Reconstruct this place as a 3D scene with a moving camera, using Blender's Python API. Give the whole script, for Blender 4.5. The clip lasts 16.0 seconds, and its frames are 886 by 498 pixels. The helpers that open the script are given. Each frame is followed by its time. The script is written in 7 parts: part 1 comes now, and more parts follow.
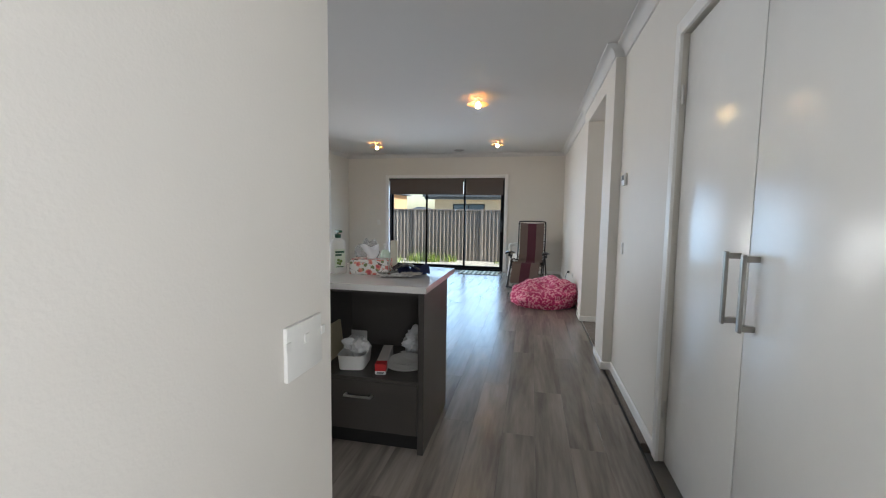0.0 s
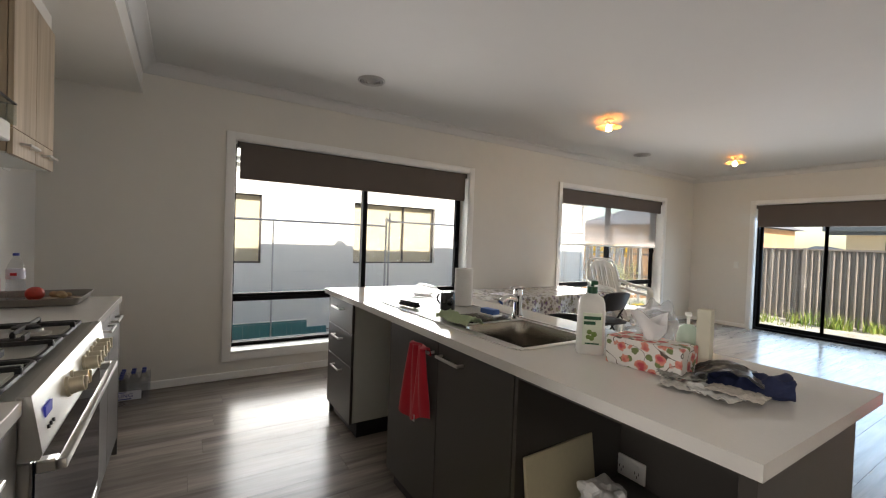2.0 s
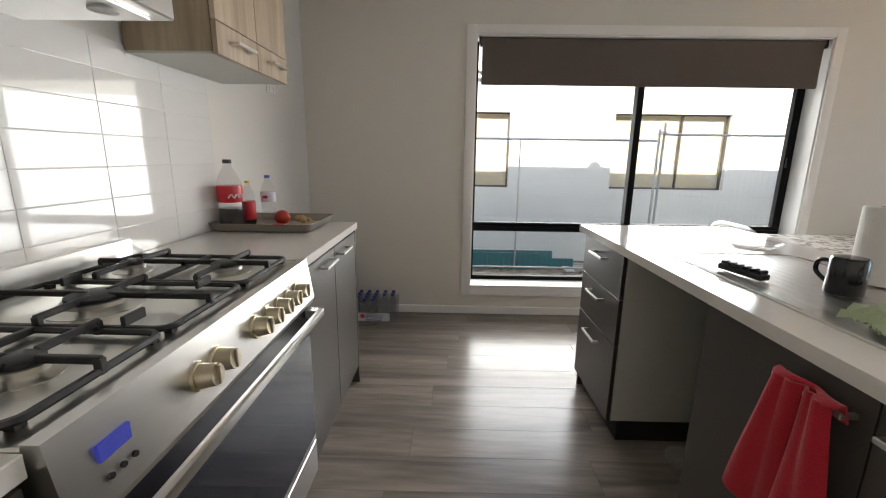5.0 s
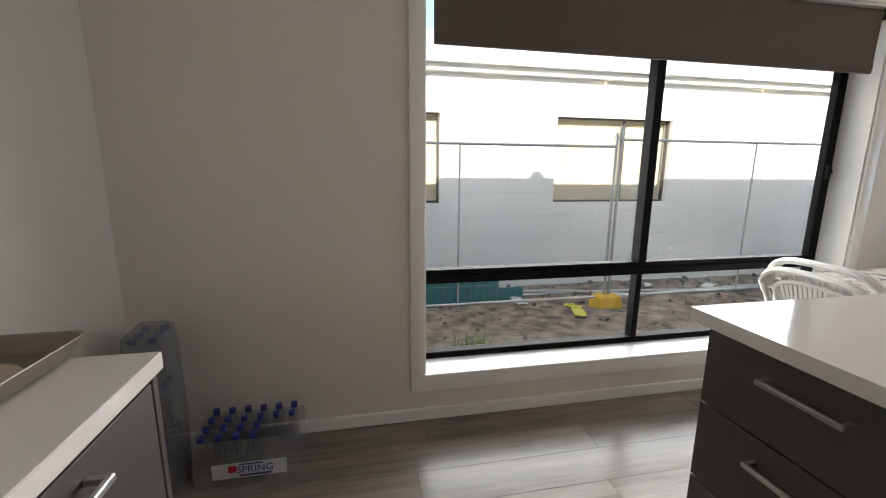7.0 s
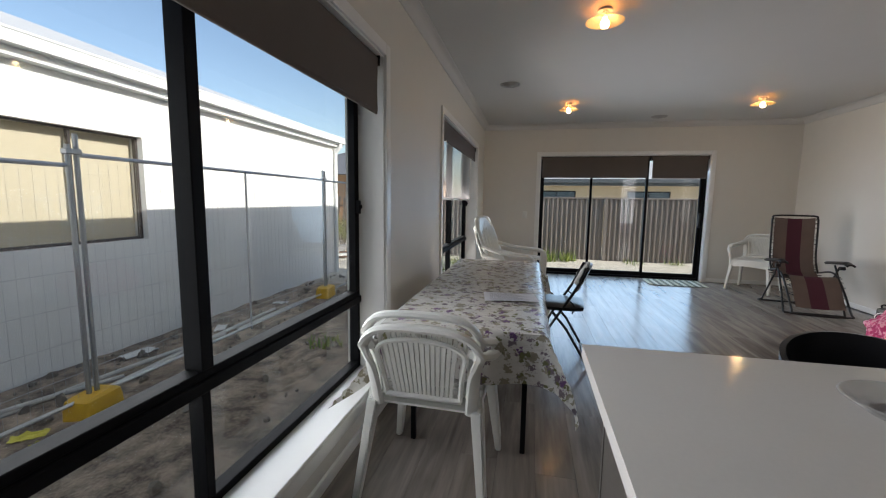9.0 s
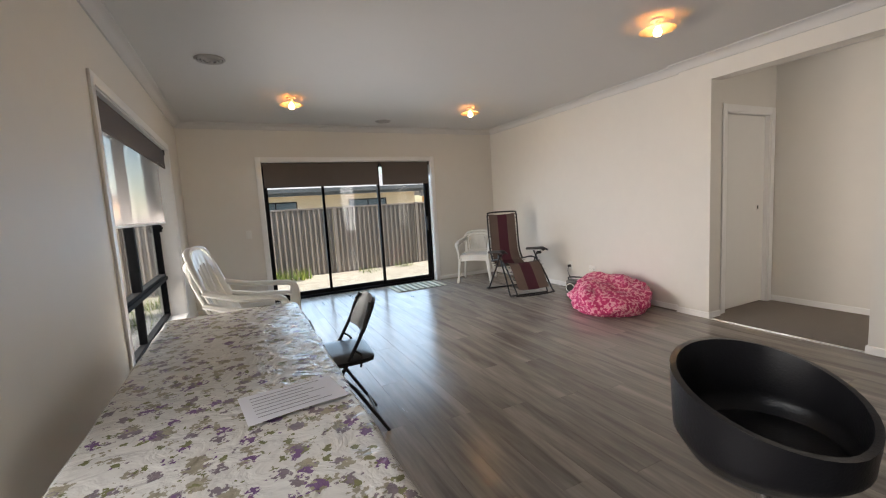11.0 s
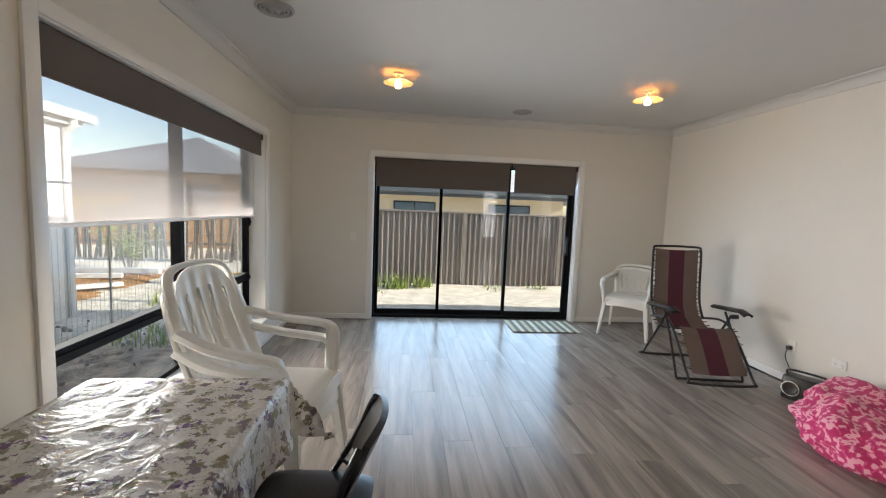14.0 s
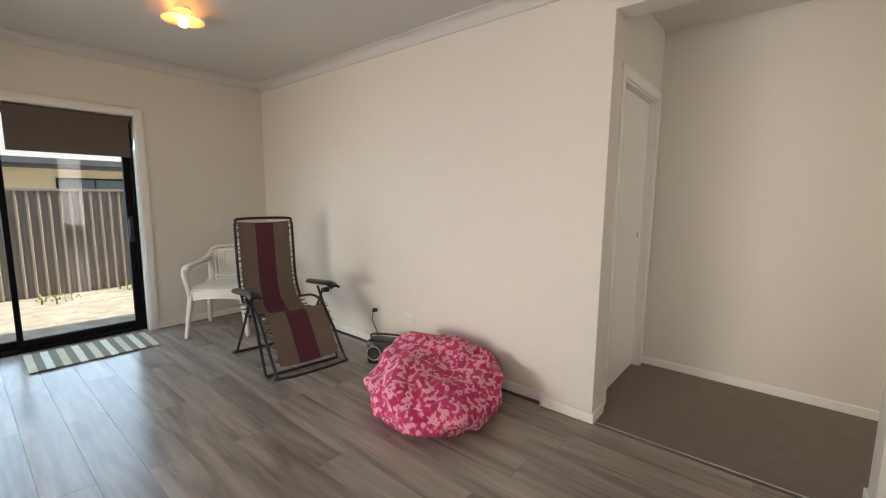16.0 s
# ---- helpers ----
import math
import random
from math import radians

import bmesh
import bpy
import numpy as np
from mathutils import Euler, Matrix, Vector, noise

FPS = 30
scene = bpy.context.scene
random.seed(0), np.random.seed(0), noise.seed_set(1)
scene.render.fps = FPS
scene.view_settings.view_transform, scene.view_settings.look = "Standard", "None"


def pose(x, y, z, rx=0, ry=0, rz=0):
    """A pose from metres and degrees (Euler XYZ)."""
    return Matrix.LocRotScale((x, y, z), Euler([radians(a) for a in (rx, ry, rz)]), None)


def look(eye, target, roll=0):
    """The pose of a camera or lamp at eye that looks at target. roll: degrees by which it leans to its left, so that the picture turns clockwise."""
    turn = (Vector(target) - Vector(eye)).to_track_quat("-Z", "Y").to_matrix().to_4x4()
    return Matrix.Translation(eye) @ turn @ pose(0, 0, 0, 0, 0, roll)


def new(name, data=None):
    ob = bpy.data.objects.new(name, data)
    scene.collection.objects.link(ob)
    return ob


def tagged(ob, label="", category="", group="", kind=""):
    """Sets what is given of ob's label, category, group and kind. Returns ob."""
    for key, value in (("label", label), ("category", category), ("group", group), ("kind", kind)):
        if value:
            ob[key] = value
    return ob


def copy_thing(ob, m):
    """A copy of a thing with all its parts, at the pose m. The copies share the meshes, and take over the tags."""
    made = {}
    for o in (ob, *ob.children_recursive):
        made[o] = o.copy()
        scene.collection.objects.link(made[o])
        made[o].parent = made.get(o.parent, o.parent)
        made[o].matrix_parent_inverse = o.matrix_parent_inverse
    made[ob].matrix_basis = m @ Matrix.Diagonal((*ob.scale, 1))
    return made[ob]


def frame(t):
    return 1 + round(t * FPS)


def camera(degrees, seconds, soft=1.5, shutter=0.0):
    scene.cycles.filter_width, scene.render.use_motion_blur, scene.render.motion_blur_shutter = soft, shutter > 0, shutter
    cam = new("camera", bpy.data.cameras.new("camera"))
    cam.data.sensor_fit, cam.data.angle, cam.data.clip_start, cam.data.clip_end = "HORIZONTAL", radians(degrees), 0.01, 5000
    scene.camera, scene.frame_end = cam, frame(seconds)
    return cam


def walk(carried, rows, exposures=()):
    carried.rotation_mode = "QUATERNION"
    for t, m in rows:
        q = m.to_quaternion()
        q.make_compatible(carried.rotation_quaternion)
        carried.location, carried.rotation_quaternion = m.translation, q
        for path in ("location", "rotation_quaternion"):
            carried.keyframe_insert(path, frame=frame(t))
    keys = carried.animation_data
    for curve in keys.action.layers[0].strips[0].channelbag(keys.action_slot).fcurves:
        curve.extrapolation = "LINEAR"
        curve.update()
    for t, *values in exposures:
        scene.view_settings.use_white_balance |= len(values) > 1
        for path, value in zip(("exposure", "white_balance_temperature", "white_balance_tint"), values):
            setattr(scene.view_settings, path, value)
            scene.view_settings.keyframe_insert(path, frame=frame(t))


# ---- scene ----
cam = camera(94.2, 16.0, soft=1.15)
PATH = [
    (0, (0.27, 0.057, 1.3), (-0.143, 2.006, 1.127), 0.8),
    (0.5, (0.301, 0.421, 1.298), (0.027, 2.397, 1.158), 0.6),
    (1, (0.288, 0.744, 1.296), (-0.257, 2.665, 1.187), 1.8),
    (1.5, (0.209, 0.985, 1.311), (-1.016, 2.565, 1.255), 2.3),
    (2, (0.067, 1.167, 1.309), (-1.624, 2.235, 1.268), 2.1),
    (2.5, (-0.001, 1.273, 1.31), (-1.919, 1.833, 1.217), 2.9),
    (3, (-0.032, 1.363, 1.29), (-2.01, 1.541, 1.054), 2.9),
    (3.2, (-0.044, 1.382, 1.277), (-2.019, 1.466, 0.976), 2.7),
    (5.3, (-0.986, 1.355, 1.258), (-2.937, 1.334, 0.817), 0.6),
    (5.5, (-1.121, 1.335, 1.252), (-3.071, 1.357, 0.811), 0.2),
    (6, (-1.385, 1.322, 1.253), (-3.332, 1.444, 0.811), -0.8),
    (6.5, (-1.795, 1.278, 1.26), (-3.731, 1.497, 0.808), -0.3),
    (7, (-2.137, 1.245, 1.262), (-4.06, 1.637, 0.879), 0.5),
    (7.5, (-2.413, 1.246, 1.297), (-4.268, 1.913, 0.957), -0.0),
    (8, (-2.761, 1.321, 1.303), (-4.399, 2.421, 0.979), 0.1),
    (8.5, (-3.053, 1.452, 1.305), (-4.157, 3.097, 1.027), 0.3),
    (9, (-3.152, 1.718, 1.309), (-3.563, 3.661, 1.073), 0.8),
    (9.5, (-3.264, 1.985, 1.309), (-3.221, 3.972, 1.091), -0.2),
    (10, (-3.351, 2.293, 1.325), (-2.979, 4.247, 1.122), -1.2),
    (10.2, (-3.387, 2.377, 1.312), (-2.884, 4.303, 1.122), -2.3),
    (12.3, (-3.065, 3.336, 1.426), (-2.015, 5.018, 1.161), -1.0),
    (12.5, (-3.0, 3.431, 1.417), (-1.985, 5.135, 1.162), -0.7),
    (13, (-2.87, 3.604, 1.403), (-2.126, 5.448, 1.189), 0.0),
    (13.5, (-2.742, 3.821, 1.457), (-2.294, 5.762, 1.279), 1.2),
    (14, (-2.614, 3.96, 1.454), (-2.421, 5.942, 1.266), 2.3),
    (14.5, (-2.456, 4.05, 1.464), (-2.354, 6.034, 1.233), 2.2),
    (15, (-2.25, 4.244, 1.417), (-1.817, 6.176, 1.136), 1.5),
    (15.5, (-1.908, 4.382, 1.375), (-0.9, 6.084, 1.079), 1.3),
    (16, (-1.522, 4.459, 1.387), (0.003, 5.728, 1.129), 0.6),
]
walk(cam, [(t, look(eye, target, roll)) for t, eye, target, roll in PATH], exposures=((0.0, 0.85, 6150, 12), (0.5, 0.85, 6800, 15), (1.5, 1.05, 6900, 15), (2.5, 1.2, 7150, 17), (5.5, 1.55, 6900, 15), (7.0, 1.35, 7000, 15), (8.0, 1.02, 6650, 15), (8.5, 0.85, 6600, 15), (9.0, 0.36, 6500, 15), (9.5, 0.62, 6800, 18), (10.0, 0.78, 6900, 18), (12.5, 0.88, 7100, 15), (14.0, 0.84, 6800, 15), (14.5, 0.84, 6850, 15), (15.5, 0.9, 7200, 16), (16.0, 0.88, 7350, 16)))

# ---- world, sun and exposure ----
SUN_WAY = Vector((-5.56, 1.07, -2.84)).normalized()
world = bpy.data.worlds.new("sky")
scene.world = world
world.use_nodes = True
wn = world.node_tree.nodes
sky = wn.new("ShaderNodeTexSky")
sky.sky_type, sky.sun_disc = "NISHITA", False
sky.sun_elevation = math.asin(-SUN_WAY.z)
sky.sun_rotation = math.atan2(-SUN_WAY.x, -SUN_WAY.y)
world.node_tree.links.new(sky.outputs[0], wn["Background"].inputs[0])
wn["Background"].inputs[1].default_value = 0.15
sun = new("sun", bpy.data.lights.new("sun", "SUN"))
sun.data.energy, sun.data.angle, sun.data.color = 5.0, radians(0.5), (1.0, 0.95, 0.88)
sun.matrix_world = look((0, 0, 20), Vector((0, 0, 20)) + SUN_WAY)



def window_or_fill_light(x, y, z, w, h, aim, power, color, spread=180):
    """Area lamp: sky light in an opening, sized to its glass, or added fill."""
    lamp = new("window_or_fill_light", bpy.data.lights.new("window_or_fill_light", "AREA"))
    lamp.data.shape, lamp.data.size, lamp.data.size_y = "RECTANGLE", w, h
    lamp.data.energy, lamp.data.color, lamp.data.spread = power, color, radians(spread)
    lamp.matrix_world = look((x, y, z), (x + aim[0], y + aim[1], z + aim[2]))


window_or_fill_light(-4.62, 2.82, 1.03, 2.6, 1.5, (1, -0.3, -0.05), 26.0, (0.95, 0.97, 1.0), 128)
window_or_fill_light(-4.62, 7.02, 0.85, 2.6, 1.1, (1, -0.35, -0.08), 40.0, (1.0, 0.98, 0.95), 115)
window_or_fill_light(-1.66, 9.85, 1.15, 3.2, 2.1, (0, -1, -0.7), 40.0, (0.48, 0.72, 1.0), 150)
# added fill lamps, no windows built there: entry behind the corridor, hall's far end
window_or_fill_light(0.93, -1.0, 1.4, 1.2, 1.9, (-1, 0.75, 0), 24.0, (0.96, 0.98, 1.0), 120)
window_or_fill_light(1.6, 2.66, 1.4, 0.9, 1.4, (0.1, 1, 0), 5.0, (1.0, 0.97, 0.92))


# ---- materials ----
def mat(name, color, rough=0.5, metal=0.0, vary=0.06, scale=8.0, bump=0.0, bump_scale=60.0, coat=0.0, spec=0.5, object_random=0.0, stretch=None, sheen=0.0):
    """A plain surface with two scales of colour variation and fine relief, in metres."""
    m = bpy.data.materials.new(name)
    m.use_nodes = True
    n, l = m.node_tree.nodes, m.node_tree.links
    b = n["Principled BSDF"]
    b.inputs["Roughness"].default_value, b.inputs["Metallic"].default_value = rough, metal
    b.inputs["Coat Weight"].default_value, b.inputs["Specular IOR Level"].default_value = coat, spec
    b.inputs["Sheen Weight"].default_value = sheen
    tex = n.new("ShaderNodeTexCoord")
    mp = n.new("ShaderNodeMapping")
    l.new(tex.outputs["Object"], mp.inputs["Vector"])
    if stretch:
        mp.inputs["Scale"].default_value = stretch
    big, small = n.new("ShaderNodeTexNoise"), n.new("ShaderNodeTexNoise")
    big.inputs["Scale"].default_value, small.inputs["Scale"].default_value = scale * 0.2, scale * 4
    big.inputs["Detail"].default_value, small.inputs["Detail"].default_value = 3, 5
    for t in (big, small):
        l.new(mp.outputs[0], t.inputs["Vector"])
    add = n.new("ShaderNodeMath")
    add.operation = "ADD"
    l.new(big.outputs[0], add.inputs[0]), l.new(small.outputs[0], add.inputs[1])
    rng = n.new("ShaderNodeMapRange")
    rng.inputs["From Min"].default_value, rng.inputs["From Max"].default_value = 0.6, 1.4
    rng.inputs["To Min"].default_value, rng.inputs["To Max"].default_value = 1 - vary, 1 + vary
    l.new(add.outputs[0], rng.inputs["Value"])
    val = rng.outputs[0]
    if object_random:
        info = n.new("ShaderNodeObjectInfo")
        r2 = n.new("ShaderNodeMapRange")
        r2.inputs["To Min"].default_value, r2.inputs["To Max"].default_value = 1 - object_random, 1 + object_random
        l.new(info.outputs["Random"], r2.inputs["Value"])
        mul = n.new("ShaderNodeMath")
        mul.operation = "MULTIPLY"
        l.new(val, mul.inputs[0]), l.new(r2.outputs[0], mul.inputs[1])
        val = mul.outputs[0]
    hsv = n.new("ShaderNodeHueSaturation")
    hsv.inputs["Color"].default_value = (*color, 1)
    l.new(val, hsv.inputs["Value"])
    l.new(hsv.outputs[0], b.inputs["Base Color"])
    rr = n.new("ShaderNodeMapRange")
    rr.inputs["To Min"].default_value, rr.inputs["To Max"].default_value = max(rough - 0.04, 0.02), min(rough + 0.04, 1)
    l.new(small.outputs[0], rr.inputs["Value"]), l.new(rr.outputs[0], b.inputs["Roughness"])
    if bump:
        bt, bn = n.new("ShaderNodeTexNoise"), n.new("ShaderNodeBump")
        bt.inputs["Scale"].default_value, bt.inputs["Detail"].default_value = bump_scale, 4
        bn.inputs["Strength"].default_value, bn.inputs["Distance"].default_value = 1.0, bump
        l.new(mp.outputs[0], bt.inputs["Vector"]), l.new(bt.outputs[0], bn.inputs["Height"]), l.new(bn.outputs[0], b.inputs["Normal"])
    return m


def wood(name, dark, light, along="y", rough=0.4, scale=1.0, random_tone=0.12):
    """Long grain along one axis, each piece with a stretch of its own."""
    m = bpy.data.materials.new(name)
    m.use_nodes = True
    n, l = m.node_tree.nodes, m.node_tree.links
    b = n["Principled BSDF"]
    tex, info, mp = n.new("ShaderNodeTexCoord"), n.new("ShaderNodeObjectInfo"), n.new("ShaderNodeMapping")
    off = n.new("ShaderNodeVectorMath")
    off.operation = "SCALE"
    off.inputs[0].default_value = (37.0, 53.0, 11.0)
    l.new(info.outputs["Random"], off.inputs["Scale"])
    k = {"x": (0.7, 8, 8), "y": (8.5, 0.75, 8), "z": (13, 13, 0.9)}[along]
    mp.inputs["Scale"].default_value = [v * scale for v in k]
    l.new(tex.outputs["Object"], mp.inputs["Vector"]), l.new(off.outputs[0], mp.inputs["Location"])
    a, c = n.new("ShaderNodeTexNoise"), n.new("ShaderNodeTexNoise")
    a.inputs["Scale"].default_value, a.inputs["Detail"].default_value, a.inputs["Distortion"].default_value = 1.0, 6, 0.7
    c.inputs["Scale"].default_value, c.inputs["Detail"].default_value = 6.0, 4
    l.new(mp.outputs[0], a.inputs["Vector"]), l.new(mp.outputs[0], c.inputs["Vector"])
    mix = n.new("ShaderNodeMath")
    mix.operation = "MULTIPLY_ADD"
    mix.inputs[1].default_value = 0.30
    l.new(c.outputs[0], mix.inputs[0]), l.new(a.outputs[0], mix.inputs[2])
    ramp = n.new("ShaderNodeValToRGB")
    ramp.color_ramp.elements[0].position, ramp.color_ramp.elements[1].position = 0.45, 0.92
    ramp.color_ramp.elements[0].color, ramp.color_ramp.elements[1].color = (*dark, 1), (*light, 1)
    l.new(mix.outputs[0], ramp.inputs[0])
    hsv, r2 = n.new("ShaderNodeHueSaturation"), n.new("ShaderNodeMapRange")
    r2.inputs["To Min"].default_value, r2.inputs["To Max"].default_value = 1 - random_tone, 1 + random_tone
    l.new(info.outputs["Random"], r2.inputs["Value"]), l.new(r2.outputs[0], hsv.inputs["Value"]), l.new(ramp.outputs[0], hsv.inputs["Color"])
    l.new(hsv.outputs[0], b.inputs["Base Color"])
    rr = n.new("ShaderNodeMapRange")
    rr.inputs["To Min"].default_value, rr.inputs["To Max"].default_value = rough - 0.08, rough + 0.08
    l.new(c.outputs[0], rr.inputs["Value"]), l.new(rr.outputs[0], b.inputs["Roughness"])
    bn = n.new("ShaderNodeBump")
    bn.inputs["Strength"].default_value, bn.inputs["Distance"].default_value = 0.5, 0.0006
    l.new(mix.outputs[0], bn.inputs["Height"]), l.new(bn.outputs[0], b.inputs["Normal"])
    return m


def clear(name, color=(1, 1, 1), rough=0.0, see=0.9, haze=0.0):
    """Thin clear sheet: mostly see-through, glossy by its angle."""
    m = bpy.data.materials.new(name)
    m.use_nodes = True
    n, l = m.node_tree.nodes, m.node_tree.links
    t, g, mix, lw = n.new("ShaderNodeBsdfTransparent"), n.new("ShaderNodeBsdfGlossy"), n.new("ShaderNodeMixShader"), n.new("ShaderNodeLayerWeight")
    pw, fr = n.new("ShaderNodeMath"), n.new("ShaderNodeMath")
    pw.operation, fr.operation = "POWER", "MULTIPLY_ADD"
    pw.inputs[1].default_value, fr.inputs[1].default_value, fr.inputs[2].default_value = 5.0, 0.55, 0.025
    lw.inputs[0].default_value = 0.5
    l.new(lw.outputs["Facing"], pw.inputs[0]), l.new(pw.outputs[0], fr.inputs[0])
    t.inputs[0].default_value = (*[c * see for c in color], 1)
    g.inputs["Roughness"].default_value = rough
    l.new(fr.outputs[0], mix.inputs[0]), l.new(t.outputs[0], mix.inputs[1]), l.new(g.outputs[0], mix.inputs[2])
    out = mix.outputs[0]
    if haze:
        d, m2 = n.new("ShaderNodeBsdfDiffuse"), n.new("ShaderNodeMixShader")
        d.inputs[0].default_value, m2.inputs[0].default_value = (0.8, 0.8, 0.8, 1), haze
        l.new(out, m2.inputs[1]), l.new(d.outputs[0], m2.inputs[2])
        out = m2.outputs[0]
    l.new(out, n["Material Output"].inputs[0])
    return m


def glow(name, color, strength):
    m = bpy.data.materials.new(name)
    m.use_nodes = True
    b = m.node_tree.nodes["Principled BSDF"]
    b.inputs["Base Color"].default_value = (*color, 1)
    b.inputs["Emission Color"].default_value, b.inputs["Emission Strength"].default_value = (*color, 1), strength
    return m


PAINT = mat("wall_paint", (0.71, 0.68, 0.62), 0.55, vary=0.02, scale=2, bump=0.0004, bump_scale=180)
CEIL = mat("ceiling_paint", (0.61, 0.60, 0.575), 0.7, vary=0.015, scale=2, bump=0.0003, bump_scale=150)
TRIM = mat("trim_gloss_paint", (0.82, 0.81, 0.78), 0.3, vary=0.015, scale=5)
NICKEL = mat("satin_nickel", (0.36, 0.345, 0.32), 0.32, 1.0, vary=0.04, scale=14)
DOOR = mat("door_satin_paint", (0.80, 0.79, 0.75), 0.22, vary=0.012, scale=3, bump=0.00015, bump_scale=60)
FLOOR = wood("grey_oak_plank", (0.150, 0.127, 0.108), (0.385, 0.338, 0.291), "y", 0.23, 1.0, 0.03)
CARPET = mat("brown_carpet", (0.16, 0.125, 0.095), 0.95, vary=0.2, scale=60, bump=0.004, bump_scale=350, sheen=0.2)
FRAME = mat("black_powdercoat", (0.009, 0.009, 0.010), 0.55, vary=0.1, scale=20, spec=0.06)
GLASS = clear("window_glass", (0.97, 1.0, 0.99), 0.0, 0.97)
BLIND = mat("brown_blockout_fabric", (0.115, 0.092, 0.078), 0.85, vary=0.06, scale=30, bump=0.0006, bump_scale=900)
STEEL = mat("brushed_steel", (0.70, 0.69, 0.66), 0.3, 1.0, vary=0.02, scale=14, stretch=(1, 12, 12))
CHROME = mat("chrome", (0.75, 0.75, 0.76), 0.08, 1.0, vary=0.02)
DARK = mat("charcoal_laminate", (0.062, 0.055, 0.048), 0.38, vary=0.05, scale=30, bump=0.0002, bump_scale=400)
GAPDARK = mat("black_kick_board", (0.014, 0.013, 0.012), 0.5, vary=0.1)
PALE = mat("white_carcass_board", (0.55, 0.55, 0.50), 0.5, vary=0.03)
OAK = wood("light_oak_laminate", (0.30, 0.225, 0.15), (0.52, 0.42, 0.30), "z", 0.45, 1.3, 0.05)
STONE = mat("white_stone_benchtop", (0.72, 0.70, 0.66), 0.12, vary=0.025, scale=25, coat=0.3)
TILE = mat("white_glazed_tile", (0.78, 0.775, 0.74), 0.06, vary=0.02, scale=3, object_random=0.012, coat=0.5)
GROUT = mat("white_grout", (0.74, 0.73, 0.70), 0.85, vary=0.05, scale=50)
WHITEPLASTIC = mat("white_plastic", (0.76, 0.755, 0.71), 0.32, vary=0.03, scale=10)
BLACKPLASTIC = mat("black_plastic", (0.015, 0.015, 0.016), 0.3, vary=0.1, scale=20)
DIRT = mat("bare_dirt", (0.15, 0.118, 0.088), 0.95, vary=0.35, scale=5, bump=0.03, bump_scale=9)
RENDERWALL = mat("white_rendered_wall", (0.72, 0.715, 0.69), 0.8, vary=0.03, scale=3, bump=0.002, bump_scale=120)
ROOFM = mat("grey_roof", (0.19, 0.19, 0.20), 0.6, vary=0.1, scale=6)
WHITEMETAL = mat("white_painted_metal", (0.72, 0.72, 0.70), 0.4, vary=0.03)


# ---- mesh helpers ----
def box(bm, x0, x1, y0, y1, z0, z1, bevel=0.0, seg=1):
    vs = bmesh.ops.create_cube(bm, size=1.0, matrix=Matrix.Translation(((x0 + x1) / 2, (y0 + y1) / 2, (z0 + z1) / 2)) @ Matrix.Diagonal((abs(x1 - x0), abs(y1 - y0), abs(z1 - z0), 1)))["verts"]
    if bevel:
        bmesh.ops.bevel(bm, geom=list({e for v in vs for e in v.link_edges}), offset=bevel, segments=seg, affect="EDGES", profile=0.6)
    return bm


def boxes(*rows, bevel=0.0, seg=1):
    bm = bmesh.new()
    for r in rows:
        box(bm, *r, bevel=bevel, seg=seg)
    return bm


def rod(bm, a, b, r, n=10, r2=None):
    a, b = Vector(a), Vector(b)
    d = b - a
    m = Matrix.Translation((a + b) / 2) @ d.to_track_quat("Z", "Y").to_matrix().to_4x4()
    bmesh.ops.create_cone(bm, cap_ends=True, segments=n, radius1=r, radius2=r if r2 is None else r2, depth=d.length, matrix=m)
    return bm


def tube(bm, pts, r, n=8, closed=False, flat=1.0):
    """A round tube along a bent line."""
    pts = [Vector(p) for p in pts]
    rings, k = [], len(pts)
    up = Vector((0, 0, 1))
    for i, p in enumerate(pts):
        prv, nxt = (pts[i - 1] if i or closed else p), (pts[(i + 1) % k] if i < k - 1 or closed else p)
        d = (nxt - prv).normalized()
        side = d.cross(up)
        side = d.cross(Vector((0, 1, 0))) if side.length < 0.05 else side
        side.normalize()
        other = side.cross(d).normalized()
        rings.append([bm.verts.new(p + r * (math.cos(2 * math.pi * j / n) * side + flat * math.sin(2 * math.pi * j / n) * other)) for j in range(n)])
    for i in range(k if closed else k - 1):
        a, b = rings[i], rings[(i + 1) % k]
        best = min(range(n), key=lambda s: sum((a[j].co - b[(j + s) % n].co).length for j in range(n)))
        for j in range(n):
            bm.faces.new((a[j], a[(j + 1) % n], b[(j + 1 + best) % n], b[(j + best) % n]))
    if not closed:
        bm.faces.new(rings[0][::-1]), bm.faces.new(rings[-1])
    return bm


def bend(pts, step=6, closed=False):
    """Catmull-Rom line through a few points."""
    pts = [Vector(p) for p in pts]
    k, out = len(pts), []
    for i in range(k if closed else k - 1):
        p0, p1, p2, p3 = (pts[(i + j - 1) % k] if closed else pts[min(max(i + j - 1, 0), k - 1)] for j in range(4))
        for s in range(step):
            t = s / step
            out.append(0.5 * (2 * p1 + (p2 - p0) * t + (2 * p0 - 5 * p1 + 4 * p2 - p3) * t * t + (3 * p1 - p0 - 3 * p2 + p3) * t ** 3))
    return out if closed else out + [pts[-1]]


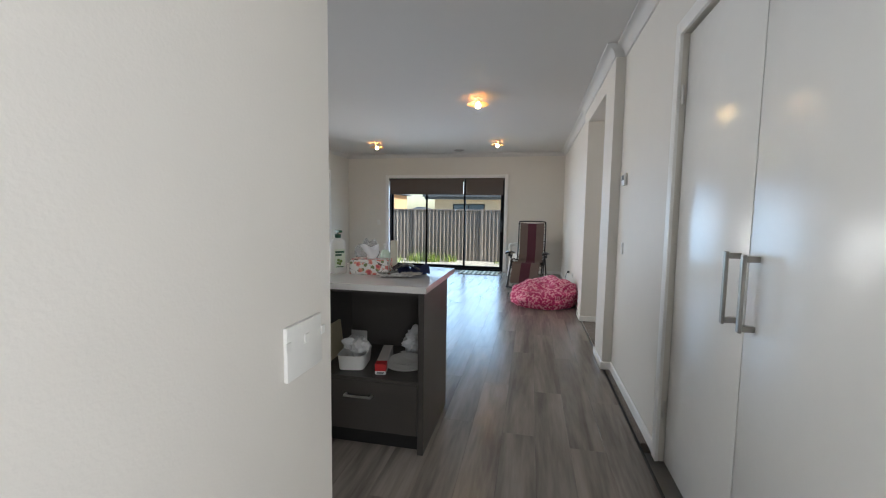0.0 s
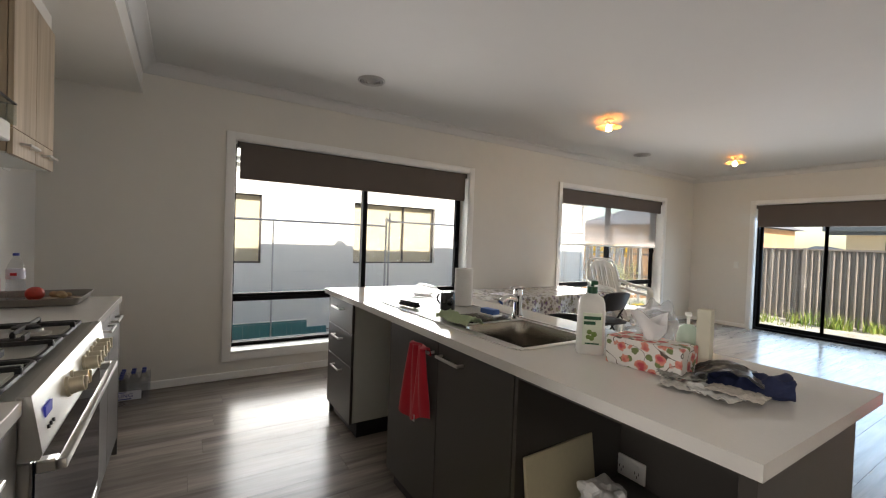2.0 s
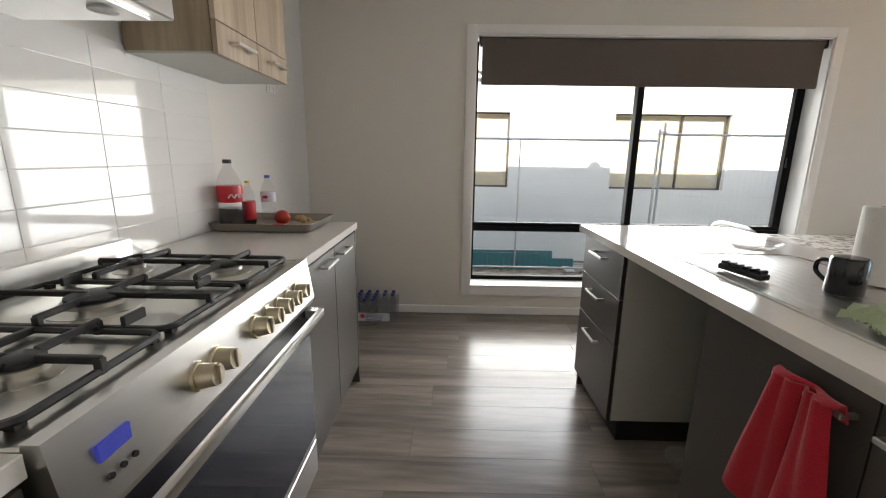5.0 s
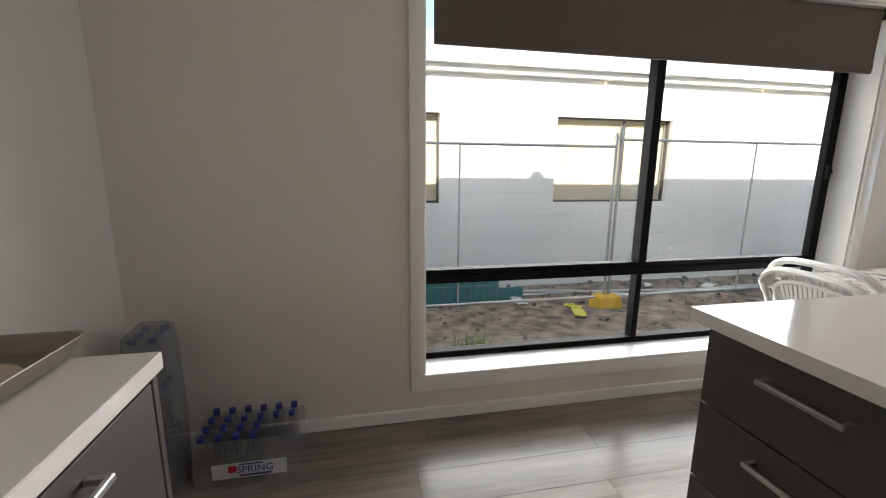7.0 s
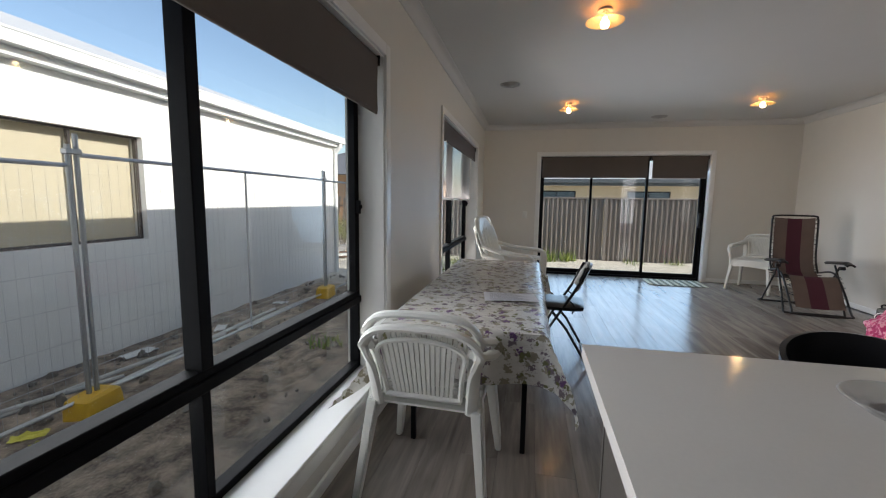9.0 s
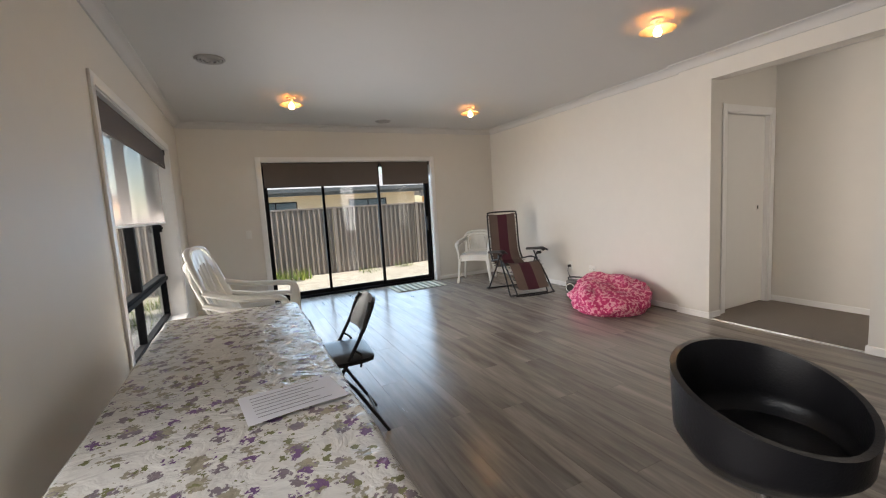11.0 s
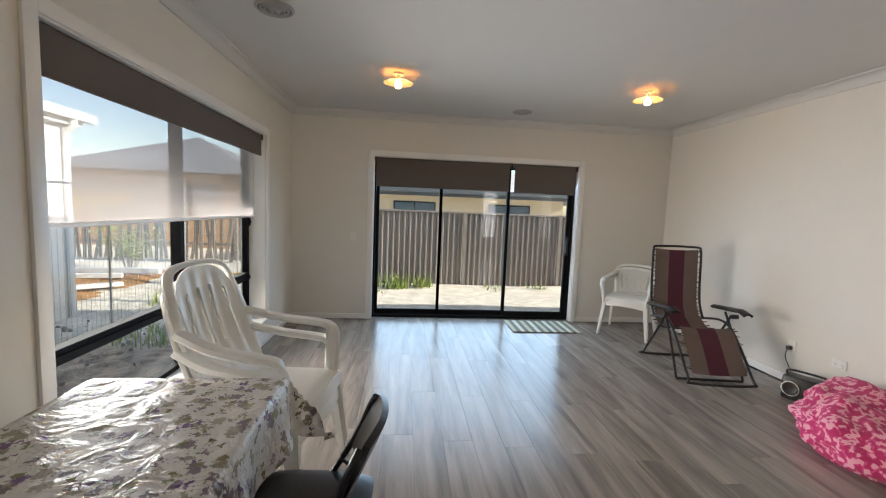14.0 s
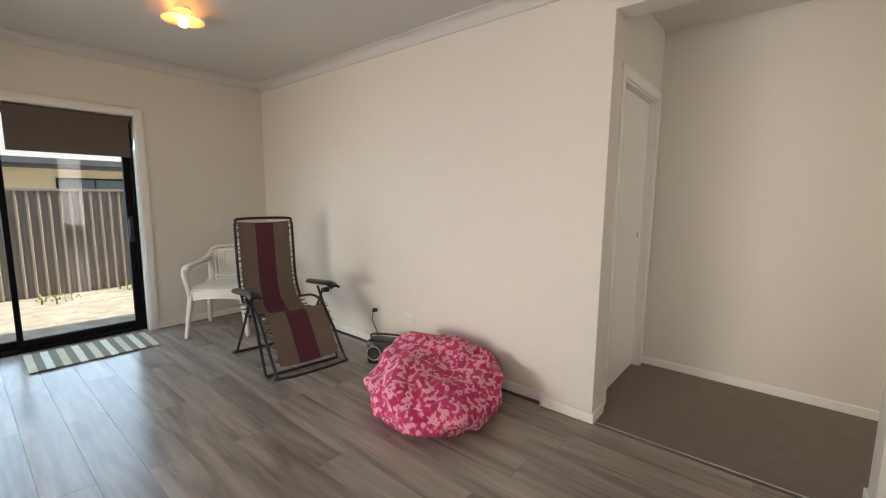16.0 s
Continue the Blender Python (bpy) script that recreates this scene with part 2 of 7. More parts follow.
def lathe(bm, rows, centre=(0, 0, 0), n=24):
    """A turned body from rows of radius and height."""
    cx, cy, cz = centre
    rings = [[bm.verts.new((cx + r * math.cos(2 * math.pi * j / n), cy + r * math.sin(2 * math.pi * j / n), cz + z)) for j in range(n)] for r, z in rows]
    for a, b in zip(rings, rings[1:]):
        for j in range(n):
            bm.faces.new((a[j], a[(j + 1) % n], b[(j + 1) % n], b[j]))
    bm.faces.new(rings[0][::-1]), bm.faces.new(rings[-1])
    return bm


def grid(bm, nu, nv, fn):
    """A sheet of nu x nv cells, fn(u, v) giving its places."""
    vs = [[bm.verts.new(fn(i / nu, j / nv)) for j in range(nv + 1)] for i in range(nu + 1)]
    for i in range(nu):
        for j in range(nv):
            bm.faces.new((vs[i][j], vs[i + 1][j], vs[i + 1][j + 1], vs[i][j + 1]))
    return bm


def mesh_of(name, bm, material, smooth=35):
    bmesh.ops.recalc_face_normals(bm, faces=bm.faces)
    me = bpy.data.meshes.new(name)
    bm.to_mesh(me), bm.free()
    for m in material if isinstance(material, (list, tuple)) else (material,):
        me.materials.append(m)
    if smooth:
        me.polygons.foreach_set("use_smooth", [True] * len(me.polygons))
        me.set_sharp_from_angle(angle=radians(smooth))
    return me


def part(name, bm, material, parent=None, label="", smooth=35):
    ob = new(name, mesh_of(name, bm, material, smooth))
    if parent:
        ob.parent = parent
    if label:
        tagged(ob, label)
    return ob


def thing(name, label, category, m=None, group="", kind=""):
    ob = new(name)
    ob.empty_display_size = 0.1
    if m is not None:
        ob.matrix_basis = m
    return tagged(ob, label, category, group, kind)


def setting(name, bm, material, label, smooth=35):
    return tagged(part(name, bm, material, None, "", smooth), label, "", "", "structure")


def twin(ob, parent, m, name=None):
    """Another piece on the same mesh."""
    o = new(name or ob.name.split(".")[0], ob.data)
    o.parent, o.matrix_basis = parent, m
    return o


def thicken(bm, t):
    """Give an open sheet thickness, along its own normals."""
    bm.normal_update()
    faces, verts = list(bm.faces), list(bm.verts)
    rim = [e for e in bm.edges if len(e.link_faces) == 1]
    pairs = [(e.verts[0], e.verts[1]) for e in rim]
    low = {v: bm.verts.new(v.co - v.normal * t) for v in verts}
    for f in faces:
        bm.faces.new([low[v] for v in reversed(f.verts)])
    for a, b in pairs:
        bm.faces.new((a, b, low[b], low[a]))
    return bm


def sweep(bm, path, profile):
    """A moulding: profile rows of (away from the wall, up), along a flat path whose room lies to its left; corners mitred."""
    pts = [Vector((*p, 0)) for p in path]
    rings = []
    for i, p in enumerate(pts):
        ds = [(pts[j + 1] - pts[j]).normalized() for j in (i - 1, i) if 0 <= j < len(pts) - 1]
        ns = [Vector((-d.y, d.x, 0)) for d in ds]
        nn = (ns[0] + ns[-1]).normalized()
        nn = nn / max(nn.dot(ns[0]), 0.2)
        rings.append([bm.verts.new((p.x + nn.x * o, p.y + nn.y * o, z)) for o, z in profile])
    for a, b in zip(rings, rings[1:]):
        for j in range(len(profile)):
            k = (j + 1) % len(profile)
            bm.faces.new((a[j], b[j], b[k], a[k]))
    bm.faces.new(rings[0]), bm.faces.new(rings[-1][::-1])
    return bm


# ---- plan ----
H = 2.64
WX, BY, RX, KY = -4.02, 9.31, 0.95, 0.26
W1 = (1.535, 4.095, 0.25, 2.14)
W2 = (5.716, 8.33, 0.25, 2.14)
SL = (-3.018, -0.305, 2.11)

setting("wall_west", boxes(
    (WX - 0.25, WX, 0.01, W1[0], -0.3, H), (WX - 0.25, WX, W1[1], W2[0], -0.3, H), (WX - 0.25, WX, W2[1], BY + 0.25, -0.3, H),
    (WX - 0.25, WX, W1[0], W1[1], -0.3, W1[2]), (WX - 0.25, WX, W1[0], W1[1], W1[3], H),
    (WX - 0.25, WX, W2[0], W2[1], -0.3, W2[2]), (WX - 0.25, WX, W2[0], W2[1], W2[3], H)), PAINT, "cream painted plaster wall with two wide window openings", 0)
setting("wall_back", boxes(
    (WX, SL[0], BY, BY + 0.25, -0.3, H), (SL[1], 2.4, BY, BY + 0.25, -0.3, H), (SL[0], SL[1], BY, BY + 0.25, SL[2], H), (SL[0], SL[1], BY, BY + 0.25, -0.3, -0.01)),
    PAINT, "cream painted plaster wall round the sliding door", 0)
setting("wall_east", boxes((RX, RX + 0.12, 5.60, BY, 0, H), (0.90, 1.07, 5.27, 5.60, 0, H), (0.90, 1.07, 4.06, 5.27, 2.40, H)), PAINT, "cream painted plaster wall beside the hall opening", 0)
setting("wall_nib", boxes((0.895, 1.07, 3.66, 4.06, 0, H)), PAINT, "cream plaster nib beside the hall opening", 0)
setting("wall_corridor_east", boxes((0.97, 1.12, 2.345, 3.66, 0, H), (0.97, 1.12, 0.905, 2.345, 2.19, H), (0.97, 1.12, -2.6, 0.905, 0, H)), PAINT, "cream painted corridor wall round the cupboard doors", 0)
setting("wall_kitchen", boxes((WX, -0.27, KY - 0.25, KY, 0, H)), PAINT, "cream painted wall behind the stove run", 0)
setting("wall_corridor_west", boxes((-0.27, -0.17, -2.6, 0.906, 0, H)), PAINT, "cream painted corridor wall end beside the kitchen", 0)
setting("wall_corridor_end", boxes((-0.27, 1.12, -2.75, -2.6, 0, H)), PAINT, "cream painted wall closing the corridor", 0)
setting("wall_hall_east", boxes((2.12, 2.24, 2.6, 5.30, 0, H)), PAINT, "cream painted wall of the carpeted hall", 0)
setting("wall_hall_south", boxes((1.07, 2.12, 2.5, 2.6, 0, H)), PAINT, "cream painted wall closing the hall", 0)
setting("wall_hall_north", boxes((1.07, 1.20, 5.30, 5.42, 0, H), (2.03, 2.5, 5.30, 5.42, 0, H), (1.20, 2.03, 5.30, 5.42, 2.12, H)), PAINT, "cream painted hall wall round the bedroom door", 0)
setting("wall_bedroom_north", boxes((1.07, 2.6, 7.4, 7.5, 0, H)), PAINT, "cream painted bedroom wall", 0)
setting("wall_bedroom_east", boxes((2.5, 2.6, 5.30, 7.4, 0, H)), PAINT, "cream painted bedroom wall", 0)
setting("bulkhead", boxes((WX, -0.27, KY, 0.87, 2.39, H)), PAINT, "cream plaster bulkhead over the wall cupboards", 0)
setting("ceiling", boxes((WX - 0.25, 2.7, -2.75, BY + 0.25, H, H + 0.08)), CEIL, "flat white plasterboard ceiling", 0)
COVE = [(0, H - 0.002), (0.085, H - 0.002), (0.083, H - 0.012), (0.062, H - 0.018), (0.036, H - 0.034), (0.018, H - 0.06), (0.012, H - 0.083), (0, H - 0.085)]
bm = bmesh.new()
sweep(bm, [(0.97, -2.6), (0.97, 3.66), (0.895, 3.66), (0.895, 4.06), (0.90, 4.06), (0.90, 5.60), (RX, 5.60), (RX, BY), (WX, BY), (WX, 0.87), (-0.27, 0.87), (-0.27, 0.906), (-0.17, 0.906), (-0.17, -2.6)], COVE)
setting("cornice", bm, CEIL, "white plaster cove cornice along the ceiling", 30)
SKIRT = [(0, 0.005), (0.012, 0.005), (0.012, 0.062), (0.008, 0.068), (0, 0.068)]
for n_, path in enumerate(([(0.97, -2.6), (0.97, 0.84)], [(0.97, 2.41), (0.97, 3.66), (0.895, 3.66), (0.895, 4.06), (1.07, 4.06), (1.07, 2.6)],
                           [(2.12, 2.6), (2.12, 5.30), (2.095, 5.30)], [(1.07, 5.30), (1.07, 5.27), (0.90, 5.27), (0.90, 5.60), (RX, 5.60), (RX, BY), (SL[1] + 0.065, BY)],
                           [(SL[0] - 0.065, BY), (WX, BY), (WX, KY), (-2.97, KY)], [(-0.27, 0.906), (-0.17, 0.906), (-0.17, -2.6)], [(2.5, 5.42), (2.5, 7.4), (1.07, 7.4)])):
    bm = bmesh.new()
    sweep(bm, path, SKIRT)
    setting(f"baseboard_{n_ + 1}", bm, TRIM, "white painted skirting board", 20)
setting("hall_carpet", boxes((0.925, 2.7, 2.5, 7.5, -0.05, 0.006)), CARPET, "short brown carpet of the hall", 0)
setting("carpet_edge", boxes((0.916, 0.925, 4.06, 5.27, -0.05, 0.009)), STEEL, "thin metal strip between planks and carpet", 0)


def architrave(name, rows, label="white painted architrave"):
    bm = bmesh.new()
    for r in rows:
        box(bm, *r, bevel=0.004, seg=2)
    return setting(name, bm, TRIM, label)


# ---- windows ----
def window(name, y0, y1, z0, z1, trans, mull):
    w = tagged(new(name), "black aluminium window with one fixed transom and a mullion", "", "", "structure")
    xo, xi = WX - 0.222, WX - 0.162
    part("window_frame", boxes((xo, xi, y0, y1, z0, z0 + 0.035), (xo, xi, y0, y1, z1 - 0.035, z1), (xo, xi, y0, y0 + 0.035, z0 + 0.035, z1 - 0.035), (xo, xi, y1 - 0.035, y1, z0 + 0.035, z1 - 0.035), bevel=0.003), FRAME, w)
    part("transom", boxes((xo - 0.01, xi + 0.022, y0 + 0.035, y1 - 0.035, trans - 0.03, trans + 0.012), (xo, xi + 0.008, y0 + 0.035, y1 - 0.035, trans + 0.012, trans + 0.04), bevel=0.003), FRAME, w)
    part("mullion", boxes((xo, xi + 0.012, mull - 0.025, mull + 0.025, trans + 0.04, z1 - 0.035), bevel=0.003), FRAME, w)
    part("mullion", boxes((xo, xi, mull - 0.018, mull + 0.018, z0 + 0.035, trans - 0.03), bevel=0.003), FRAME, w)
    part("sash_stile", boxes((xo + 0.02, xi + 0.004, y1 - 0.075, y1 - 0.036, trans + 0.04, z1 - 0.036), bevel=0.003), FRAME, w)
    part("latch", boxes((xi + 0.004, xi + 0.03, y1 - 0.07, y1 - 0.045, 1.22, 1.30), (xi + 0.015, xi + 0.04, y1 - 0.064, y1 - 0.05, 1.25, 1.275), bevel=0.004), FRAME, w, "black latch on the sash stile")
    for a, b, c, d in ((y0 + 0.03, mull, trans, z1 - 0.03), (mull, y1 - 0.03, trans, z1 - 0.03), (y0 + 0.03, mull, z0 + 0.03, trans), (mull, y1 - 0.03, z0 + 0.03, trans)):
        p = part("pane", boxes((xo + 0.028, xo + 0.032, a, b, c, d)), GLASS, w, "clear glass pane", 0)
        p.visible_shadow = False
    part("window_sill", boxes((xi, WX + 0.018, y0, y1, z0 - 0.02, z0 + 0.003), bevel=0.004), TRIM, w, "white painted window sill")
    part("reveal", boxes((xi, WX - 0.001, y0, y0 + 0.012, z0 + 0.003, z1 - 0.012), (xi, WX - 0.001, y1 - 0.012, y1, z0 + 0.003, z1 - 0.012), (xi, WX - 0.001, y0, y1, z1 - 0.012, z1)), TRIM, w)
    architrave("trim_" + name, ((WX, WX + 0.017, y0 - 0.065, y0 + 0.004, z0 - 0.085, z1 + 0.061), (WX, WX + 0.017, y1 - 0.004, y1 + 0.065, z0 - 0.085, z1 + 0.061),
                                (WX, WX + 0.017, y0 + 0.004, y1 - 0.004, z1 - 0.004, z1 + 0.061), (WX, WX + 0.017, y0 + 0.004, y1 - 0.004, z0 - 0.085, z0 - 0.02)), "white painted window architrave")
    return w


window("window_1", *W1, 0.705, 2.83)
window("window_2", *W2, 0.705, 7.03)

# ---- sliding door, blinds, hall door, cupboard doors ----
slider = tagged(new("sliding_door"), "black aluminium three-panel sliding glass door", "", "", "structure")
x0, x1, yo = SL[0], SL[1], BY + 0.11
m1, m2 = -2.13, -1.225
part("door_frame", boxes((x0, x1, yo - 0.02, yo + 0.1, 0.0, 0.035), (x0, x1, yo - 0.02, yo + 0.1, SL[2] - 0.04, SL[2]), (x0, x0 + 0.035, yo - 0.02, yo + 0.1, 0.035, SL[2] - 0.04), (x1 - 0.04, x1, yo - 0.02, yo + 0.1, 0.035, SL[2] - 0.04), bevel=0.003), FRAME, slider)
for a, b, off in ((x0 + 0.036, m1 + 0.02, 0.045), (m1 - 0.02, m2 + 0.02, 0.045), (m2 - 0.02, x1 - 0.041, 0.005)):
    st = 0.055 if off < 0.02 else 0.034
    leaf = part("sliding_panel", boxes((a, a + 0.04, yo + off, yo + off + 0.035, 0.036, SL[2] - 0.041), (b - st, b, yo + off, yo + off + 0.035, 0.036, SL[2] - 0.041),
                                       (a + 0.04, b - st, yo + off, yo + off + 0.035, 0.036, 0.1), (a + 0.04, b - st, yo + off, yo + off + 0.035, SL[2] - 0.085, SL[2] - 0.041), bevel=0.003), FRAME, slider)
    p = part("pane", boxes((a + 0.035, b - st + 0.005, yo + off + 0.016, yo + off + 0.02, 0.095, SL[2] - 0.08)), GLASS, leaf, "clear glass pane", 0)
    p.visible_shadow = False
part("door_handle", boxes((x1 - 0.092, x1 - 0.06, yo - 0.03, yo + 0.004, 0.93, 1.12), (x1 - 0.1, x1 - 0.05, yo - 0.006, yo + 0.004, 0.9, 1.15), bevel=0.007, seg=2), BLACKPLASTIC, slider, "black pull handle with latch")
part("reveal", boxes((x0, x0 + 0.012, BY + 0.001, yo - 0.02, 0.0, SL[2] - 0.012), (x1 - 0.012, x1, BY + 0.001, yo - 0.02, 0.0, SL[2] - 0.012), (x0, x1, BY + 0.001, yo - 0.02, SL[2] - 0.012, SL[2])), TRIM, slider)
architrave("trim_sliding_door", ((x0 - 0.065, x0 + 0.004, BY - 0.017, BY, 0.0, SL[2] + 0.061), (x1 - 0.004, x1 + 0.065, BY - 0.017, BY, 0.0, SL[2] + 0.061), (x0 + 0.004, x1 - 0.004, BY - 0.017, BY, SL[2] - 0.004, SL[2] + 0.061)), "white painted architrave of the sliding door")

SHEER = bpy.data.materials.new("sheer_mesh_fabric")
SHEER.use_nodes = True
sn, sl_ = SHEER.node_tree.nodes, SHEER.node_tree.links
s_t, s_d, s_tr, s_m, s_m2 = sn.new("ShaderNodeBsdfTransparent"), sn.new("ShaderNodeBsdfDiffuse"), sn.new("ShaderNodeBsdfTranslucent"), sn.new("ShaderNodeMixShader"), sn.new("ShaderNodeMixShader")
s_d.inputs[0].default_value, s_tr.inputs[0].default_value = (0.62, 0.59, 0.56, 1), (0.52, 0.49, 0.47, 1)
s_n = sn.new("ShaderNodeTexNoise")
s_n.inputs["Scale"].default_value = 700
s_r = sn.new("ShaderNodeMapRange")
s_r.inputs["To Min"].default_value, s_r.inputs["To Max"].default_value = 0.36, 0.50
sl_.new(s_n.outputs[0], s_r.inputs["Value"]), sl_.new(s_r.outputs[0], s_m.inputs[0])
s_m2.inputs[0].default_value = 0.55
sl_.new(s_d.outputs[0], s_m2.inputs[1]), sl_.new(s_tr.outputs[0], s_m2.inputs[2])
sl_.new(s_t.outputs[0], s_m.inputs[1]), sl_.new(s_m2.outputs[0], s_m.inputs[2]), sl_.new(s_m.outputs[0], sn["Material Output"].inputs[0])


def roller_blind(label, a, b, depth, top, drop, axis, sheer=None):
    """A roller blind across a to b; depth: where it hangs on the other axis."""
    t = thing("roller_blind", label, "blind", group="roller blinds")
    def put(lo, hi, d0, d1, z0, z1, bevel=0.0):
        return (d0, d1, lo, hi, z0, z1) if axis == "y" else (lo, hi, d0, d1, z0, z1)
    bm = bmesh.new()
    c = (depth, a, top - 0.025), (depth, b, top - 0.025)
    c = c if axis == "y" else [(p[1], p[0], p[2]) for p in c]
    rod(bm, c[0], c[1], 0.022, 16)
    part("roller", bm, BLIND, t)
    side = 0.022 if axis == "y" else -0.022
    bm = bmesh.new()
    def sheet(u, v):
        w = a + 0.015 + (b - a - 0.03) * u
        d = depth + side * (1 - 0.25 * v * math.sin(3.1 * v)) + 0.002 * math.sin(9 * u)
        z = top - 0.025 - (top - 0.025 - drop) * v
        return (d, w, z) if axis == "y" else (w, d, z)
    part("fabric", thicken(grid(bm, 16, 10, sheet), 0.0012), BLIND, t, "brown block-out fabric, rolled down a little")
    part("bottom_rail", boxes(put(a + 0.015, b - 0.015, depth + side * 0.75 - 0.006, depth + side * 0.75 + 0.006, drop - 0.018, drop + 0.002), bevel=0.003), BLIND, t)
    part("bracket", boxes(put(a - 0.008, a, depth - 0.03, depth + 0.03, top - 0.06, top)), BLACKPLASTIC, t)
    part("bracket", boxes(put(b, b + 0.008, depth - 0.03, depth + 0.03, top - 0.06, top)), BLACKPLASTIC, t)
    if sheer:
        d = depth - 0.045
        bm = grid(bmesh.new(), 8, 4, lambda u, v: (d + 0.002 * math.sin(5 * u), a + 0.02 + (b - a - 0.04) * u, top - 0.03 - (top - 0.03 - sheer) * v))
        part("sheer_fabric", bm, SHEER, t, "pale see-through mesh fabric")
        part("bottom_rail", boxes(put(a + 0.02, b - 0.02, d - 0.006, d + 0.006, sheer - 0.02, sheer), bevel=0.003), TRIM, t)
    return t


roller_blind("brown roller blind rolled up over the kitchen window", W1[0] + 0.035, W1[1] - 0.035, WX - 0.045, W1[3] - 0.008, 1.815, "y")
roller_blind("brown roller blind with pale sheer blind over the dining window", W2[0] + 0.035, W2[1] - 0.045, WX - 0.045, W2[3] - 0.008, 1.935, "y", 1.33)
roller_blind("wide brown roller blind over the sliding door", x0 + 0.02, -1.235, BY + 0.045, SL[2] - 0.014, 1.745, "x")
roller_blind("short brown roller blind over the sliding door", -1.195, x1 - 0.03, BY + 0.045, SL[2] - 0.014, 1.735, "x")

# hall door frame with its sliding door shut
architrave("trim_hall_door", ((1.135, 1.204, 5.283, 5.30, 0.006, 2.185), (2.026, 2.095, 5.283, 5.30, 0.006, 2.185), (1.204, 2.026, 5.283, 5.30, 2.116, 2.185)), "white painted architrave of the hall door")
setting("door_jamb", boxes((1.20, 1.215, 5.30, 5.42, 0.006, 2.105), (2.015, 2.03, 5.30, 5.42, 0.006, 2.105), (1.20, 2.03, 5.30, 5.42, 2.105, 2.12)), TRIM, "white painted door jamb with a strike plate", 0)
hd_ = tagged(new("door_1"), "white flush sliding door of the hall, shut", "", "", "structure")
part("door_leaf", boxes((1.216, 2.014, 5.345, 5.38, 0.014, 2.10), bevel=0.002), DOOR, hd_)
part("flush_pull", boxes((1.868, 1.912, 5.340, 5.346, 1.065, 1.135), bevel=0.002), STEEL, hd_, "small steel flush pull")
part("pull_recess", boxes((1.878, 1.902, 5.3385, 5.3405, 1.08, 1.12), bevel=0.001), GAPDARK, hd_)

# cupboard doors of the corridor
architrave("trim_cupboard", ((0.953, 0.97, 2.335, 2.40, 0.0, 2.25), (0.953, 0.97, 0.85, 0.915, 0.0, 2.25), (0.953, 0.97, 0.915, 2.335, 2.183, 2.25)), "white painted architrave of the cupboard")
setting("cupboard_inside", boxes((1.5, 1.55, 0.8, 2.5, 0, H)), PAINT, "plain back of the cupboard", 0)
for a, b, hy, hinge in ((1.628, 2.332, 1.685, 2.325), (0.918, 1.622, 1.562, 0.925)):
    d = thing("cupboard_door", "tall white flush cupboard door with a steel D handle, shut", "door", group="corridor cupboard doors")
    part("door_leaf", boxes((0.995, 1.03, a, b, 0.012, 2.178), bevel=0.0025, seg=2), DOOR, d)
    bm = bmesh.new()
    box(bm, 0.945, 0.957, hy - 0.011, hy + 0.011, 0.92, 1.18, bevel=0.003)
    box(bm, 0.957, 0.995, hy - 0.009, hy + 0.009, 0.925, 0.945)
    box(bm, 0.957, 0.995, hy - 0.009, hy + 0.009, 1.155, 1.175)
    part("handle", bm, NICKEL, d, "satin nickel D handle")
    for hz in (0.25, 1.85):
        bm = rod(bmesh.new(), (0.977, hinge, hz), (0.977, hinge, hz + 0.09), 0.007, 10)
        part("hinge", bm, STEEL, d, "steel butt hinge")

# ---- outdoors ----
def ground_z(x, y):
    s = min(max((-4.6 - x) / 3.0, 0), 1)
    lump = 0.05 * noise.noise((x * 1.3, y * 1.3, 0)) + 0.022 * noise.noise((x * 4, y * 4, 3)) + 0.012 * noise.noise((x * 9, y * 9, 5))
    near = min(max((-4.35 - x) / 0.5, 0), 1) if y < 9.6 else 1
    return -0.22 - 0.2 * s + lump * near


GROUND = bpy.data.materials.new("sandy_soil")
GROUND.use_nodes = True
gn, gl = GROUND.node_tree.nodes, GROUND.node_tree.links
g_tex, g_sep = gn.new("ShaderNodeTexCoord"), gn.new("ShaderNodeSeparateXYZ")
g_n1, g_n2, g_n3 = gn.new("ShaderNodeTexNoise"), gn.new("ShaderNodeTexNoise"), gn.new("ShaderNodeTexNoise")
for t_, s_ in ((g_n1, 0.8), (g_n2, 6.0), (g_n3, 45.0)):
    t_.inputs["Scale"].default_value, t_.inputs["Detail"].default_value = s_, 6
    gl.new(g_tex.outputs["Object"], t_.inputs["Vector"])
gl.new(g_tex.outputs["Object"], g_sep.inputs[0])
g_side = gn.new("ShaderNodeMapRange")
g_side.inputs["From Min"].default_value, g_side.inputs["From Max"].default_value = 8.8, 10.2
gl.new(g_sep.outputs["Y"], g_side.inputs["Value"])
g_r1, g_r2, g_mix = gn.new("ShaderNodeValToRGB"), gn.new("ShaderNodeValToRGB"), gn.new("ShaderNodeMix")
g_sum = gn.new("ShaderNodeMath")
g_sum.operation = "MULTIPLY_ADD"
g_sum.inputs[1].default_value = 0.5
gl.new(g_n3.outputs[0], g_sum.inputs[0]), gl.new(g_n2.outputs[0], g_sum.inputs[2])
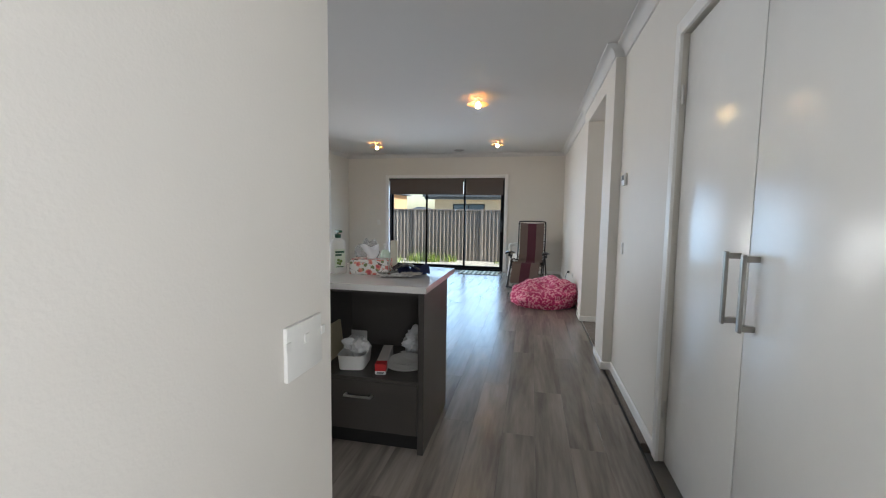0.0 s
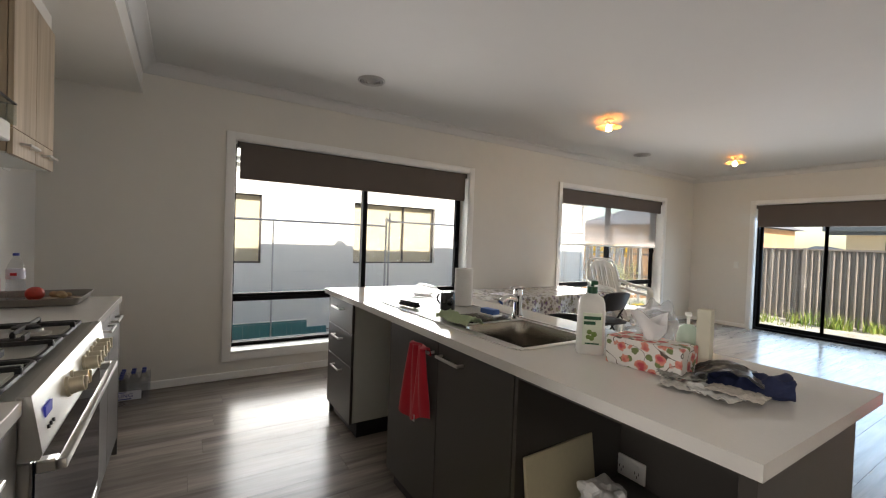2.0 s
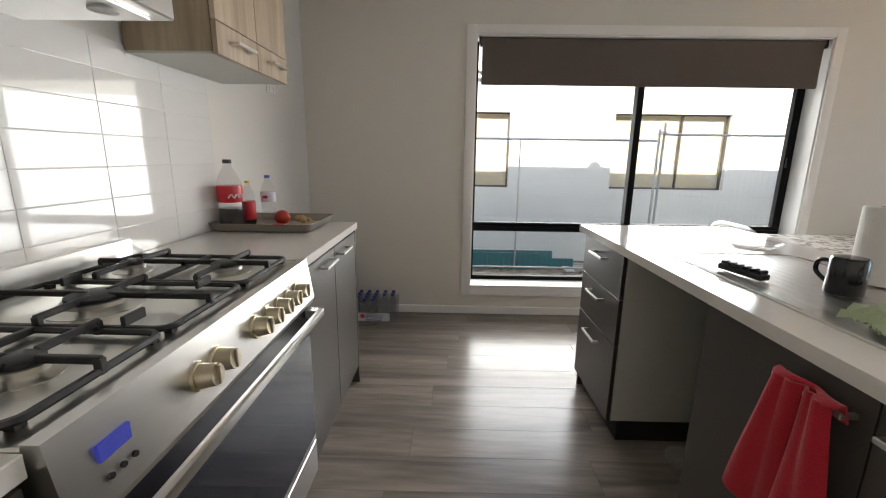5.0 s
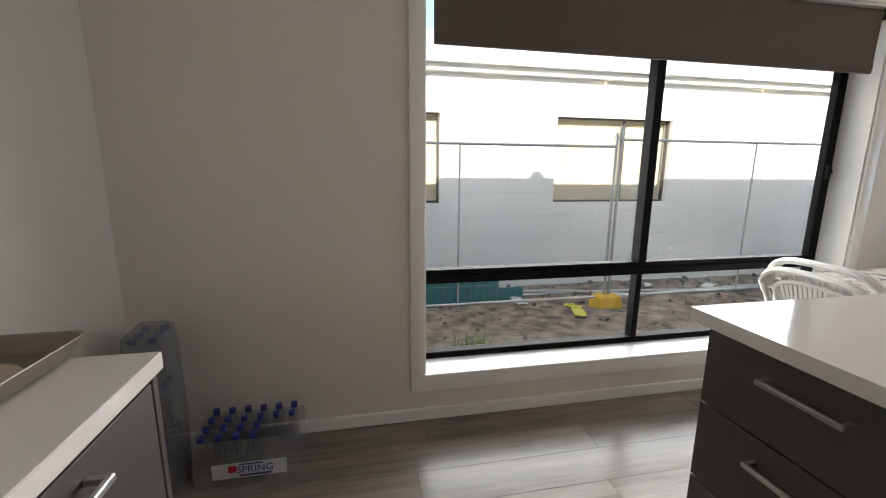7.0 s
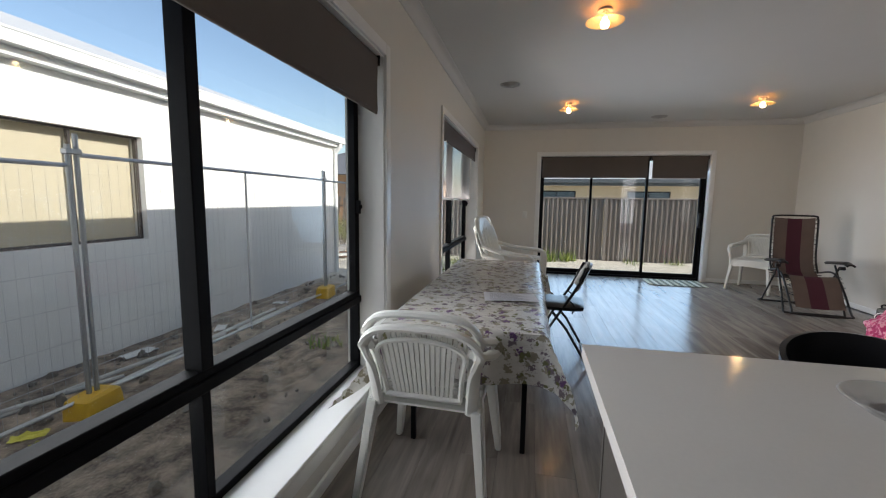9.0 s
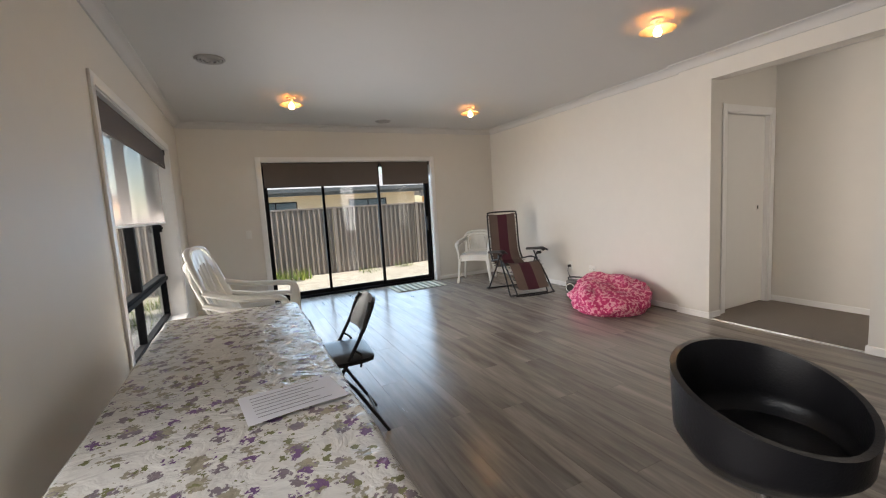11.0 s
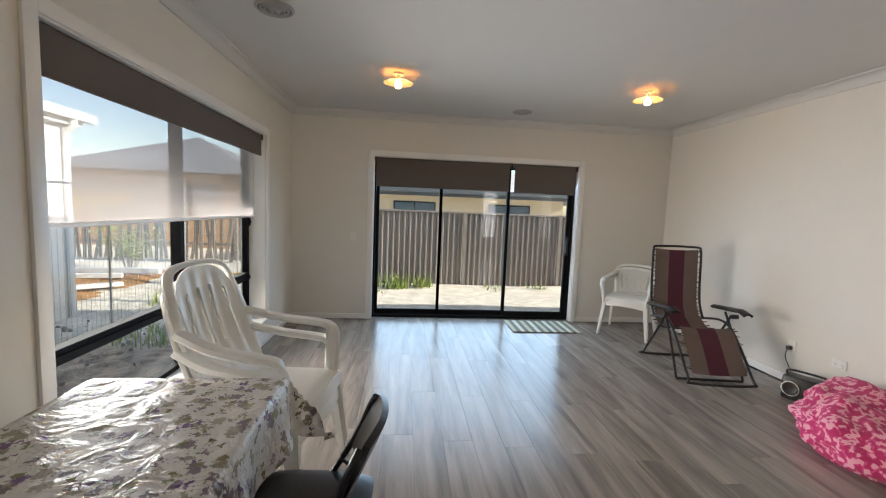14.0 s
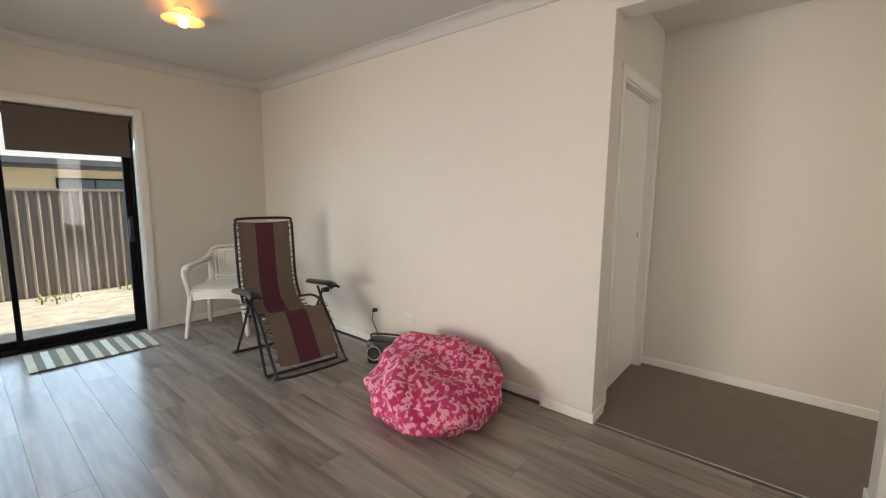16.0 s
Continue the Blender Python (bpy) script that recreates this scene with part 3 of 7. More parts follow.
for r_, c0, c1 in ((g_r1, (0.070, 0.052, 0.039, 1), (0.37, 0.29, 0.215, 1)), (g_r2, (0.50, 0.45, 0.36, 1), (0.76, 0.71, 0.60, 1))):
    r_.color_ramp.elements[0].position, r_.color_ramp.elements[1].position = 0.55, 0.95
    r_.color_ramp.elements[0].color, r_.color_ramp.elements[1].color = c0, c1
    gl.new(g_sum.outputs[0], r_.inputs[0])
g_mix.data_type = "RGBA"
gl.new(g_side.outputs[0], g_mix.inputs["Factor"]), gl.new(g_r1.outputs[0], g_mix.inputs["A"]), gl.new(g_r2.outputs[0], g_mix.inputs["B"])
gl.new(g_mix.outputs["Result"], gn["Principled BSDF"].inputs["Base Color"])
gn["Principled BSDF"].inputs["Roughness"].default_value = 0.95
g_b = gn.new("ShaderNodeBump")
g_b.inputs["Strength"].default_value, g_b.inputs["Distance"].default_value = 1.0, 0.02
gl.new(g_sum.outputs[0], g_b.inputs["Height"]), gl.new(g_b.outputs[0], gn["Principled BSDF"].inputs["Normal"])

bm = bmesh.new()
xs = [-400, -120, -40, -20, -12, -9] + [-8 + 0.12 * i for i in range(32)] + [-4, -3, -2, -1, 0, 1, 2, 3, 6, 12, 40, 120, 400]
ys = [-400, -100, -30, -10, -3] + [-1 + 0.16 * i for i in range(82)] + [12.5, 13, 14, 16, 20, 30, 60, 150, 400]
gv = [[bm.verts.new((x, y, ground_z(x, y) if not (-4.2 < x < 3 and y < 9.5) else -0.32)) for y in ys] for x in xs]
for i in range(len(xs) - 1):
    for j in range(len(ys) - 1):
        bm.faces.new((gv[i][j], gv[i + 1][j], gv[i + 1][j + 1], gv[i][j + 1]))
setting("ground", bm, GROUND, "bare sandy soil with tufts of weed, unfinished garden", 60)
setting("slab_edge", boxes((WX - 0.3, 2.5, -2.8, BY + 0.3, -0.3, -0.06)), mat("concrete_slab", (0.30, 0.29, 0.27), 0.85, vary=0.1, scale=6, bump=0.002), "concrete slab edge of the house", 0)

# own roof: eaves that shade the yard
bm = bmesh.new()
ex0, ex1, ey0, ey1, ez = WX - 0.7, 8.5, -8.0, BY + 0.69, 2.62
vs = [bm.verts.new(p) for p in ((ex0, ey0, ez), (ex1, ey0, ez), (ex1, ey1, ez), (ex0, ey1, ez), ((ex0 + ex1) / 2, ey0 + 5, 4.6), ((ex0 + ex1) / 2, ey1 - 6, 4.6))]
for f_ in ((0, 1, 4), (1, 2, 5, 4), (2, 3, 5), (3, 0, 4, 5)):
    bm.faces.new([vs[i] for i in f_])
setting("roof", bm, ROOFM, "grey hipped roof of the house", 0)
setting("eaves", boxes((ex0, WX - 0.25, ey0, ey1, 2.42, 2.44), (WX - 0.25, ex1, BY + 0.25, ey1, 2.42, 2.44), (ex0 - 0.02, ex0, ey0, ey1, 2.42, 2.63), (ex0, ex1, ey1, ey1 + 0.02, 2.42, 2.63)), WHITEMETAL, "white eaves lining and fascia", 0)
bm = bmesh.new()
rod(bm, (ex0 + 0.5, 3.05, 2.6), (ex0 + 0.5, 3.05, 2.88), 0.06, 12)
rod(bm, (ex0 + 0.5, 3.05, 2.88), (ex0 + 0.5, 3.05, 2.95), 0.12, 12, 0.08)
setting("roof_vent", bm, WHITEMETAL, "small round roof vent near the eaves")
setting("outer_wall", boxes((8.0, 8.2, -8, BY + 0.25, -0.3, 2.44), (2.4, 8.0, BY + 0.05, BY + 0.25, -0.3, 2.44), (WX - 0.25, 8.0, -8, -7.8, -0.3, 2.44), (WX - 0.25, WX, -8, 0.01, -0.3, 2.44)), RENDERWALL, "outer walls of the house beyond the rooms", 0)

# neighbour's house
NX = -7.64
NWIN = ((3.97, 5.81), (0.35, 2.314))
nh = thing("neighbour_house", "white rendered single-storey house with tan-blinded windows", "house")
rows, y_ = [], -6.0
for a, b in sorted(NWIN):
    rows += [(NX - 0.25, NX, y_, a, -0.7, 2.68), (NX - 0.25, NX, a, b, -0.7, 0.80), (NX - 0.25, NX, a, b, 1.985, 2.68)]
    y_ = b
rows += [(NX - 0.25, NX, y_, 10.75, -0.7, 2.68), (NX - 7, NX - 0.25, 10.5, 10.75, -0.7, 2.68)]
part("wall", boxes(*rows), RENDERWALL, nh, "", 0)
TAN = mat("tan_blind_fabric", (0.60, 0.53, 0.38), 0.8, vary=0.05, scale=4)
BRONZE = mat("bronze_window_frame", (0.05, 0.04, 0.035), 0.4, vary=0.1)
NGLASS = clear("neighbour_glass", (1, 1, 1), 0.01, 0.95)
for a, b in NWIN:
    mu = a + (b - a) * 0.6
    w = part("window", boxes((NX - 0.12, NX - 0.07, a, b, 0.80, 0.83), (NX - 0.12, NX - 0.07, a, b, 1.963, 1.985), (NX - 0.12, NX - 0.07, a, a + 0.022, 0.83, 1.963), (NX - 0.12, NX - 0.07, b - 0.03, b, 0.83, 1.963),
                             (NX - 0.12, NX - 0.075, mu - 0.014, mu + 0.014, 0.83, 1.963), bevel=0.003), BRONZE, nh, "dark bronze window frame")
    part("pane", boxes((NX - 0.098, NX - 0.094, a + 0.03, b - 0.03, 0.83, 1.955)), NGLASS, w, "", 0)
    part("blind", boxes((NX - 0.19, NX - 0.186, a, b, 0.80, 1.985)), TAN, w, "tan drawn blind", 0)
part("fascia", boxes((NX + 0.10, NX + 0.12, -6, 10.86, 2.48, 2.68), (NX - 0.0, NX + 0.10, -6, 10.75, 2.48, 2.495)), WHITEMETAL, nh)
bm = bmesh.new()
for a, b, c, d in ((NX + 0.12, NX + 0.22, 2.56, 2.575), (NX + 0.21, NX + 0.225, 2.56, 2.67), (NX + 0.205, NX + 0.235, 2.665, 2.685)):
    box(bm, a, b, -6, 11.0, c, d)
part("gutter", bm, WHITEMETAL, nh)
bm = bmesh.new()
tube(bm, bend([(NX + 0.17, 10.62, 2.56), (NX + 0.16, 10.62, 2.48), (NX + 0.07, 10.62, 2.36), (NX + 0.05, 10.62, 2.2), (NX + 0.05, 10.62, -0.45)], 5), 0.045, 10)
part("downpipe", bm, WHITEMETAL, nh)
bm = bmesh.new()
vs = [bm.verts.new(p) for p in ((NX + 0.15, -6, 2.68), (NX + 0.15, 10.9, 2.68), (NX - 7, 10.9, 2.68), (NX - 3.6, -6, 4.1), (NX - 3.6, 7.2, 4.1), (NX - 7, -6, 2.68))]
for f_ in ((0, 1, 4, 3), (1, 2, 4), (2, 5, 3, 4)):
    bm.faces.new([vs[i] for i in f_])
part("roof", bm, mat("pale_metal_roof", (0.55, 0.55, 0.55), 0.5, vary=0.05), nh, "", 0)

# back fence: ribbed steel sheets between posts
FENCE = mat("brown_steel_fence", (0.25, 0.215, 0.19), 0.45, vary=0.06, scale=5)
FY = 13.13
bf = thing("fence", "brown ribbed steel fence at the end of the yard", "fence")
px = [-1.25 + 2.2 * k for k in range(-2, 5)]
for x in px:
    part("post", boxes((x - 0.035, x + 0.035, FY - 0.045, FY + 0.045, -0.4, 1.44), bevel=0.004), FENCE, bf)


def fence_sheet(x):
    """Trapezoid ribs standing out towards the house."""
    bm = bmesh.new()
    prof, u = [], x + 0.04
    while u < x + 2.15:
        prof += [(u, 0.03), (u + 0.042, 0.03), (u + 0.070, -0.02), (u + 0.092, -0.02), (u + 0.120, 0.03)]
        u += 0.122
    prof = [(p, d) for p, d in prof if p < x + 2.165]
    lo = [bm.verts.new((p, FY + d, -0.24)) for p, d in prof]
    hi = [bm.verts.new((p, FY + d, 1.40)) for p, d in prof]
    for i in range(len(prof) - 1):
        bm.faces.new((lo[i], lo[i + 1], hi[i + 1], hi[i]))
    return bm


for x in px[:-1]:
    part("sheet", fence_sheet(x), FENCE, bf, "", 20)
    part("rail", boxes((x + 0.036, x + 2.164, FY - 0.04, FY + 0.04, 1.39, 1.43), bevel=0.004), FENCE, bf)
    part("rail", boxes((x + 0.036, x + 2.164, FY - 0.04, FY + 0.04, -0.28, -0.22), bevel=0.004), FENCE, bf)

# house behind the fence
bh = thing("house", "cream brick house with grey roof behind the fence", "house")
CREAM = mat("cream_brick", (0.62, 0.50, 0.33), 0.85, vary=0.1, scale=12)
CREAM2 = mat("apricot_brick", (0.50, 0.30, 0.16), 0.85, vary=0.1, scale=12)
HY, HX = 17.2, -3.75
part("wall", boxes((HX, 2.6, HY, HY + 0.2, -0.5, 1.88), (2.4, 2.6, HY + 0.2, HY + 8, -0.5, 1.88), (HX, HX + 0.2, HY + 0.2, HY + 8, -0.5, 1.88)), CREAM, bh, "", 0)
part("soffit", boxes((HX - 0.4, 3.0, HY - 0.16, HY, 1.88, 1.895)), WHITEMETAL, bh, "pale soffit lining")
part("fascia", boxes((HX - 0.4, 3.0, HY - 0.18, HY - 0.16, 1.88, 2.10), bevel=0.002), mat("grey_fascia", (0.10, 0.115, 0.125), 0.5), bh, "dark grey fascia")
part("gutter", boxes((HX - 0.45, 3.05, HY - 0.30, HY - 0.18, 1.98, 1.99), (HX - 0.45, 3.05, HY - 0.31, HY - 0.295, 1.98, 2.11), bevel=0.002), bpy.data.materials["grey_fascia"], bh, "dark grey gutter")
bm = bmesh.new()
vs = [bm.verts.new(p) for p in ((HX - 0.5, HY - 0.25, 2.11), (3.1, HY - 0.25, 2.11), (3.1, HY + 9, 2.11), (HX - 0.5, HY + 9, 2.11), (HX + 3.2, HY + 4.2, 3.5), (0.1, HY + 4.2, 3.5))]
for f_ in ((0, 1, 5, 4), (1, 2, 5), (2, 3, 4, 5), (3, 0, 4)):
    bm.faces.new([vs[i] for i in f_])
part("roof", bm, mat("pale_grey_tiles", (0.52, 0.52, 0.52), 0.7, vary=0.1), bh, "pale grey roof", 0)
BLUEGLASS = mat("blue_grey_glass", (0.10, 0.14, 0.16), 0.08)
for a, b in ((-2.96, -1.62), (0.10, 1.48)):
    w = part("window", boxes((a, b, HY - 0.02, HY + 0.02, 0.8, 0.84), (a, b, HY - 0.02, HY + 0.02, 1.66, 1.70), (a, a + 0.04, HY - 0.02, HY + 0.02, 0.84, 1.66), (b - 0.04, b, HY - 0.02, HY + 0.02, 0.84, 1.66), ((a + b) / 2 - 0.02, (a + b) / 2 + 0.02, HY - 0.02, HY + 0.02, 0.84, 1.66)), FRAME, bh, "dark framed window")
    part("pane", boxes((a + 0.03, b - 0.03, HY - 0.012, HY - 0.005, 0.83, 1.67)), BLUEGLASS, w, "reflecting glass pane", 0)
h3 = thing("house", "orange brick house with dark roof past the cream one", "house")
part("wall", boxes((3.6, 9.0, 18.6, 18.8, -0.5, 1.72)), CREAM2, h3, "", 0)
part("fascia", boxes((3.3, 9.3, 18.3, 18.35, 1.72, 1.95), bevel=0.002), bpy.data.materials["grey_fascia"], h3, "dark fascia")
bm = bmesh.new()
vs = [bm.verts.new(p) for p in ((3.2, 18.25, 1.95), (9.4, 18.25, 1.95), (9.4, 26, 1.95), (3.2, 26, 1.95), (6.3, 22, 3.4))]
for f_ in ((0, 1, 4), (1, 2, 4), (2, 3, 4), (3, 0, 4)):
    bm.faces.new([vs[i] for i in f_])
part("roof", bm, ROOFM, h3, "", 0)
h2 = thing("house", "apricot brick house with dark roof in the distance", "house")
part("wall", boxes((-16, -8.6, 21, 21.2, -0.5, 2.5), (-8.8, -8.6, 21.2, 29, -0.5, 2.5)), CREAM2, h2, "", 0)
part("window", boxes((-11.5, -9.8, 20.96, 21.02, 1.2, 2.1)), BRONZE, h2)
bm = bmesh.new()
vs = [bm.verts.new(p) for p in ((-16.5, 20.5, 2.5), (-8.1, 20.5, 2.5), (-8.1, 29, 2.5), (-16.5, 29, 2.5), (-12.3, 24.7, 4.4))]
for f_ in ((0, 1, 4), (1, 2, 4), (2, 3, 4), (3, 0, 4)):
    bm.faces.new([vs[i] for i in f_])
part("roof", bm, ROOFM, h2, "", 0)

# ---- kitchen ----
def bar_handle(parent, x0, x1, y, z, sink=-1, axis="x"):
    """A square steel bar pull; sink: which way the fixing posts run to the front."""
    bm = bmesh.new()
    box(bm, x0, x1, y - 0.005, y + 0.005, z - 0.006, z + 0.006, bevel=0.002)
    for x in (x0 + 0.006, x1 - 0.006):
        box(bm, x - 0.005, x + 0.005, min(y, y + sink * 0.03), max(y, y + sink * 0.03), z - 0.005, z + 0.005)
    return part("handle", bm, STEEL, parent, "brushed steel bar handle")


def front(parent, name, x0, x1, y0, y1, z0, z1, material):
    return part(name, boxes((x0, x1, y0, y1, z0, z1), bevel=0.0015), material, parent)


# island
YF = 2.098
u = thing("drawer_unit", "charcoal laminate unit of three drawers under the island top", "cabinet")
part("body", boxes((-2.962, -2.946, YF + 0.02, 2.69, 0.0, 0.885), (-2.946, -2.482, 2.66, 2.69, 0.10, 0.885), (-2.946, -2.482, YF + 0.02, 2.66, 0.10, 0.118)), DARK, u)
part("side_panel", boxes((-2.482, -2.464, YF + 0.02, 2.69, 0.10, 0.885)), PALE, u, "pale bare side board of the unit")
part("kick_board", boxes((-2.946, -2.466, YF + 0.05, YF + 0.066, 0, 0.10), (-2.482, -2.466, YF + 0.066, 2.69, 0, 0.10)), GAPDARK, u)
for z0, z1 in ((0.68, 0.875), (0.466, 0.676), (0.092, 0.462)):
    d = front(u, "drawer", -2.96, -2.468, YF, YF + 0.018, z0, z1, DARK)
    bar_handle(d, -2.80, -2.63, YF - 0.032, z1 - 0.055, 1)
u = thing("sink_cabinet", "charcoal laminate sink cabinet with two doors under the island top", "cabinet")
part("body", boxes((-1.895, -1.879, YF + 0.02, 2.69, 0.10, 0.885), (-0.952, -0.936, YF + 0.02, 2.69, 0.10, 0.885), (-1.879, -0.952, 2.66, 2.69, 0.10, 0.885), (-1.879, -0.952, YF + 0.02, 2.66, 0.10, 0.118)), DARK, u)
part("kick_board", boxes((-1.895, -0.936, YF + 0.05, YF + 0.066, 0, 0.10), (-1.895, -1.879, YF + 0.066, 2.69, 0, 0.10)), GAPDARK, u)
for a, b, ha, hb in ((-1.893, -1.417, -1.60, -1.44), (-1.413, -0.94, -1.385, -1.22)):
    d = front(u, "door", a, b, YF, YF + 0.018, 0.103, 0.875, DARK)
    bar_handle(d, ha, hb, YF - 0.032, 0.825, 1)
u = thing("niche_cabinet", "charcoal laminate unit with open niche above one drawer", "cabinet")
for nm, r_ in (("side_panel", (-0.934, -0.918, YF, 2.69, 0.10, 0.885)), ("back_panel", (-0.918, -0.29, 2.66, 2.69, 0.10, 0.885)), ("shelf", (-0.918, -0.29, YF, 2.66, 0.385, 0.402)), ("top_rail", (-0.918, -0.29, YF, YF + 0.018, 0.868, 0.885)), ("floor_panel", (-0.918, -0.29, YF + 0.02, 2.66, 0.10, 0.118))):
    part(nm, boxes(r_), DARK, u)
part("end_panel", boxes((-0.29, -0.258, YF - 0.002, 2.70, 0.0, 0.885), bevel=0.0015), DARK, u)
part("kick_board", boxes((-0.934, -0.29, YF + 0.05, YF + 0.066, 0, 0.10)), GAPDARK, u)
d = front(u, "drawer", -0.93, -0.294, YF - 0.001, YF + 0.018, 0.103, 0.383, DARK)
bar_handle(d, -0.70, -0.54, YF - 0.033, 0.305, 1)
isl_back = thing("room_divider", "charcoal laminate board behind the island cabinets", "divider")
part("board", boxes((-2.962, -0.262, 2.702, 2.718, 0.0, 0.885), bevel=0.001), DARK, isl_back)


def slab_with_hole(x0, x1, y0, y1, z0, z1, hx0, hx1, hy0, hy1):
    bm = bmesh.new()
    outer, inner = ((x0, y0), (x1, y0), (x1, y1), (x0, y1)), ((hx0, hy0), (hx1, hy0), (hx1, hy1), (hx0, hy1))
    v = [[bm.verts.new((x, y, z)) for x, y in ring] for z in (z0, z1) for ring in (outer, inner)]
    for k in range(4):
        j = (k + 1) % 4
        for a, b in ((0, 1), (2, 3), (0, 2), (1, 3)):
            bm.faces.new((v[a][k], v[a][j], v[b][j], v[b][k]))
    return bm


tagged(part("island_benchtop", slab_with_hole(-3.0, -0.242, 2.072, 2.872, 0.886, 0.92, -1.715, -1.045, 2.235, 2.625), STONE, None, "", 0), "white polished stone benchtop on the island", "benchtop")

SINKSTEEL = mat("satin_sink_steel", (0.33, 0.31, 0.28), 0.24, 1.0, vary=0.04, scale=12)
sink = thing("sink", "stainless steel sink with one and a half bowls and drainer", "sink")


def rounded(x0, x1, y0, y1, r, n=6):
    pts = []
    for cx, cy, a0 in ((x1 - r, y1 - r, 0), (x0 + r, y1 - r, 90), (x0 + r, y0 + r, 180), (x1 - r, y0 + r, 270)):
        pts += [(cx + r * math.cos(radians(a0 + 90 * k / n)), cy + r * math.sin(radians(a0 + 90 * k / n))) for k in range(n + 1)]
    return pts


def loop_skin(bm, rings, cap=True):
    vs = [[bm.verts.new(p) for p in r] for r in rings]
    for a, b in zip(vs, vs[1:]):
        for j in range(len(a)):
            k = (j + 1) % len(a)
            bm.faces.new((a[j], a[k], b[k], b[j]))
    if cap:
        bm.faces.new(vs[-1])
    return bm


bm = bmesh.new()
rim = rounded(-2.325, -1.02, 2.19, 2.66, 0.07)
loop_skin(bm, [[(x, y, 0.9205) for x, y in rim], [(x, y, 0.924) for x, y in rim], [(x * 0.99 - 0.0167, y * 0.975 + 0.0606, 0.926) for x, y in rim]], False)
part("rim", bm, STEEL, sink)
bm = bmesh.new()
def drain(u, v):
    x, y = -2.30 + 0.585 * u, 2.205 + 0.44 * v
    g = 0.003 * (0.5 + 0.5 * math.sin(y * 2 * math.pi / 0.034)) if 0.06 < v < 0.94 and u > 0.06 else 0.004
    return (x, y, 0.9205 + g)
grid(bm, 8, 80, drain)
part("drainer", bm, STEEL, sink, "ribbed draining board")
def bowl(x0, x1, y0, y1, deep):
    bm = bmesh.new()
    cx, cy = (x0 + x1) / 2, (y0 + y1) / 2
    r0 = rounded(x0, x1, y0, y1, 0.07)
    rings = [[(x, y, 0.923) for x, y in r0]]
    for s, z in ((0.985, 0.917), (0.96, 0.85), (0.94, 0.92 - deep + 0.03), (0.86, 0.92 - deep + 0.006), (0.5, 0.92 - deep), (0.12, 0.92 - deep - 0.002)):
        rings.append([(cx + (x - cx) * s, cy + (y - cy) * s, z) for x, y in r0])
    return part("bowl", loop_skin(bm, rings), SINKSTEEL, sink)
bowl(-1.465, -1.05, 2.24, 2.62, 0.19)
bowl(-1.71, -1.495, 2.30, 2.62, 0.13)
bm = boxes((-1.495, -1.465, 2.235, 2.625, 0.915, 0.9235), (-1.715, -1.495, 2.235, 2.30, 0.915, 0.9235), (-1.72, -1.04, 2.62, 2.65, 0.9195, 0.9235), (-1.72, -1.04, 2.20, 2.24, 0.9195, 0.9235), (-1.05, -1.03, 2.21, 2.64, 0.9195, 0.9235))
part("deck", bm, STEEL, sink)
tap = thing("mixer_tap", "chrome mixer tap with short spout behind the sink", "tap")
bm = bmesh.new()
lathe(bm, [(0.028, 0), (0.028, 0.012), (0.023, 0.016), (0.022, 0.10), (0.024, 0.105), (0.024, 0.14), (0.018, 0.15)], (-1.525, 2.645, 0.924))
part("body", bm, CHROME, tap)
part("spout", tube(bmesh.new(), bend([(-1.525, 2.635, 1.015), (-1.515, 2.585, 1.03), (-1.508, 2.535, 1.025), (-1.506, 2.515, 1.01)], 5), 0.016, 12), CHROME, tap)
part("lever", boxes((-1.538, -1.512, 2.60, 2.668, 1.074, 1.088), bevel=0.005, seg=2), CHROME, tap)

# bench run on the wall
u = thing("base_cabinet", "charcoal laminate base cabinet beside the toaster", "cabinet")
part("body", boxes((-1.19, -0.272, KY, 0.845, 0.10, 0.885)), DARK, u)
part("kick_board", boxes((-1.19, -0.272, KY, 0.80, 0, 0.10)), GAPDARK, u)
for a, b, ha, hb in ((-1.188, -0.80, -0.98, -0.82), (-0.797, -0.275, -0.70, -0.54)):
    d = front(u, "door", a, b, 0.847, 0.865, 0.103, 0.875, DARK)
    bar_handle(d, ha, hb, 0.897, 0.838, -1)
u = thing("base_cabinet", "charcoal laminate base cabinet with two doors beside the cooker", "cabinet")
part("body", boxes((-2.915, -2.14, KY, 0.845, 0.10, 0.885)), DARK, u)
part("end_panel", boxes((-2.935, -2.917, KY, 0.866, 0.0, 0.885), bevel=0.0015), DARK, u)
part("kick_board", boxes((-2.915, -2.14, KY, 0.80, 0, 0.10)), PALE, u)
for a, b, ha, hb in ((-2.525, -2.142, -2.47, -2.31), (-2.914, -2.529, -2.72, -2.56)):
    d = front(u, "door", a, b, 0.847, 0.865, 0.103, 0.875, DARK)
    bar_handle(d, ha, hb, 0.897, 0.838, -1)
for a, b in ((-1.192, -0.271), (-2.952, -2.127)):
    t_ = thing("benchtop", "white polished stone benchtop on the wall cabinets", "benchtop", group="wall benchtops")
    part("slab", boxes((a, b, KY + 0.011, 0.872, 0.886, 0.92), bevel=0.002), STONE, t_)

# cooker
KNOB = mat("champagne_knob", (0.66, 0.60, 0.46), 0.3, 0.85, vary=0.04)
ENAMEL = mat("stainless_top", (0.60, 0.59, 0.55), 0.3, 1.0, vary=0.06, scale=6)
IRON = mat("cast_iron", (0.018, 0.018, 0.018), 0.5, vary=0.2, scale=40, bump=0.0005)
OVENGLASS = mat("dark_oven_glass", (0.010, 0.012, 0.022), 0.05, vary=0.05, spec=0.35)
ck = thing("cooker", "wide stainless steel gas cooker with dark glass oven door", "cooker")
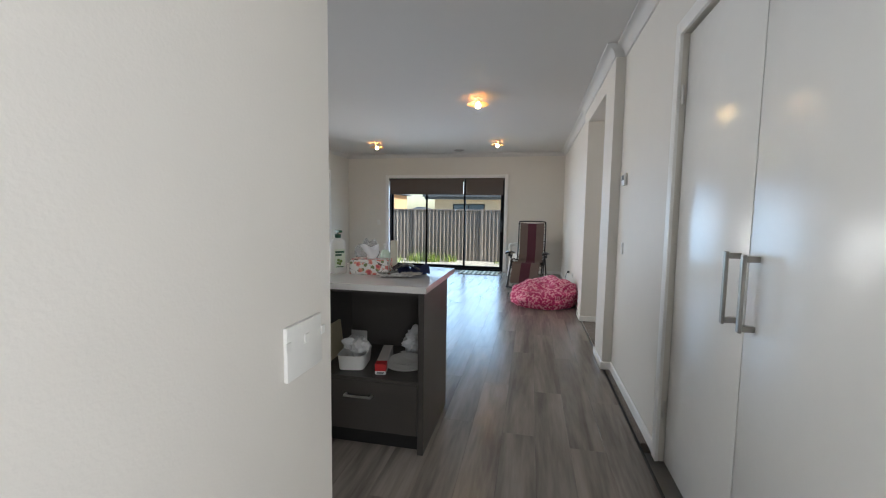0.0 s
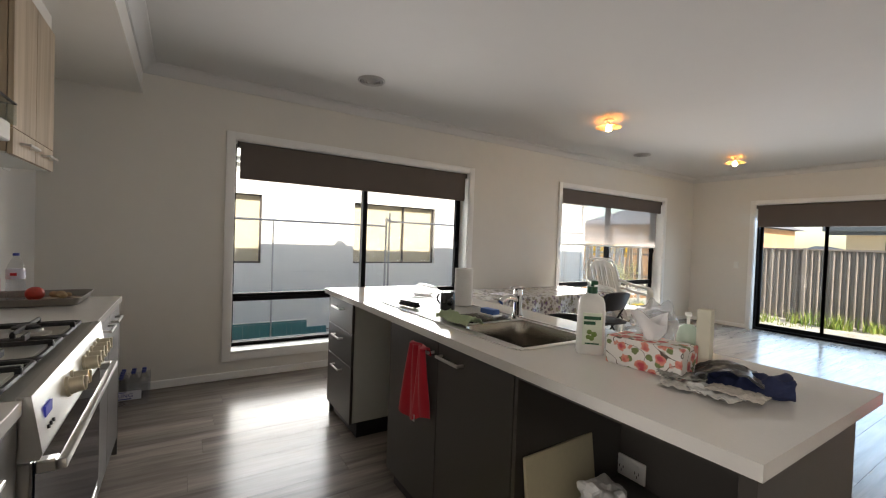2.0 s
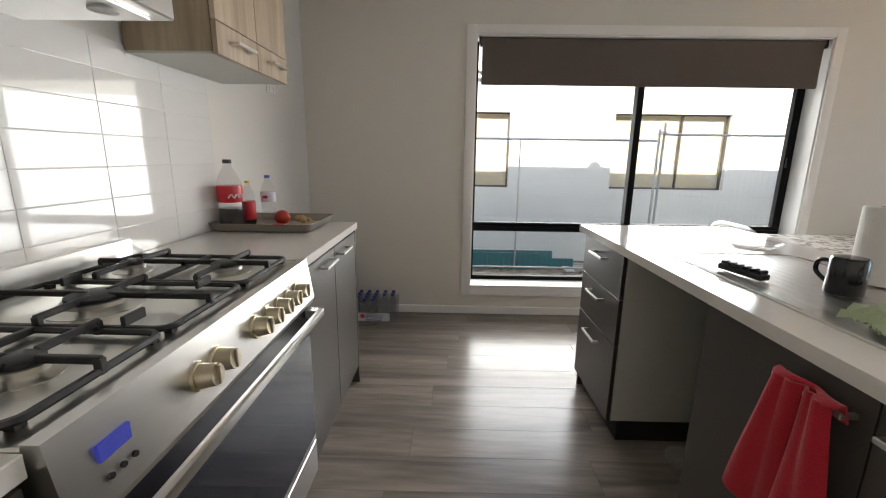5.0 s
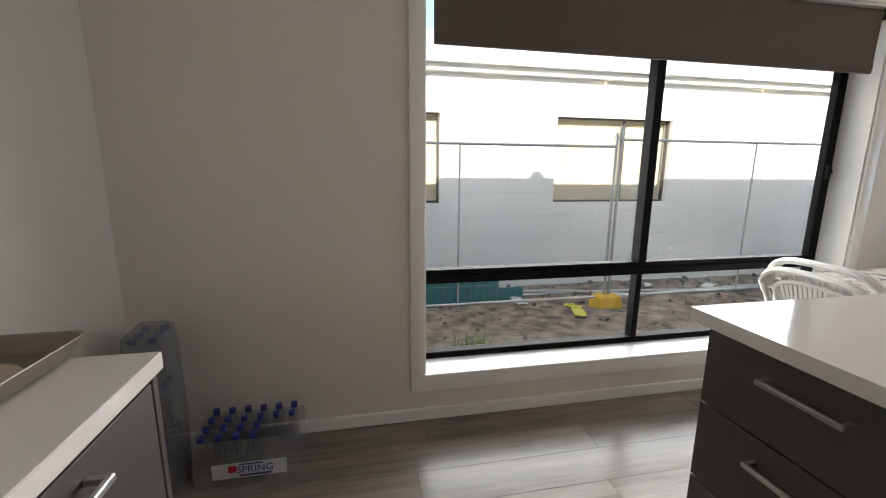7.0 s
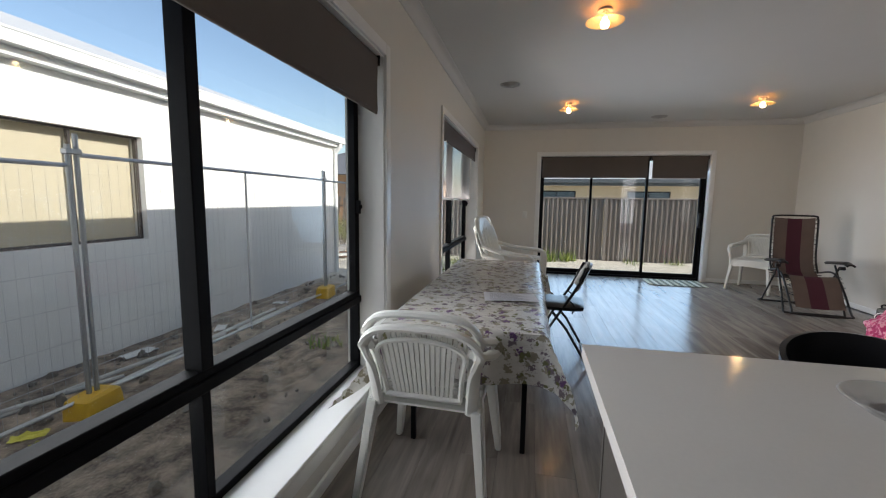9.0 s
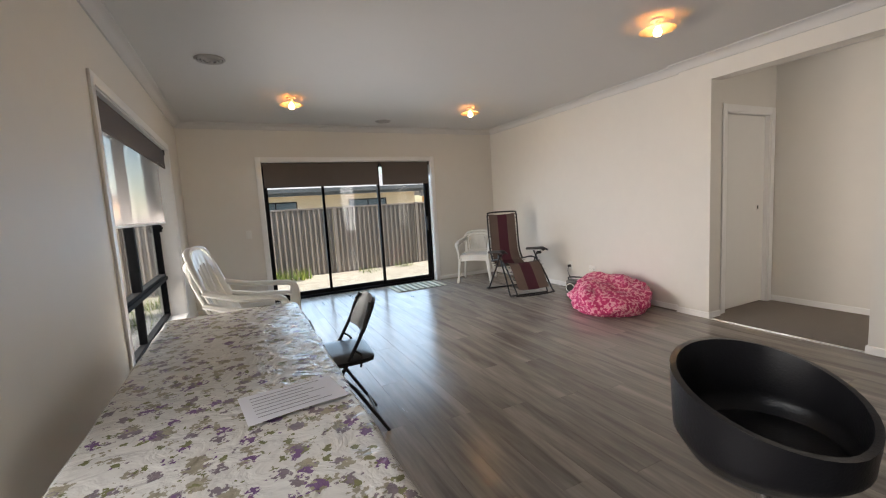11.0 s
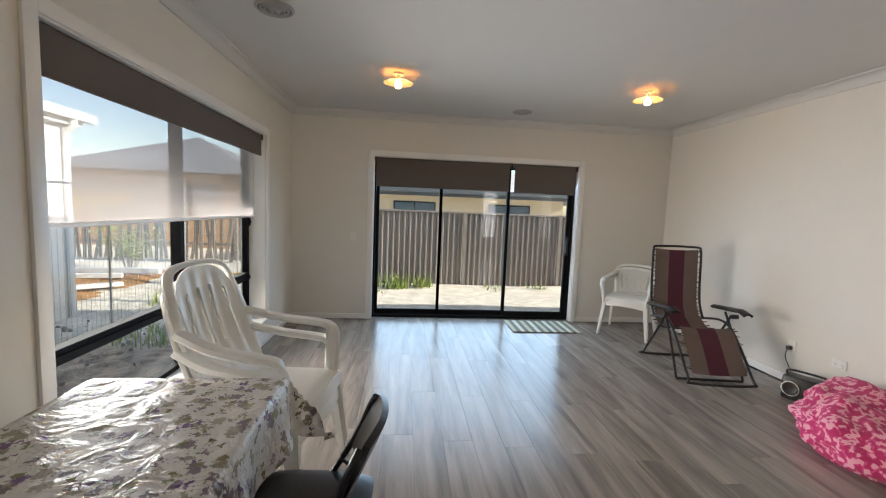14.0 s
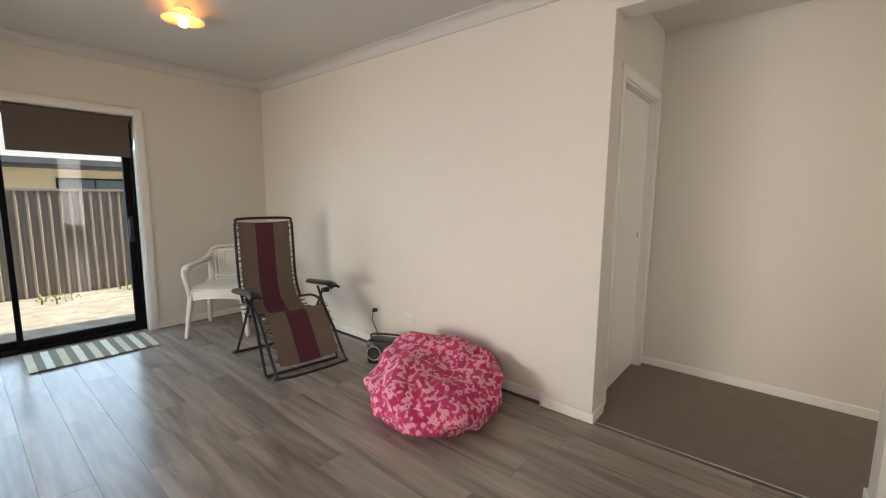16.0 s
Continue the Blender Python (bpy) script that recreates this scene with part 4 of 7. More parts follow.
part("body", boxes((-2.122, -1.198, KY + 0.02, 0.86, 0.10, 0.90)), STEEL, ck)
part("hob_top", boxes((-2.122, -1.198, KY + 0.02, 0.865, 0.90, 0.918), bevel=0.003), ENAMEL, ck, "stainless hob top with marks of use")
bm = bmesh.new()
vs = [bm.verts.new((x, y, z)) for x in (-2.122, -1.198) for y, z in ((0.86, 0.775), (0.90, 0.775), (0.905, 0.79), (0.885, 0.925), (0.86, 0.925))]
for k in range(5):
    bm.faces.new((vs[k], vs[(k + 1) % 5], vs[5 + (k + 1) % 5], vs[5 + k]))
bm.faces.new(vs[:5]), bm.faces.new(vs[5:][::-1])
part("control_panel", bm, STEEL, ck, "", 20)
part("display", boxes((-1.312, -1.256, 0.893, 0.8985, 0.852, 0.878)), glow("blue_display", (0.01, 0.015, 0.12), 0.6), ck, "small dark blue clock display")
for k in range(3):
    bm = rod(bmesh.new(), (-1.265 - 0.022 * k, 0.895, 0.825), (-1.265 - 0.022 * k, 0.904, 0.826), 0.005, 8)
    part("button", bm, BLACKPLASTIC, ck)
for x in (-1.483, -1.548, -1.716, -1.782, -1.852, -1.918, -1.986):
    kn = bmesh.new()
    rod(kn, (x, 0.893, 0.853), (x, 0.903, 0.8545), 0.029, 20)
    rod(kn, (x, 0.903, 0.8545), (x, 0.934, 0.859), 0.024, 20, 0.021)
    kp = part("knob", kn, KNOB, ck, "champagne metal knob")
    part("grip", boxes((x - 0.005, x + 0.005, 0.933, 0.94, 0.84, 0.88), bevel=0.002), KNOB, kp)
part("oven_door", boxes((-2.118, -1.202, 0.86, 0.885, 0.24, 0.77), bevel=0.003), STEEL, ck)
part("oven_window", boxes((-2.105, -1.215, 0.884, 0.889, 0.27, 0.765), bevel=0.002), OVENGLASS, ck, "dark reflecting oven glass")
bm = bmesh.new()
box(bm, -2.10, -1.22, 0.925, 0.945, 0.735, 0.76, bevel=0.005, seg=2)
box(bm, -2.10, -2.065, 0.887, 0.926, 0.732, 0.762, bevel=0.004)
box(bm, -1.255, -1.22, 0.887, 0.926, 0.732, 0.762, bevel=0.004)
part("oven_handle", bm, STEEL, ck, "thick steel oven handle bar")
part("drawer_panel", boxes((-2.118, -1.202, 0.86, 0.885, 0.105, 0.235), bevel=0.002), STEEL, ck)
part("upstand", boxes((-2.122, -1.198, KY + 0.013, KY + 0.035, 0.918, 0.985), bevel=0.002), STEEL, ck)
part("kick_board", boxes((-2.1, -1.22, KY + 0.02, 0.80, 0, 0.10)), GAPDARK, ck)
for bx, by, br in ((-1.36, 0.42, 0.045), (-1.36, 0.70, 0.036), (-1.66, 0.56, 0.062), (-1.96, 0.42, 0.036), (-1.96, 0.70, 0.045)):
    bm = lathe(bmesh.new(), [(br * 1.5, 0), (br * 1.5, 0.004), (br * 1.1, 0.008), (br, 0.012), (br, 0.022), (br * 0.9, 0.024)], (bx, by, 0.918), 20)
    b_ = part("burner", bm, ENAMEL, ck, "gas burner ring")
    part("cap", lathe(bmesh.new(), [(br * 0.88, 0), (br * 0.88, 0.008), (br * 0.7, 0.012)], (bx, by, 0.942), 20), mat("grey_burner_cap", (0.10, 0.10, 0.095), 0.45) if bx == -1.36 and by == 0.42 else IRON, b_)
for gx in (-1.36, -1.66, -1.96):
    bm = bmesh.new()
    a, b, c, d = gx - 0.143, gx + 0.143, 0.325, 0.825
    ring = rounded(a, b, c, d, 0.03, 4)
    tube(bm, [(x, y, 0.932) for x, y in ring], 0.008, 6, True, 0.8)
    cross = [(a, 0.575, b, 0.575)] if gx != -1.66 else []
    for x0_, y0_, x1_, y1_ in cross:
        box(bm, x0_, x1_, y0_ - 0.006, y1_ + 0.006, 0.926, 0.94, bevel=0.002)
    for by, y_lo, y_hi in (((0.43, c, 0.575), (0.70, 0.575, d)) if gx != -1.66 else ((0.57, c, d),)):
        for p, q in (((a, by), (gx - 0.03, by)), ((b, by), (gx + 0.03, by)), ((gx, y_lo), (gx, by - 0.03)), ((gx, y_hi), (gx, by + 0.03))):
            x_lo, x_hi, v_lo, v_hi = min(p[0], q[0]) - 0.005, max(p[0], q[0]) + 0.005, min(p[1], q[1]) - 0.005, max(p[1], q[1]) + 0.005
            box(bm, x_lo, x_hi, v_lo, v_hi, 0.943, 0.957, bevel=0.002)
            box(bm, p[0] - 0.007, p[0] + 0.007, p[1] - 0.007, p[1] + 0.007, 0.926, 0.953, bevel=0.002)
    if gx == -1.66:
        for x_ in (a + 0.05, b - 0.05):
            for y_ in (0.40, 0.74):
                box(bm, min(x_, a if x_ < gx else b) - 0.004, max(x_, a if x_ < gx else b) + 0.004, y_ - 0.005, y_ + 0.005, 0.936, 0.957, bevel=0.002)
    for x_, y_ in ((a + 0.02, c + 0.01), (a + 0.02, d - 0.01), (b - 0.02, c + 0.01), (b - 0.02, d - 0.01)):
        box(bm, x_ - 0.008, x_ + 0.008, y_ - 0.008, y_ + 0.008, 0.9185, 0.93)
    part("trivet", bm, IRON, ck, "black cast-iron pan support")
    part("well_plate", boxes((a + 0.03, b - 0.03, c + 0.03, d - 0.03, 0.9178, 0.9205), bevel=0.001), ENAMEL, ck, "pressed steel hob well")

# range hood
SMOKE = clear("hood_glass", (0.93, 0.97, 0.95), 0.02, 0.97)
hd = thing("range_hood", "stainless steel range hood with glass visor over the cooker", "range hood")
part("canopy", boxes((-1.91, -1.41, KY + 0.013, 0.664, 1.59, 1.655), bevel=0.004), STEEL, hd)
part("filter", boxes((-1.88, -1.67, KY + 0.05, 0.62, 1.584, 1.589)), STEEL, hd)
part("filter", boxes((-1.65, -1.44, KY + 0.05, 0.62, 1.584, 1.589)), STEEL, hd)
part("chimney", boxes((-1.80, -1.53, KY + 0.013, 0.53, 1.655, 2.388), bevel=0.003), STEEL, hd)
for r_ in ((-1.93, -1.39, 0.668, 0.674, 1.65, 1.72), (-1.396, -1.39, KY + 0.014, 0.668, 1.65, 1.72), (-1.93, -1.924, KY + 0.014, 0.668, 1.65, 1.72)):
    part("visor_pane", boxes(r_), SMOKE, hd, "clear glass visor with a dark edge", 0)
part("visor_edge", boxes((-1.931, -1.389, 0.667, 0.675, 1.720, 1.725), (-1.397, -1.389, KY + 0.014, 0.667, 1.720, 1.725), (-1.931, -1.923, KY + 0.014, 0.667, 1.720, 1.725)), BLACKPLASTIC, hd)
for z in (1.612, 1.638):
    for k in range(4):
        part("button", rod(bmesh.new(), (-1.60 - 0.018 * k, 0.664, z), (-1.60 - 0.018 * k, 0.669, z), 0.006, 8), BLACKPLASTIC, hd)
part("lamp", rod(bmesh.new(), (-1.52, 0.57, 1.578), (-1.52, 0.57, 1.5835), 0.03, 16), PALE, hd)
part("lamp", rod(bmesh.new(), (-1.80, 0.57, 1.578), (-1.80, 0.57, 1.5835), 0.03, 16), PALE, hd)

# wall cupboards
for a, b, n in ((-1.02, -0.272, 2), (-2.85, -2.25, 2)):
    u = thing("wall_cupboard", "light oak laminate wall cupboard under the bulkhead", "cupboard", group="wall cupboards")
    part("body", boxes((a, b, KY + 0.011, 0.565, 1.60, 2.30)), OAK, u, "", 0)
    part("underside", boxes((a + 0.002, b - 0.002, KY + 0.012, 0.563, 1.592, 1.60)), PALE, u, "white underside", 0)
    part("filler", boxes((a, b, KY + 0.011, 0.57, 2.30, 2.39)), PAINT, u, "white filler strip", 0)
    w = (b - a) / n
    for k in range(n):
        d = front(u, "door", a + w * k + 0.0015, a + w * (k + 1) - 0.0015, 0.567, 0.585, 1.70, 2.298, OAK)
        d = front(u, "lower_door", a + w * k + 0.0015, a + w * (k + 1) - 0.0015, 0.567, 0.585, 1.592, 1.697, OAK)
        bar_handle(d, a + w * (k + 0.5) - 0.07, a + w * (k + 0.5) + 0.07, 0.617, 1.645, -1)

# power points and switches
def plate(label, m, w=0.116, h=0.075, holes=2, name="power_point"):
    """A wall plate; its face looks along its own y."""
    t = thing(name, label, "switch" if name == "light_switch" else "socket", m)
    part("plate", boxes((-w / 2, w / 2, 0, 0.009, -h / 2, h / 2), bevel=0.003, seg=2), WHITEPLASTIC, t)
    for k in range(holes):
        x = (k - (holes - 1) / 2) * w * 0.5
        part("rocker", boxes((x - 0.008, x + 0.008, 0.009, 0.0125, 0.008, 0.026), bevel=0.001), WHITEPLASTIC, t)
        if name == "power_point":
            for dx, dz, rot in ((-0.008, -0.006, 1), (0.008, -0.006, -1), (0, -0.02, 0)):
                part("slot", boxes((x + dx - 0.0015, x + dx + 0.0015, 0.0085, 0.0096, dz - 0.005, dz + 0.005)), BLACKPLASTIC, t)
    return t


plate("white double power point low on the wall", pose(RX, 6.886, 0.337, 0, 0, 90))
plate("white power point with a black plug in it", pose(RX, 7.30, 0.337, 0, 0, 90), 0.075, 0.116, 1)
plate("white light switch beside the sliding door", pose(-3.26, BY, 1.07, 0, 0, 180), 0.075, 0.116, 1, "light_switch")
plate("white light switch on the wall end", pose(-0.17, 0.785, 1.032, 0, 0, -90), 0.128, 0.105, 3, "light_switch")
plate("white power point high on the wall by the cupboard", pose(-3.42, KY, 1.67, 0, 0, 0), 0.116, 0.075, 2)
plate("white power point inside the island niche", pose(-0.87, 2.66, 0.45, 0, 0, 180), 0.13, 0.08, 2)
plate("white power point on the splashback", pose(-1.0, KY + 0.01, 1.05, 0, 0, 0), 0.116, 0.075, 2)
plate("small white switch on the corridor wall", pose(0.97, 3.45, 1.05, 0, 0, 90), 0.06, 0.09, 1, "light_switch")
th = thing("thermostat", "white wall thermostat with grey screen", "thermostat", pose(0.97, 3.45, 1.575, 0, 0, 90))
part("case", boxes((-0.05, 0.05, 0, 0.024, -0.045, 0.045), bevel=0.006, seg=2), WHITEPLASTIC, th)
part("screen", boxes((-0.035, 0.035, 0.024, 0.0255, -0.005, 0.032)), mat("grey_screen", (0.10, 0.11, 0.10), 0.2), th)

# ceiling lamps and vents
BULB = glow("warm_bulb", (1.0, 0.66, 0.30), 60.0)
SHADE = bpy.data.materials.new("cream_glass_shade")
SHADE.use_nodes = True
h_n, h_l = SHADE.node_tree.nodes, SHADE.node_tree.links
h_d, h_t, h_m = h_n.new("ShaderNodeBsdfDiffuse"), h_n.new("ShaderNodeBsdfTranslucent"), h_n.new("ShaderNodeMixShader")
h_d.inputs[0].default_value, h_t.inputs[0].default_value, h_m.inputs[0].default_value = (0.80, 0.66, 0.42, 1), (0.90, 0.50, 0.24, 1), 0.7
h_l.new(h_d.outputs[0], h_m.inputs[1]), h_l.new(h_t.outputs[0], h_m.inputs[2]), h_l.new(h_m.outputs[0], h_n["Material Output"].inputs[0])
cl = thing("ceiling_lamp", "small cream saucer ceiling lamp with a lit warm bulb", "lamp", pose(-2.70, 4.91, H - 0.002), "ceiling lamps")
part("rose", lathe(bmesh.new(), [(0.05, -0.016), (0.05, -0.004), (0.045, 0.0)], (0, 0, 0), 20), WHITEPLASTIC, cl)
part("stem", rod(bmesh.new(), (0, 0, -0.016), (0, 0, -0.06), 0.018, 12), WHITEPLASTIC, cl)
bm = bmesh.new()
rings = [(0.02, -0.048), (0.06, -0.055), (0.10, -0.068), (0.13, -0.084)]
vs = [[bm.verts.new((r * math.cos(2 * math.pi * j / 28), r * math.sin(2 * math.pi * j / 28), z)) for j in range(28)] for r, z in rings]
for a, b in zip(vs, vs[1:]):
    for j in range(28):
        bm.faces.new((a[j], a[(j + 1) % 28], b[(j + 1) % 28], b[j]))
part("shade", bm, SHADE, cl, "cream glass saucer shade")
part("bulb", lathe(bmesh.new(), [(0.012, -0.125), (0.024, -0.116), (0.029, -0.10), (0.026, -0.083), (0.014, -0.066), (0.012, -0.06)], (0, 0, 0), 16), BULB, cl, "lit warm bulb")
for x, y in ((-0.37, 4.91), (-2.70, 7.75), (-0.37, 7.75)):
    copy_thing(cl, pose(x, y, H - 0.002))
VENTGREY = mat("grey_white_vent", (0.40, 0.39, 0.37), 0.5)
cv = thing("ceiling_vent", "round white ceiling air vent", "vent", pose(-3.25, 2.487, H - 0.001), "ceiling vents")
for r0, r1, z0 in ((0.098, 0.116, -0.012), (0.074, 0.090, -0.017), (0.050, 0.066, -0.022), (0.0, 0.042, -0.028)):
    bm = lathe(bmesh.new(), [(r1, 0), (r1, z0 * 0.4), ((r0 + r1) / 2, z0), (max(r0, 0.01), z0 * 0.8), (max(r0, 0.01), 0)], (0, 0, 0), 28)
    part("ring", bm, VENTGREY, cv)
part("throat", lathe(bmesh.new(), [(0.10, -0.004), (0.10, -0.001)], (0, 0, 0), 24), BLACKPLASTIC, cv)
for x, y in ((-3.44, 6.69), (-1.27, 8.82)):
    copy_thing(cv, pose(x, y, H - 0.001))

# ---- dining corner ----
FLORAL = bpy.data.materials.new("floral_vinyl")
FLORAL.use_nodes = True
f_n, f_l = FLORAL.node_tree.nodes, FLORAL.node_tree.links
f_b = f_n["Principled BSDF"]
f_tex = f_n.new("ShaderNodeTexCoord")


def spots(scale, cut0, cut1, offset):
    """Clustered small petals: cell distance broken up by noise."""
    mp, vor, nz, sub, rmp = f_n.new("ShaderNodeMapping"), f_n.new("ShaderNodeTexVoronoi"), f_n.new("ShaderNodeTexNoise"), f_n.new("ShaderNodeMath"), f_n.new("ShaderNodeMapRange")
    mp.inputs["Location"].default_value = offset
    vor.inputs["Scale"].default_value, nz.inputs["Scale"].default_value, nz.inputs["Detail"].default_value = scale, 75.0, 3
    sub.operation = "MULTIPLY_ADD"
    sub.inputs[1].default_value = 0.95
    rmp.inputs["From Min"].default_value, rmp.inputs["From Max"].default_value, rmp.inputs["To Min"].default_value, rmp.inputs["To Max"].default_value = cut0, cut1, 1, 0
    f_l.new(f_tex.outputs["Object"], mp.inputs["Vector"]), f_l.new(mp.outputs[0], vor.inputs["Vector"]), f_l.new(mp.outputs[0], nz.inputs["Vector"])
    f_l.new(nz.outputs[0], sub.inputs[0]), f_l.new(vor.outputs["Distance"], sub.inputs[2]), f_l.new(sub.outputs[0], rmp.inputs["Value"])
    return rmp.outputs[0]


base = f_n.new("ShaderNodeRGB")
base.outputs[0].default_value = (0.64, 0.62, 0.58, 1)
f_col = base.outputs[0]
for sc, c0, c1, off, colr in ((14.0, 0.78, 0.84, (3, 1, 0), (0.30, 0.27, 0.20, 1)), (16.0, 0.73, 0.79, (0, 7, 2), (0.20, 0.16, 0.18, 1)), (11.0, 0.64, 0.69, (5, 2, 9), (0.16, 0.085, 0.19, 1)), (19.0, 0.66, 0.70, (1, 8, 4), (0.17, 0.17, 0.08, 1))):
    mx = f_n.new("ShaderNodeMix")
    mx.data_type = "RGBA"
    mx.inputs["B"].default_value = colr
    f_l.new(spots(sc, c0, c1, off), mx.inputs["Factor"]), f_l.new(f_col, mx.inputs["A"])
    f_col = mx.outputs["Result"]
f_l.new(f_col, f_b.inputs["Base Color"])
f_b.inputs["Roughness"].default_value = 0.24
f_w, f_bp = f_n.new("ShaderNodeTexNoise"), f_n.new("ShaderNodeBump")
f_w.inputs["Scale"].default_value, f_w.inputs["Detail"].default_value, f_w.inputs["Distortion"].default_value = 9.0, 4, 1.2
f_bp.inputs["Strength"].default_value, f_bp.inputs["Distance"].default_value = 1.0, 0.014
f_l.new(f_tex.outputs["Object"], f_w.inputs["Vector"]), f_l.new(f_w.outputs[0], f_bp.inputs["Height"]), f_l.new(f_bp.outputs[0], f_b.inputs["Normal"])

TX0, TX1, TY0, TY1, TZ = -3.80, -3.075, 3.47, 5.62, 0.742
tb = thing("dining_table", "dark-framed folding table under the cloth", "table")
part("tabletop", boxes((TX0 + 0.01, TX1 - 0.01, TY0 + 0.01, TY1 - 0.01, TZ - 0.03, TZ - 0.002), bevel=0.004), DARK, tb)
part("apron", boxes((TX0 + 0.06, TX1 - 0.06, TY0 + 0.08, TY0 + 0.10, TZ - 0.09, TZ - 0.03), (TX0 + 0.06, TX1 - 0.06, TY1 - 0.10, TY1 - 0.08, TZ - 0.09, TZ - 0.03)), FRAME, tb)
for x in (TX0 + 0.06, TX1 - 0.075):
    for y in (3.78, 5.36):
        part("leg", boxes((x - 0.013, x + 0.013, y - 0.013, y + 0.013, 0, TZ - 0.03), bevel=0.003), FRAME, tb)
cl_ = thing("tablecloth", "white vinyl tablecloth with faded purple flowers, creased, draped over the table", "tablecloth")


def cloth(u, v):
    """u across, v along; the sheet overhangs the top and falls at its edges."""
    over = 0.24
    w, ln = TX1 - TX0, TY1 - TY0
    x, y = -over + (w + 2 * over) * u, -over + (ln + 2 * over) * v
    dx, dy = max(-x, x - w, 0), max(-y, y - ln, 0)
    px, py = min(max(x, 0), w), min(max(y, 0), ln)
    sx, sy = (-1 if x < 0 else 1), (-1 if y < 0 else 1)
    fall = max(dx, dy) + 0.55 * min(dx, dy)
    wave = 0.5 + 0.5 * math.sin(y * 15 + x * 3) if dx > dy else 0.5 + 0.5 * math.sin(x * 17)
    out = (0.012 + 0.055 * wave * fall / over)
    if dx:
        px += sx * (out + (0.10 * min(dx, dy) / over if dy else 0))
    if dy:
        py += sy * (out + (0.10 * min(dx, dy) / over if dx else 0))
    z = TZ + 0.004 - max(fall - 0.01, 0) * 0.97
    if not (dx or dy):
        z += 0.0035 * noise.noise((x * 6, y * 3, 1)) + 0.0025 * noise.noise((x * 14, y * 5, 4)) + 0.004
    X = TX0 + px
    return (max(X, WX + 0.03), TY0 + py, z)


bm = grid(bmesh.new(), 60, 110, cloth)
part("cloth", bm, FLORAL, cl_, "", 70)
pp = thing("paper_sheet", "printed sheet of paper on the tablecloth", "paper", pose(-3.25, 4.08, TZ + 0.014, 0, 0, 8))
part("sheet", grid(bmesh.new(), 8, 6, lambda u, v: (-0.15 + 0.3 * u, -0.105 + 0.21 * v, 0.002 + 0.004 * math.sin(3 * u + 2 * v))), mat("white_paper", (0.74, 0.74, 0.78), 0.7, vary=0.01), pp)
for k in range(7):
    part("print_line", boxes((-0.12, 0.10 - 0.03 * (k % 3), -0.08 + 0.024 * k, -0.076 + 0.024 * k, 0.0072, 0.0076)), mat("grey_ink", (0.25, 0.25, 0.27), 0.8) if k == 0 else bpy.data.materials["grey_ink"], pp)


# ---- plastic chairs ----
def arm_chair(label, m, high=False, group="white plastic chairs"):
    """A moulded garden chair facing its own +y; origin on the floor under the seat."""
    t = thing("plastic_chair", label, "chair", m, group)
    seat_z, W, top = (0.43, 0.248, 1.05) if high else (0.43, 0.222, 0.80)
    def seat(u, v):
        x, y = (u - 0.5) * 2 * W, -0.20 + 0.44 * v
        return (x * (0.92 + 0.08 * v), y, seat_z - 0.018 * math.sin(math.pi * u) * math.sin(math.pi * min(v * 1.1, 1)) - (0.028 * max(v - 0.86, 0) / 0.14) + 0.012 * v)
    part("seat", thicken(grid(bmesh.new(), 12, 12, seat), -0.009), WHITEPLASTIC, t)
    bm = bmesh.new()
    for s in (-1, 1):
        tube(bm, [(s * W * 0.98, -0.20, seat_z - 0.012), (s * W * 1.0, 0.22, seat_z - 0.005)], 0.016, 6)
    tube(bm, [(-W, 0.235, seat_z - 0.02), (W, 0.235, seat_z - 0.02)], 0.016, 6)
    part("seat_rim", bm, WHITEPLASTIC, t)
    lean = 0.38 if high else 0.24
    def back_y(z):
        return -0.20 - (z - seat_z) * lean
    wt = W * (0.92 if high else 1.12)
    arch = [(-W * 0.92, seat_z), (-W * 1.0, seat_z + (top - seat_z) * 0.5), (-wt * 0.98, top - 0.09), (-wt * 0.7, top - 0.015), (0, top), (wt * 0.7, top - 0.015), (wt * 0.98, top - 0.09), (W * 1.0, seat_z + (top - seat_z) * 0.5), (W * 0.92, seat_z)]
    bm = tube(bmesh.new(), bend([(x, back_y(z), z) for x, z in arch], 5), 0.024 if high else 0.027, 8, flat=0.62)
    part("back_frame", bm, WHITEPLASTIC, t)
    if high:
        def shell(u, v):
            half = W * (0.96 - 0.13 * v)
            z = seat_z - 0.01 + (top - 0.005 - seat_z - 0.11 * abs(2 * u - 1) ** 3.2) * v
            return ((2 * u - 1) * half, back_y(z) - 0.03 * math.sin(math.pi * v) * (1 - (2 * u - 1) ** 2) + 0.007 * math.cos(10 * math.pi * u) * math.sin(math.pi * v), z)
        bm = grid(bmesh.new(), 40, 24, shell)
        slots = [f for i, f in enumerate(bm.faces) if (i // 24) in (6, 7, 15, 16, 23, 24, 32, 33) and 9 <= i % 24 <= 19]
        bmesh.ops.delete(bm, geom=slots, context="FACES")
        part("back_shell", thicken(bm, 0.009), WHITEPLASTIC, t, "moulded back with four upright slots", 50)
    else:
        zb = seat_z + 0.055
        for k in range(14):
            x = (k - 6.5) * 0.0225
            zt = top - 0.055 - abs(x) * 0.15
            bm = boxes((x * 0.9 - 0.0075, x * 0.9 + 0.0075, -0.005, 0.005, 0, 1))
            for v in bm.verts:
                z = zb + (zt - zb) * v.co.z
                v.co = Vector((v.co.x * (0.9 + 0.22 * v.co.z), back_y(z) - 0.012 * math.sin(math.pi * v.co.z) + v.co.y, z))
            part("slat", bm, WHITEPLASTIC, t)
        part("back_rail", tube(bmesh.new(), [(-0.165, back_y(zb), zb), (0.165, back_y(zb), zb)], 0.014, 6), WHITEPLASTIC, t)
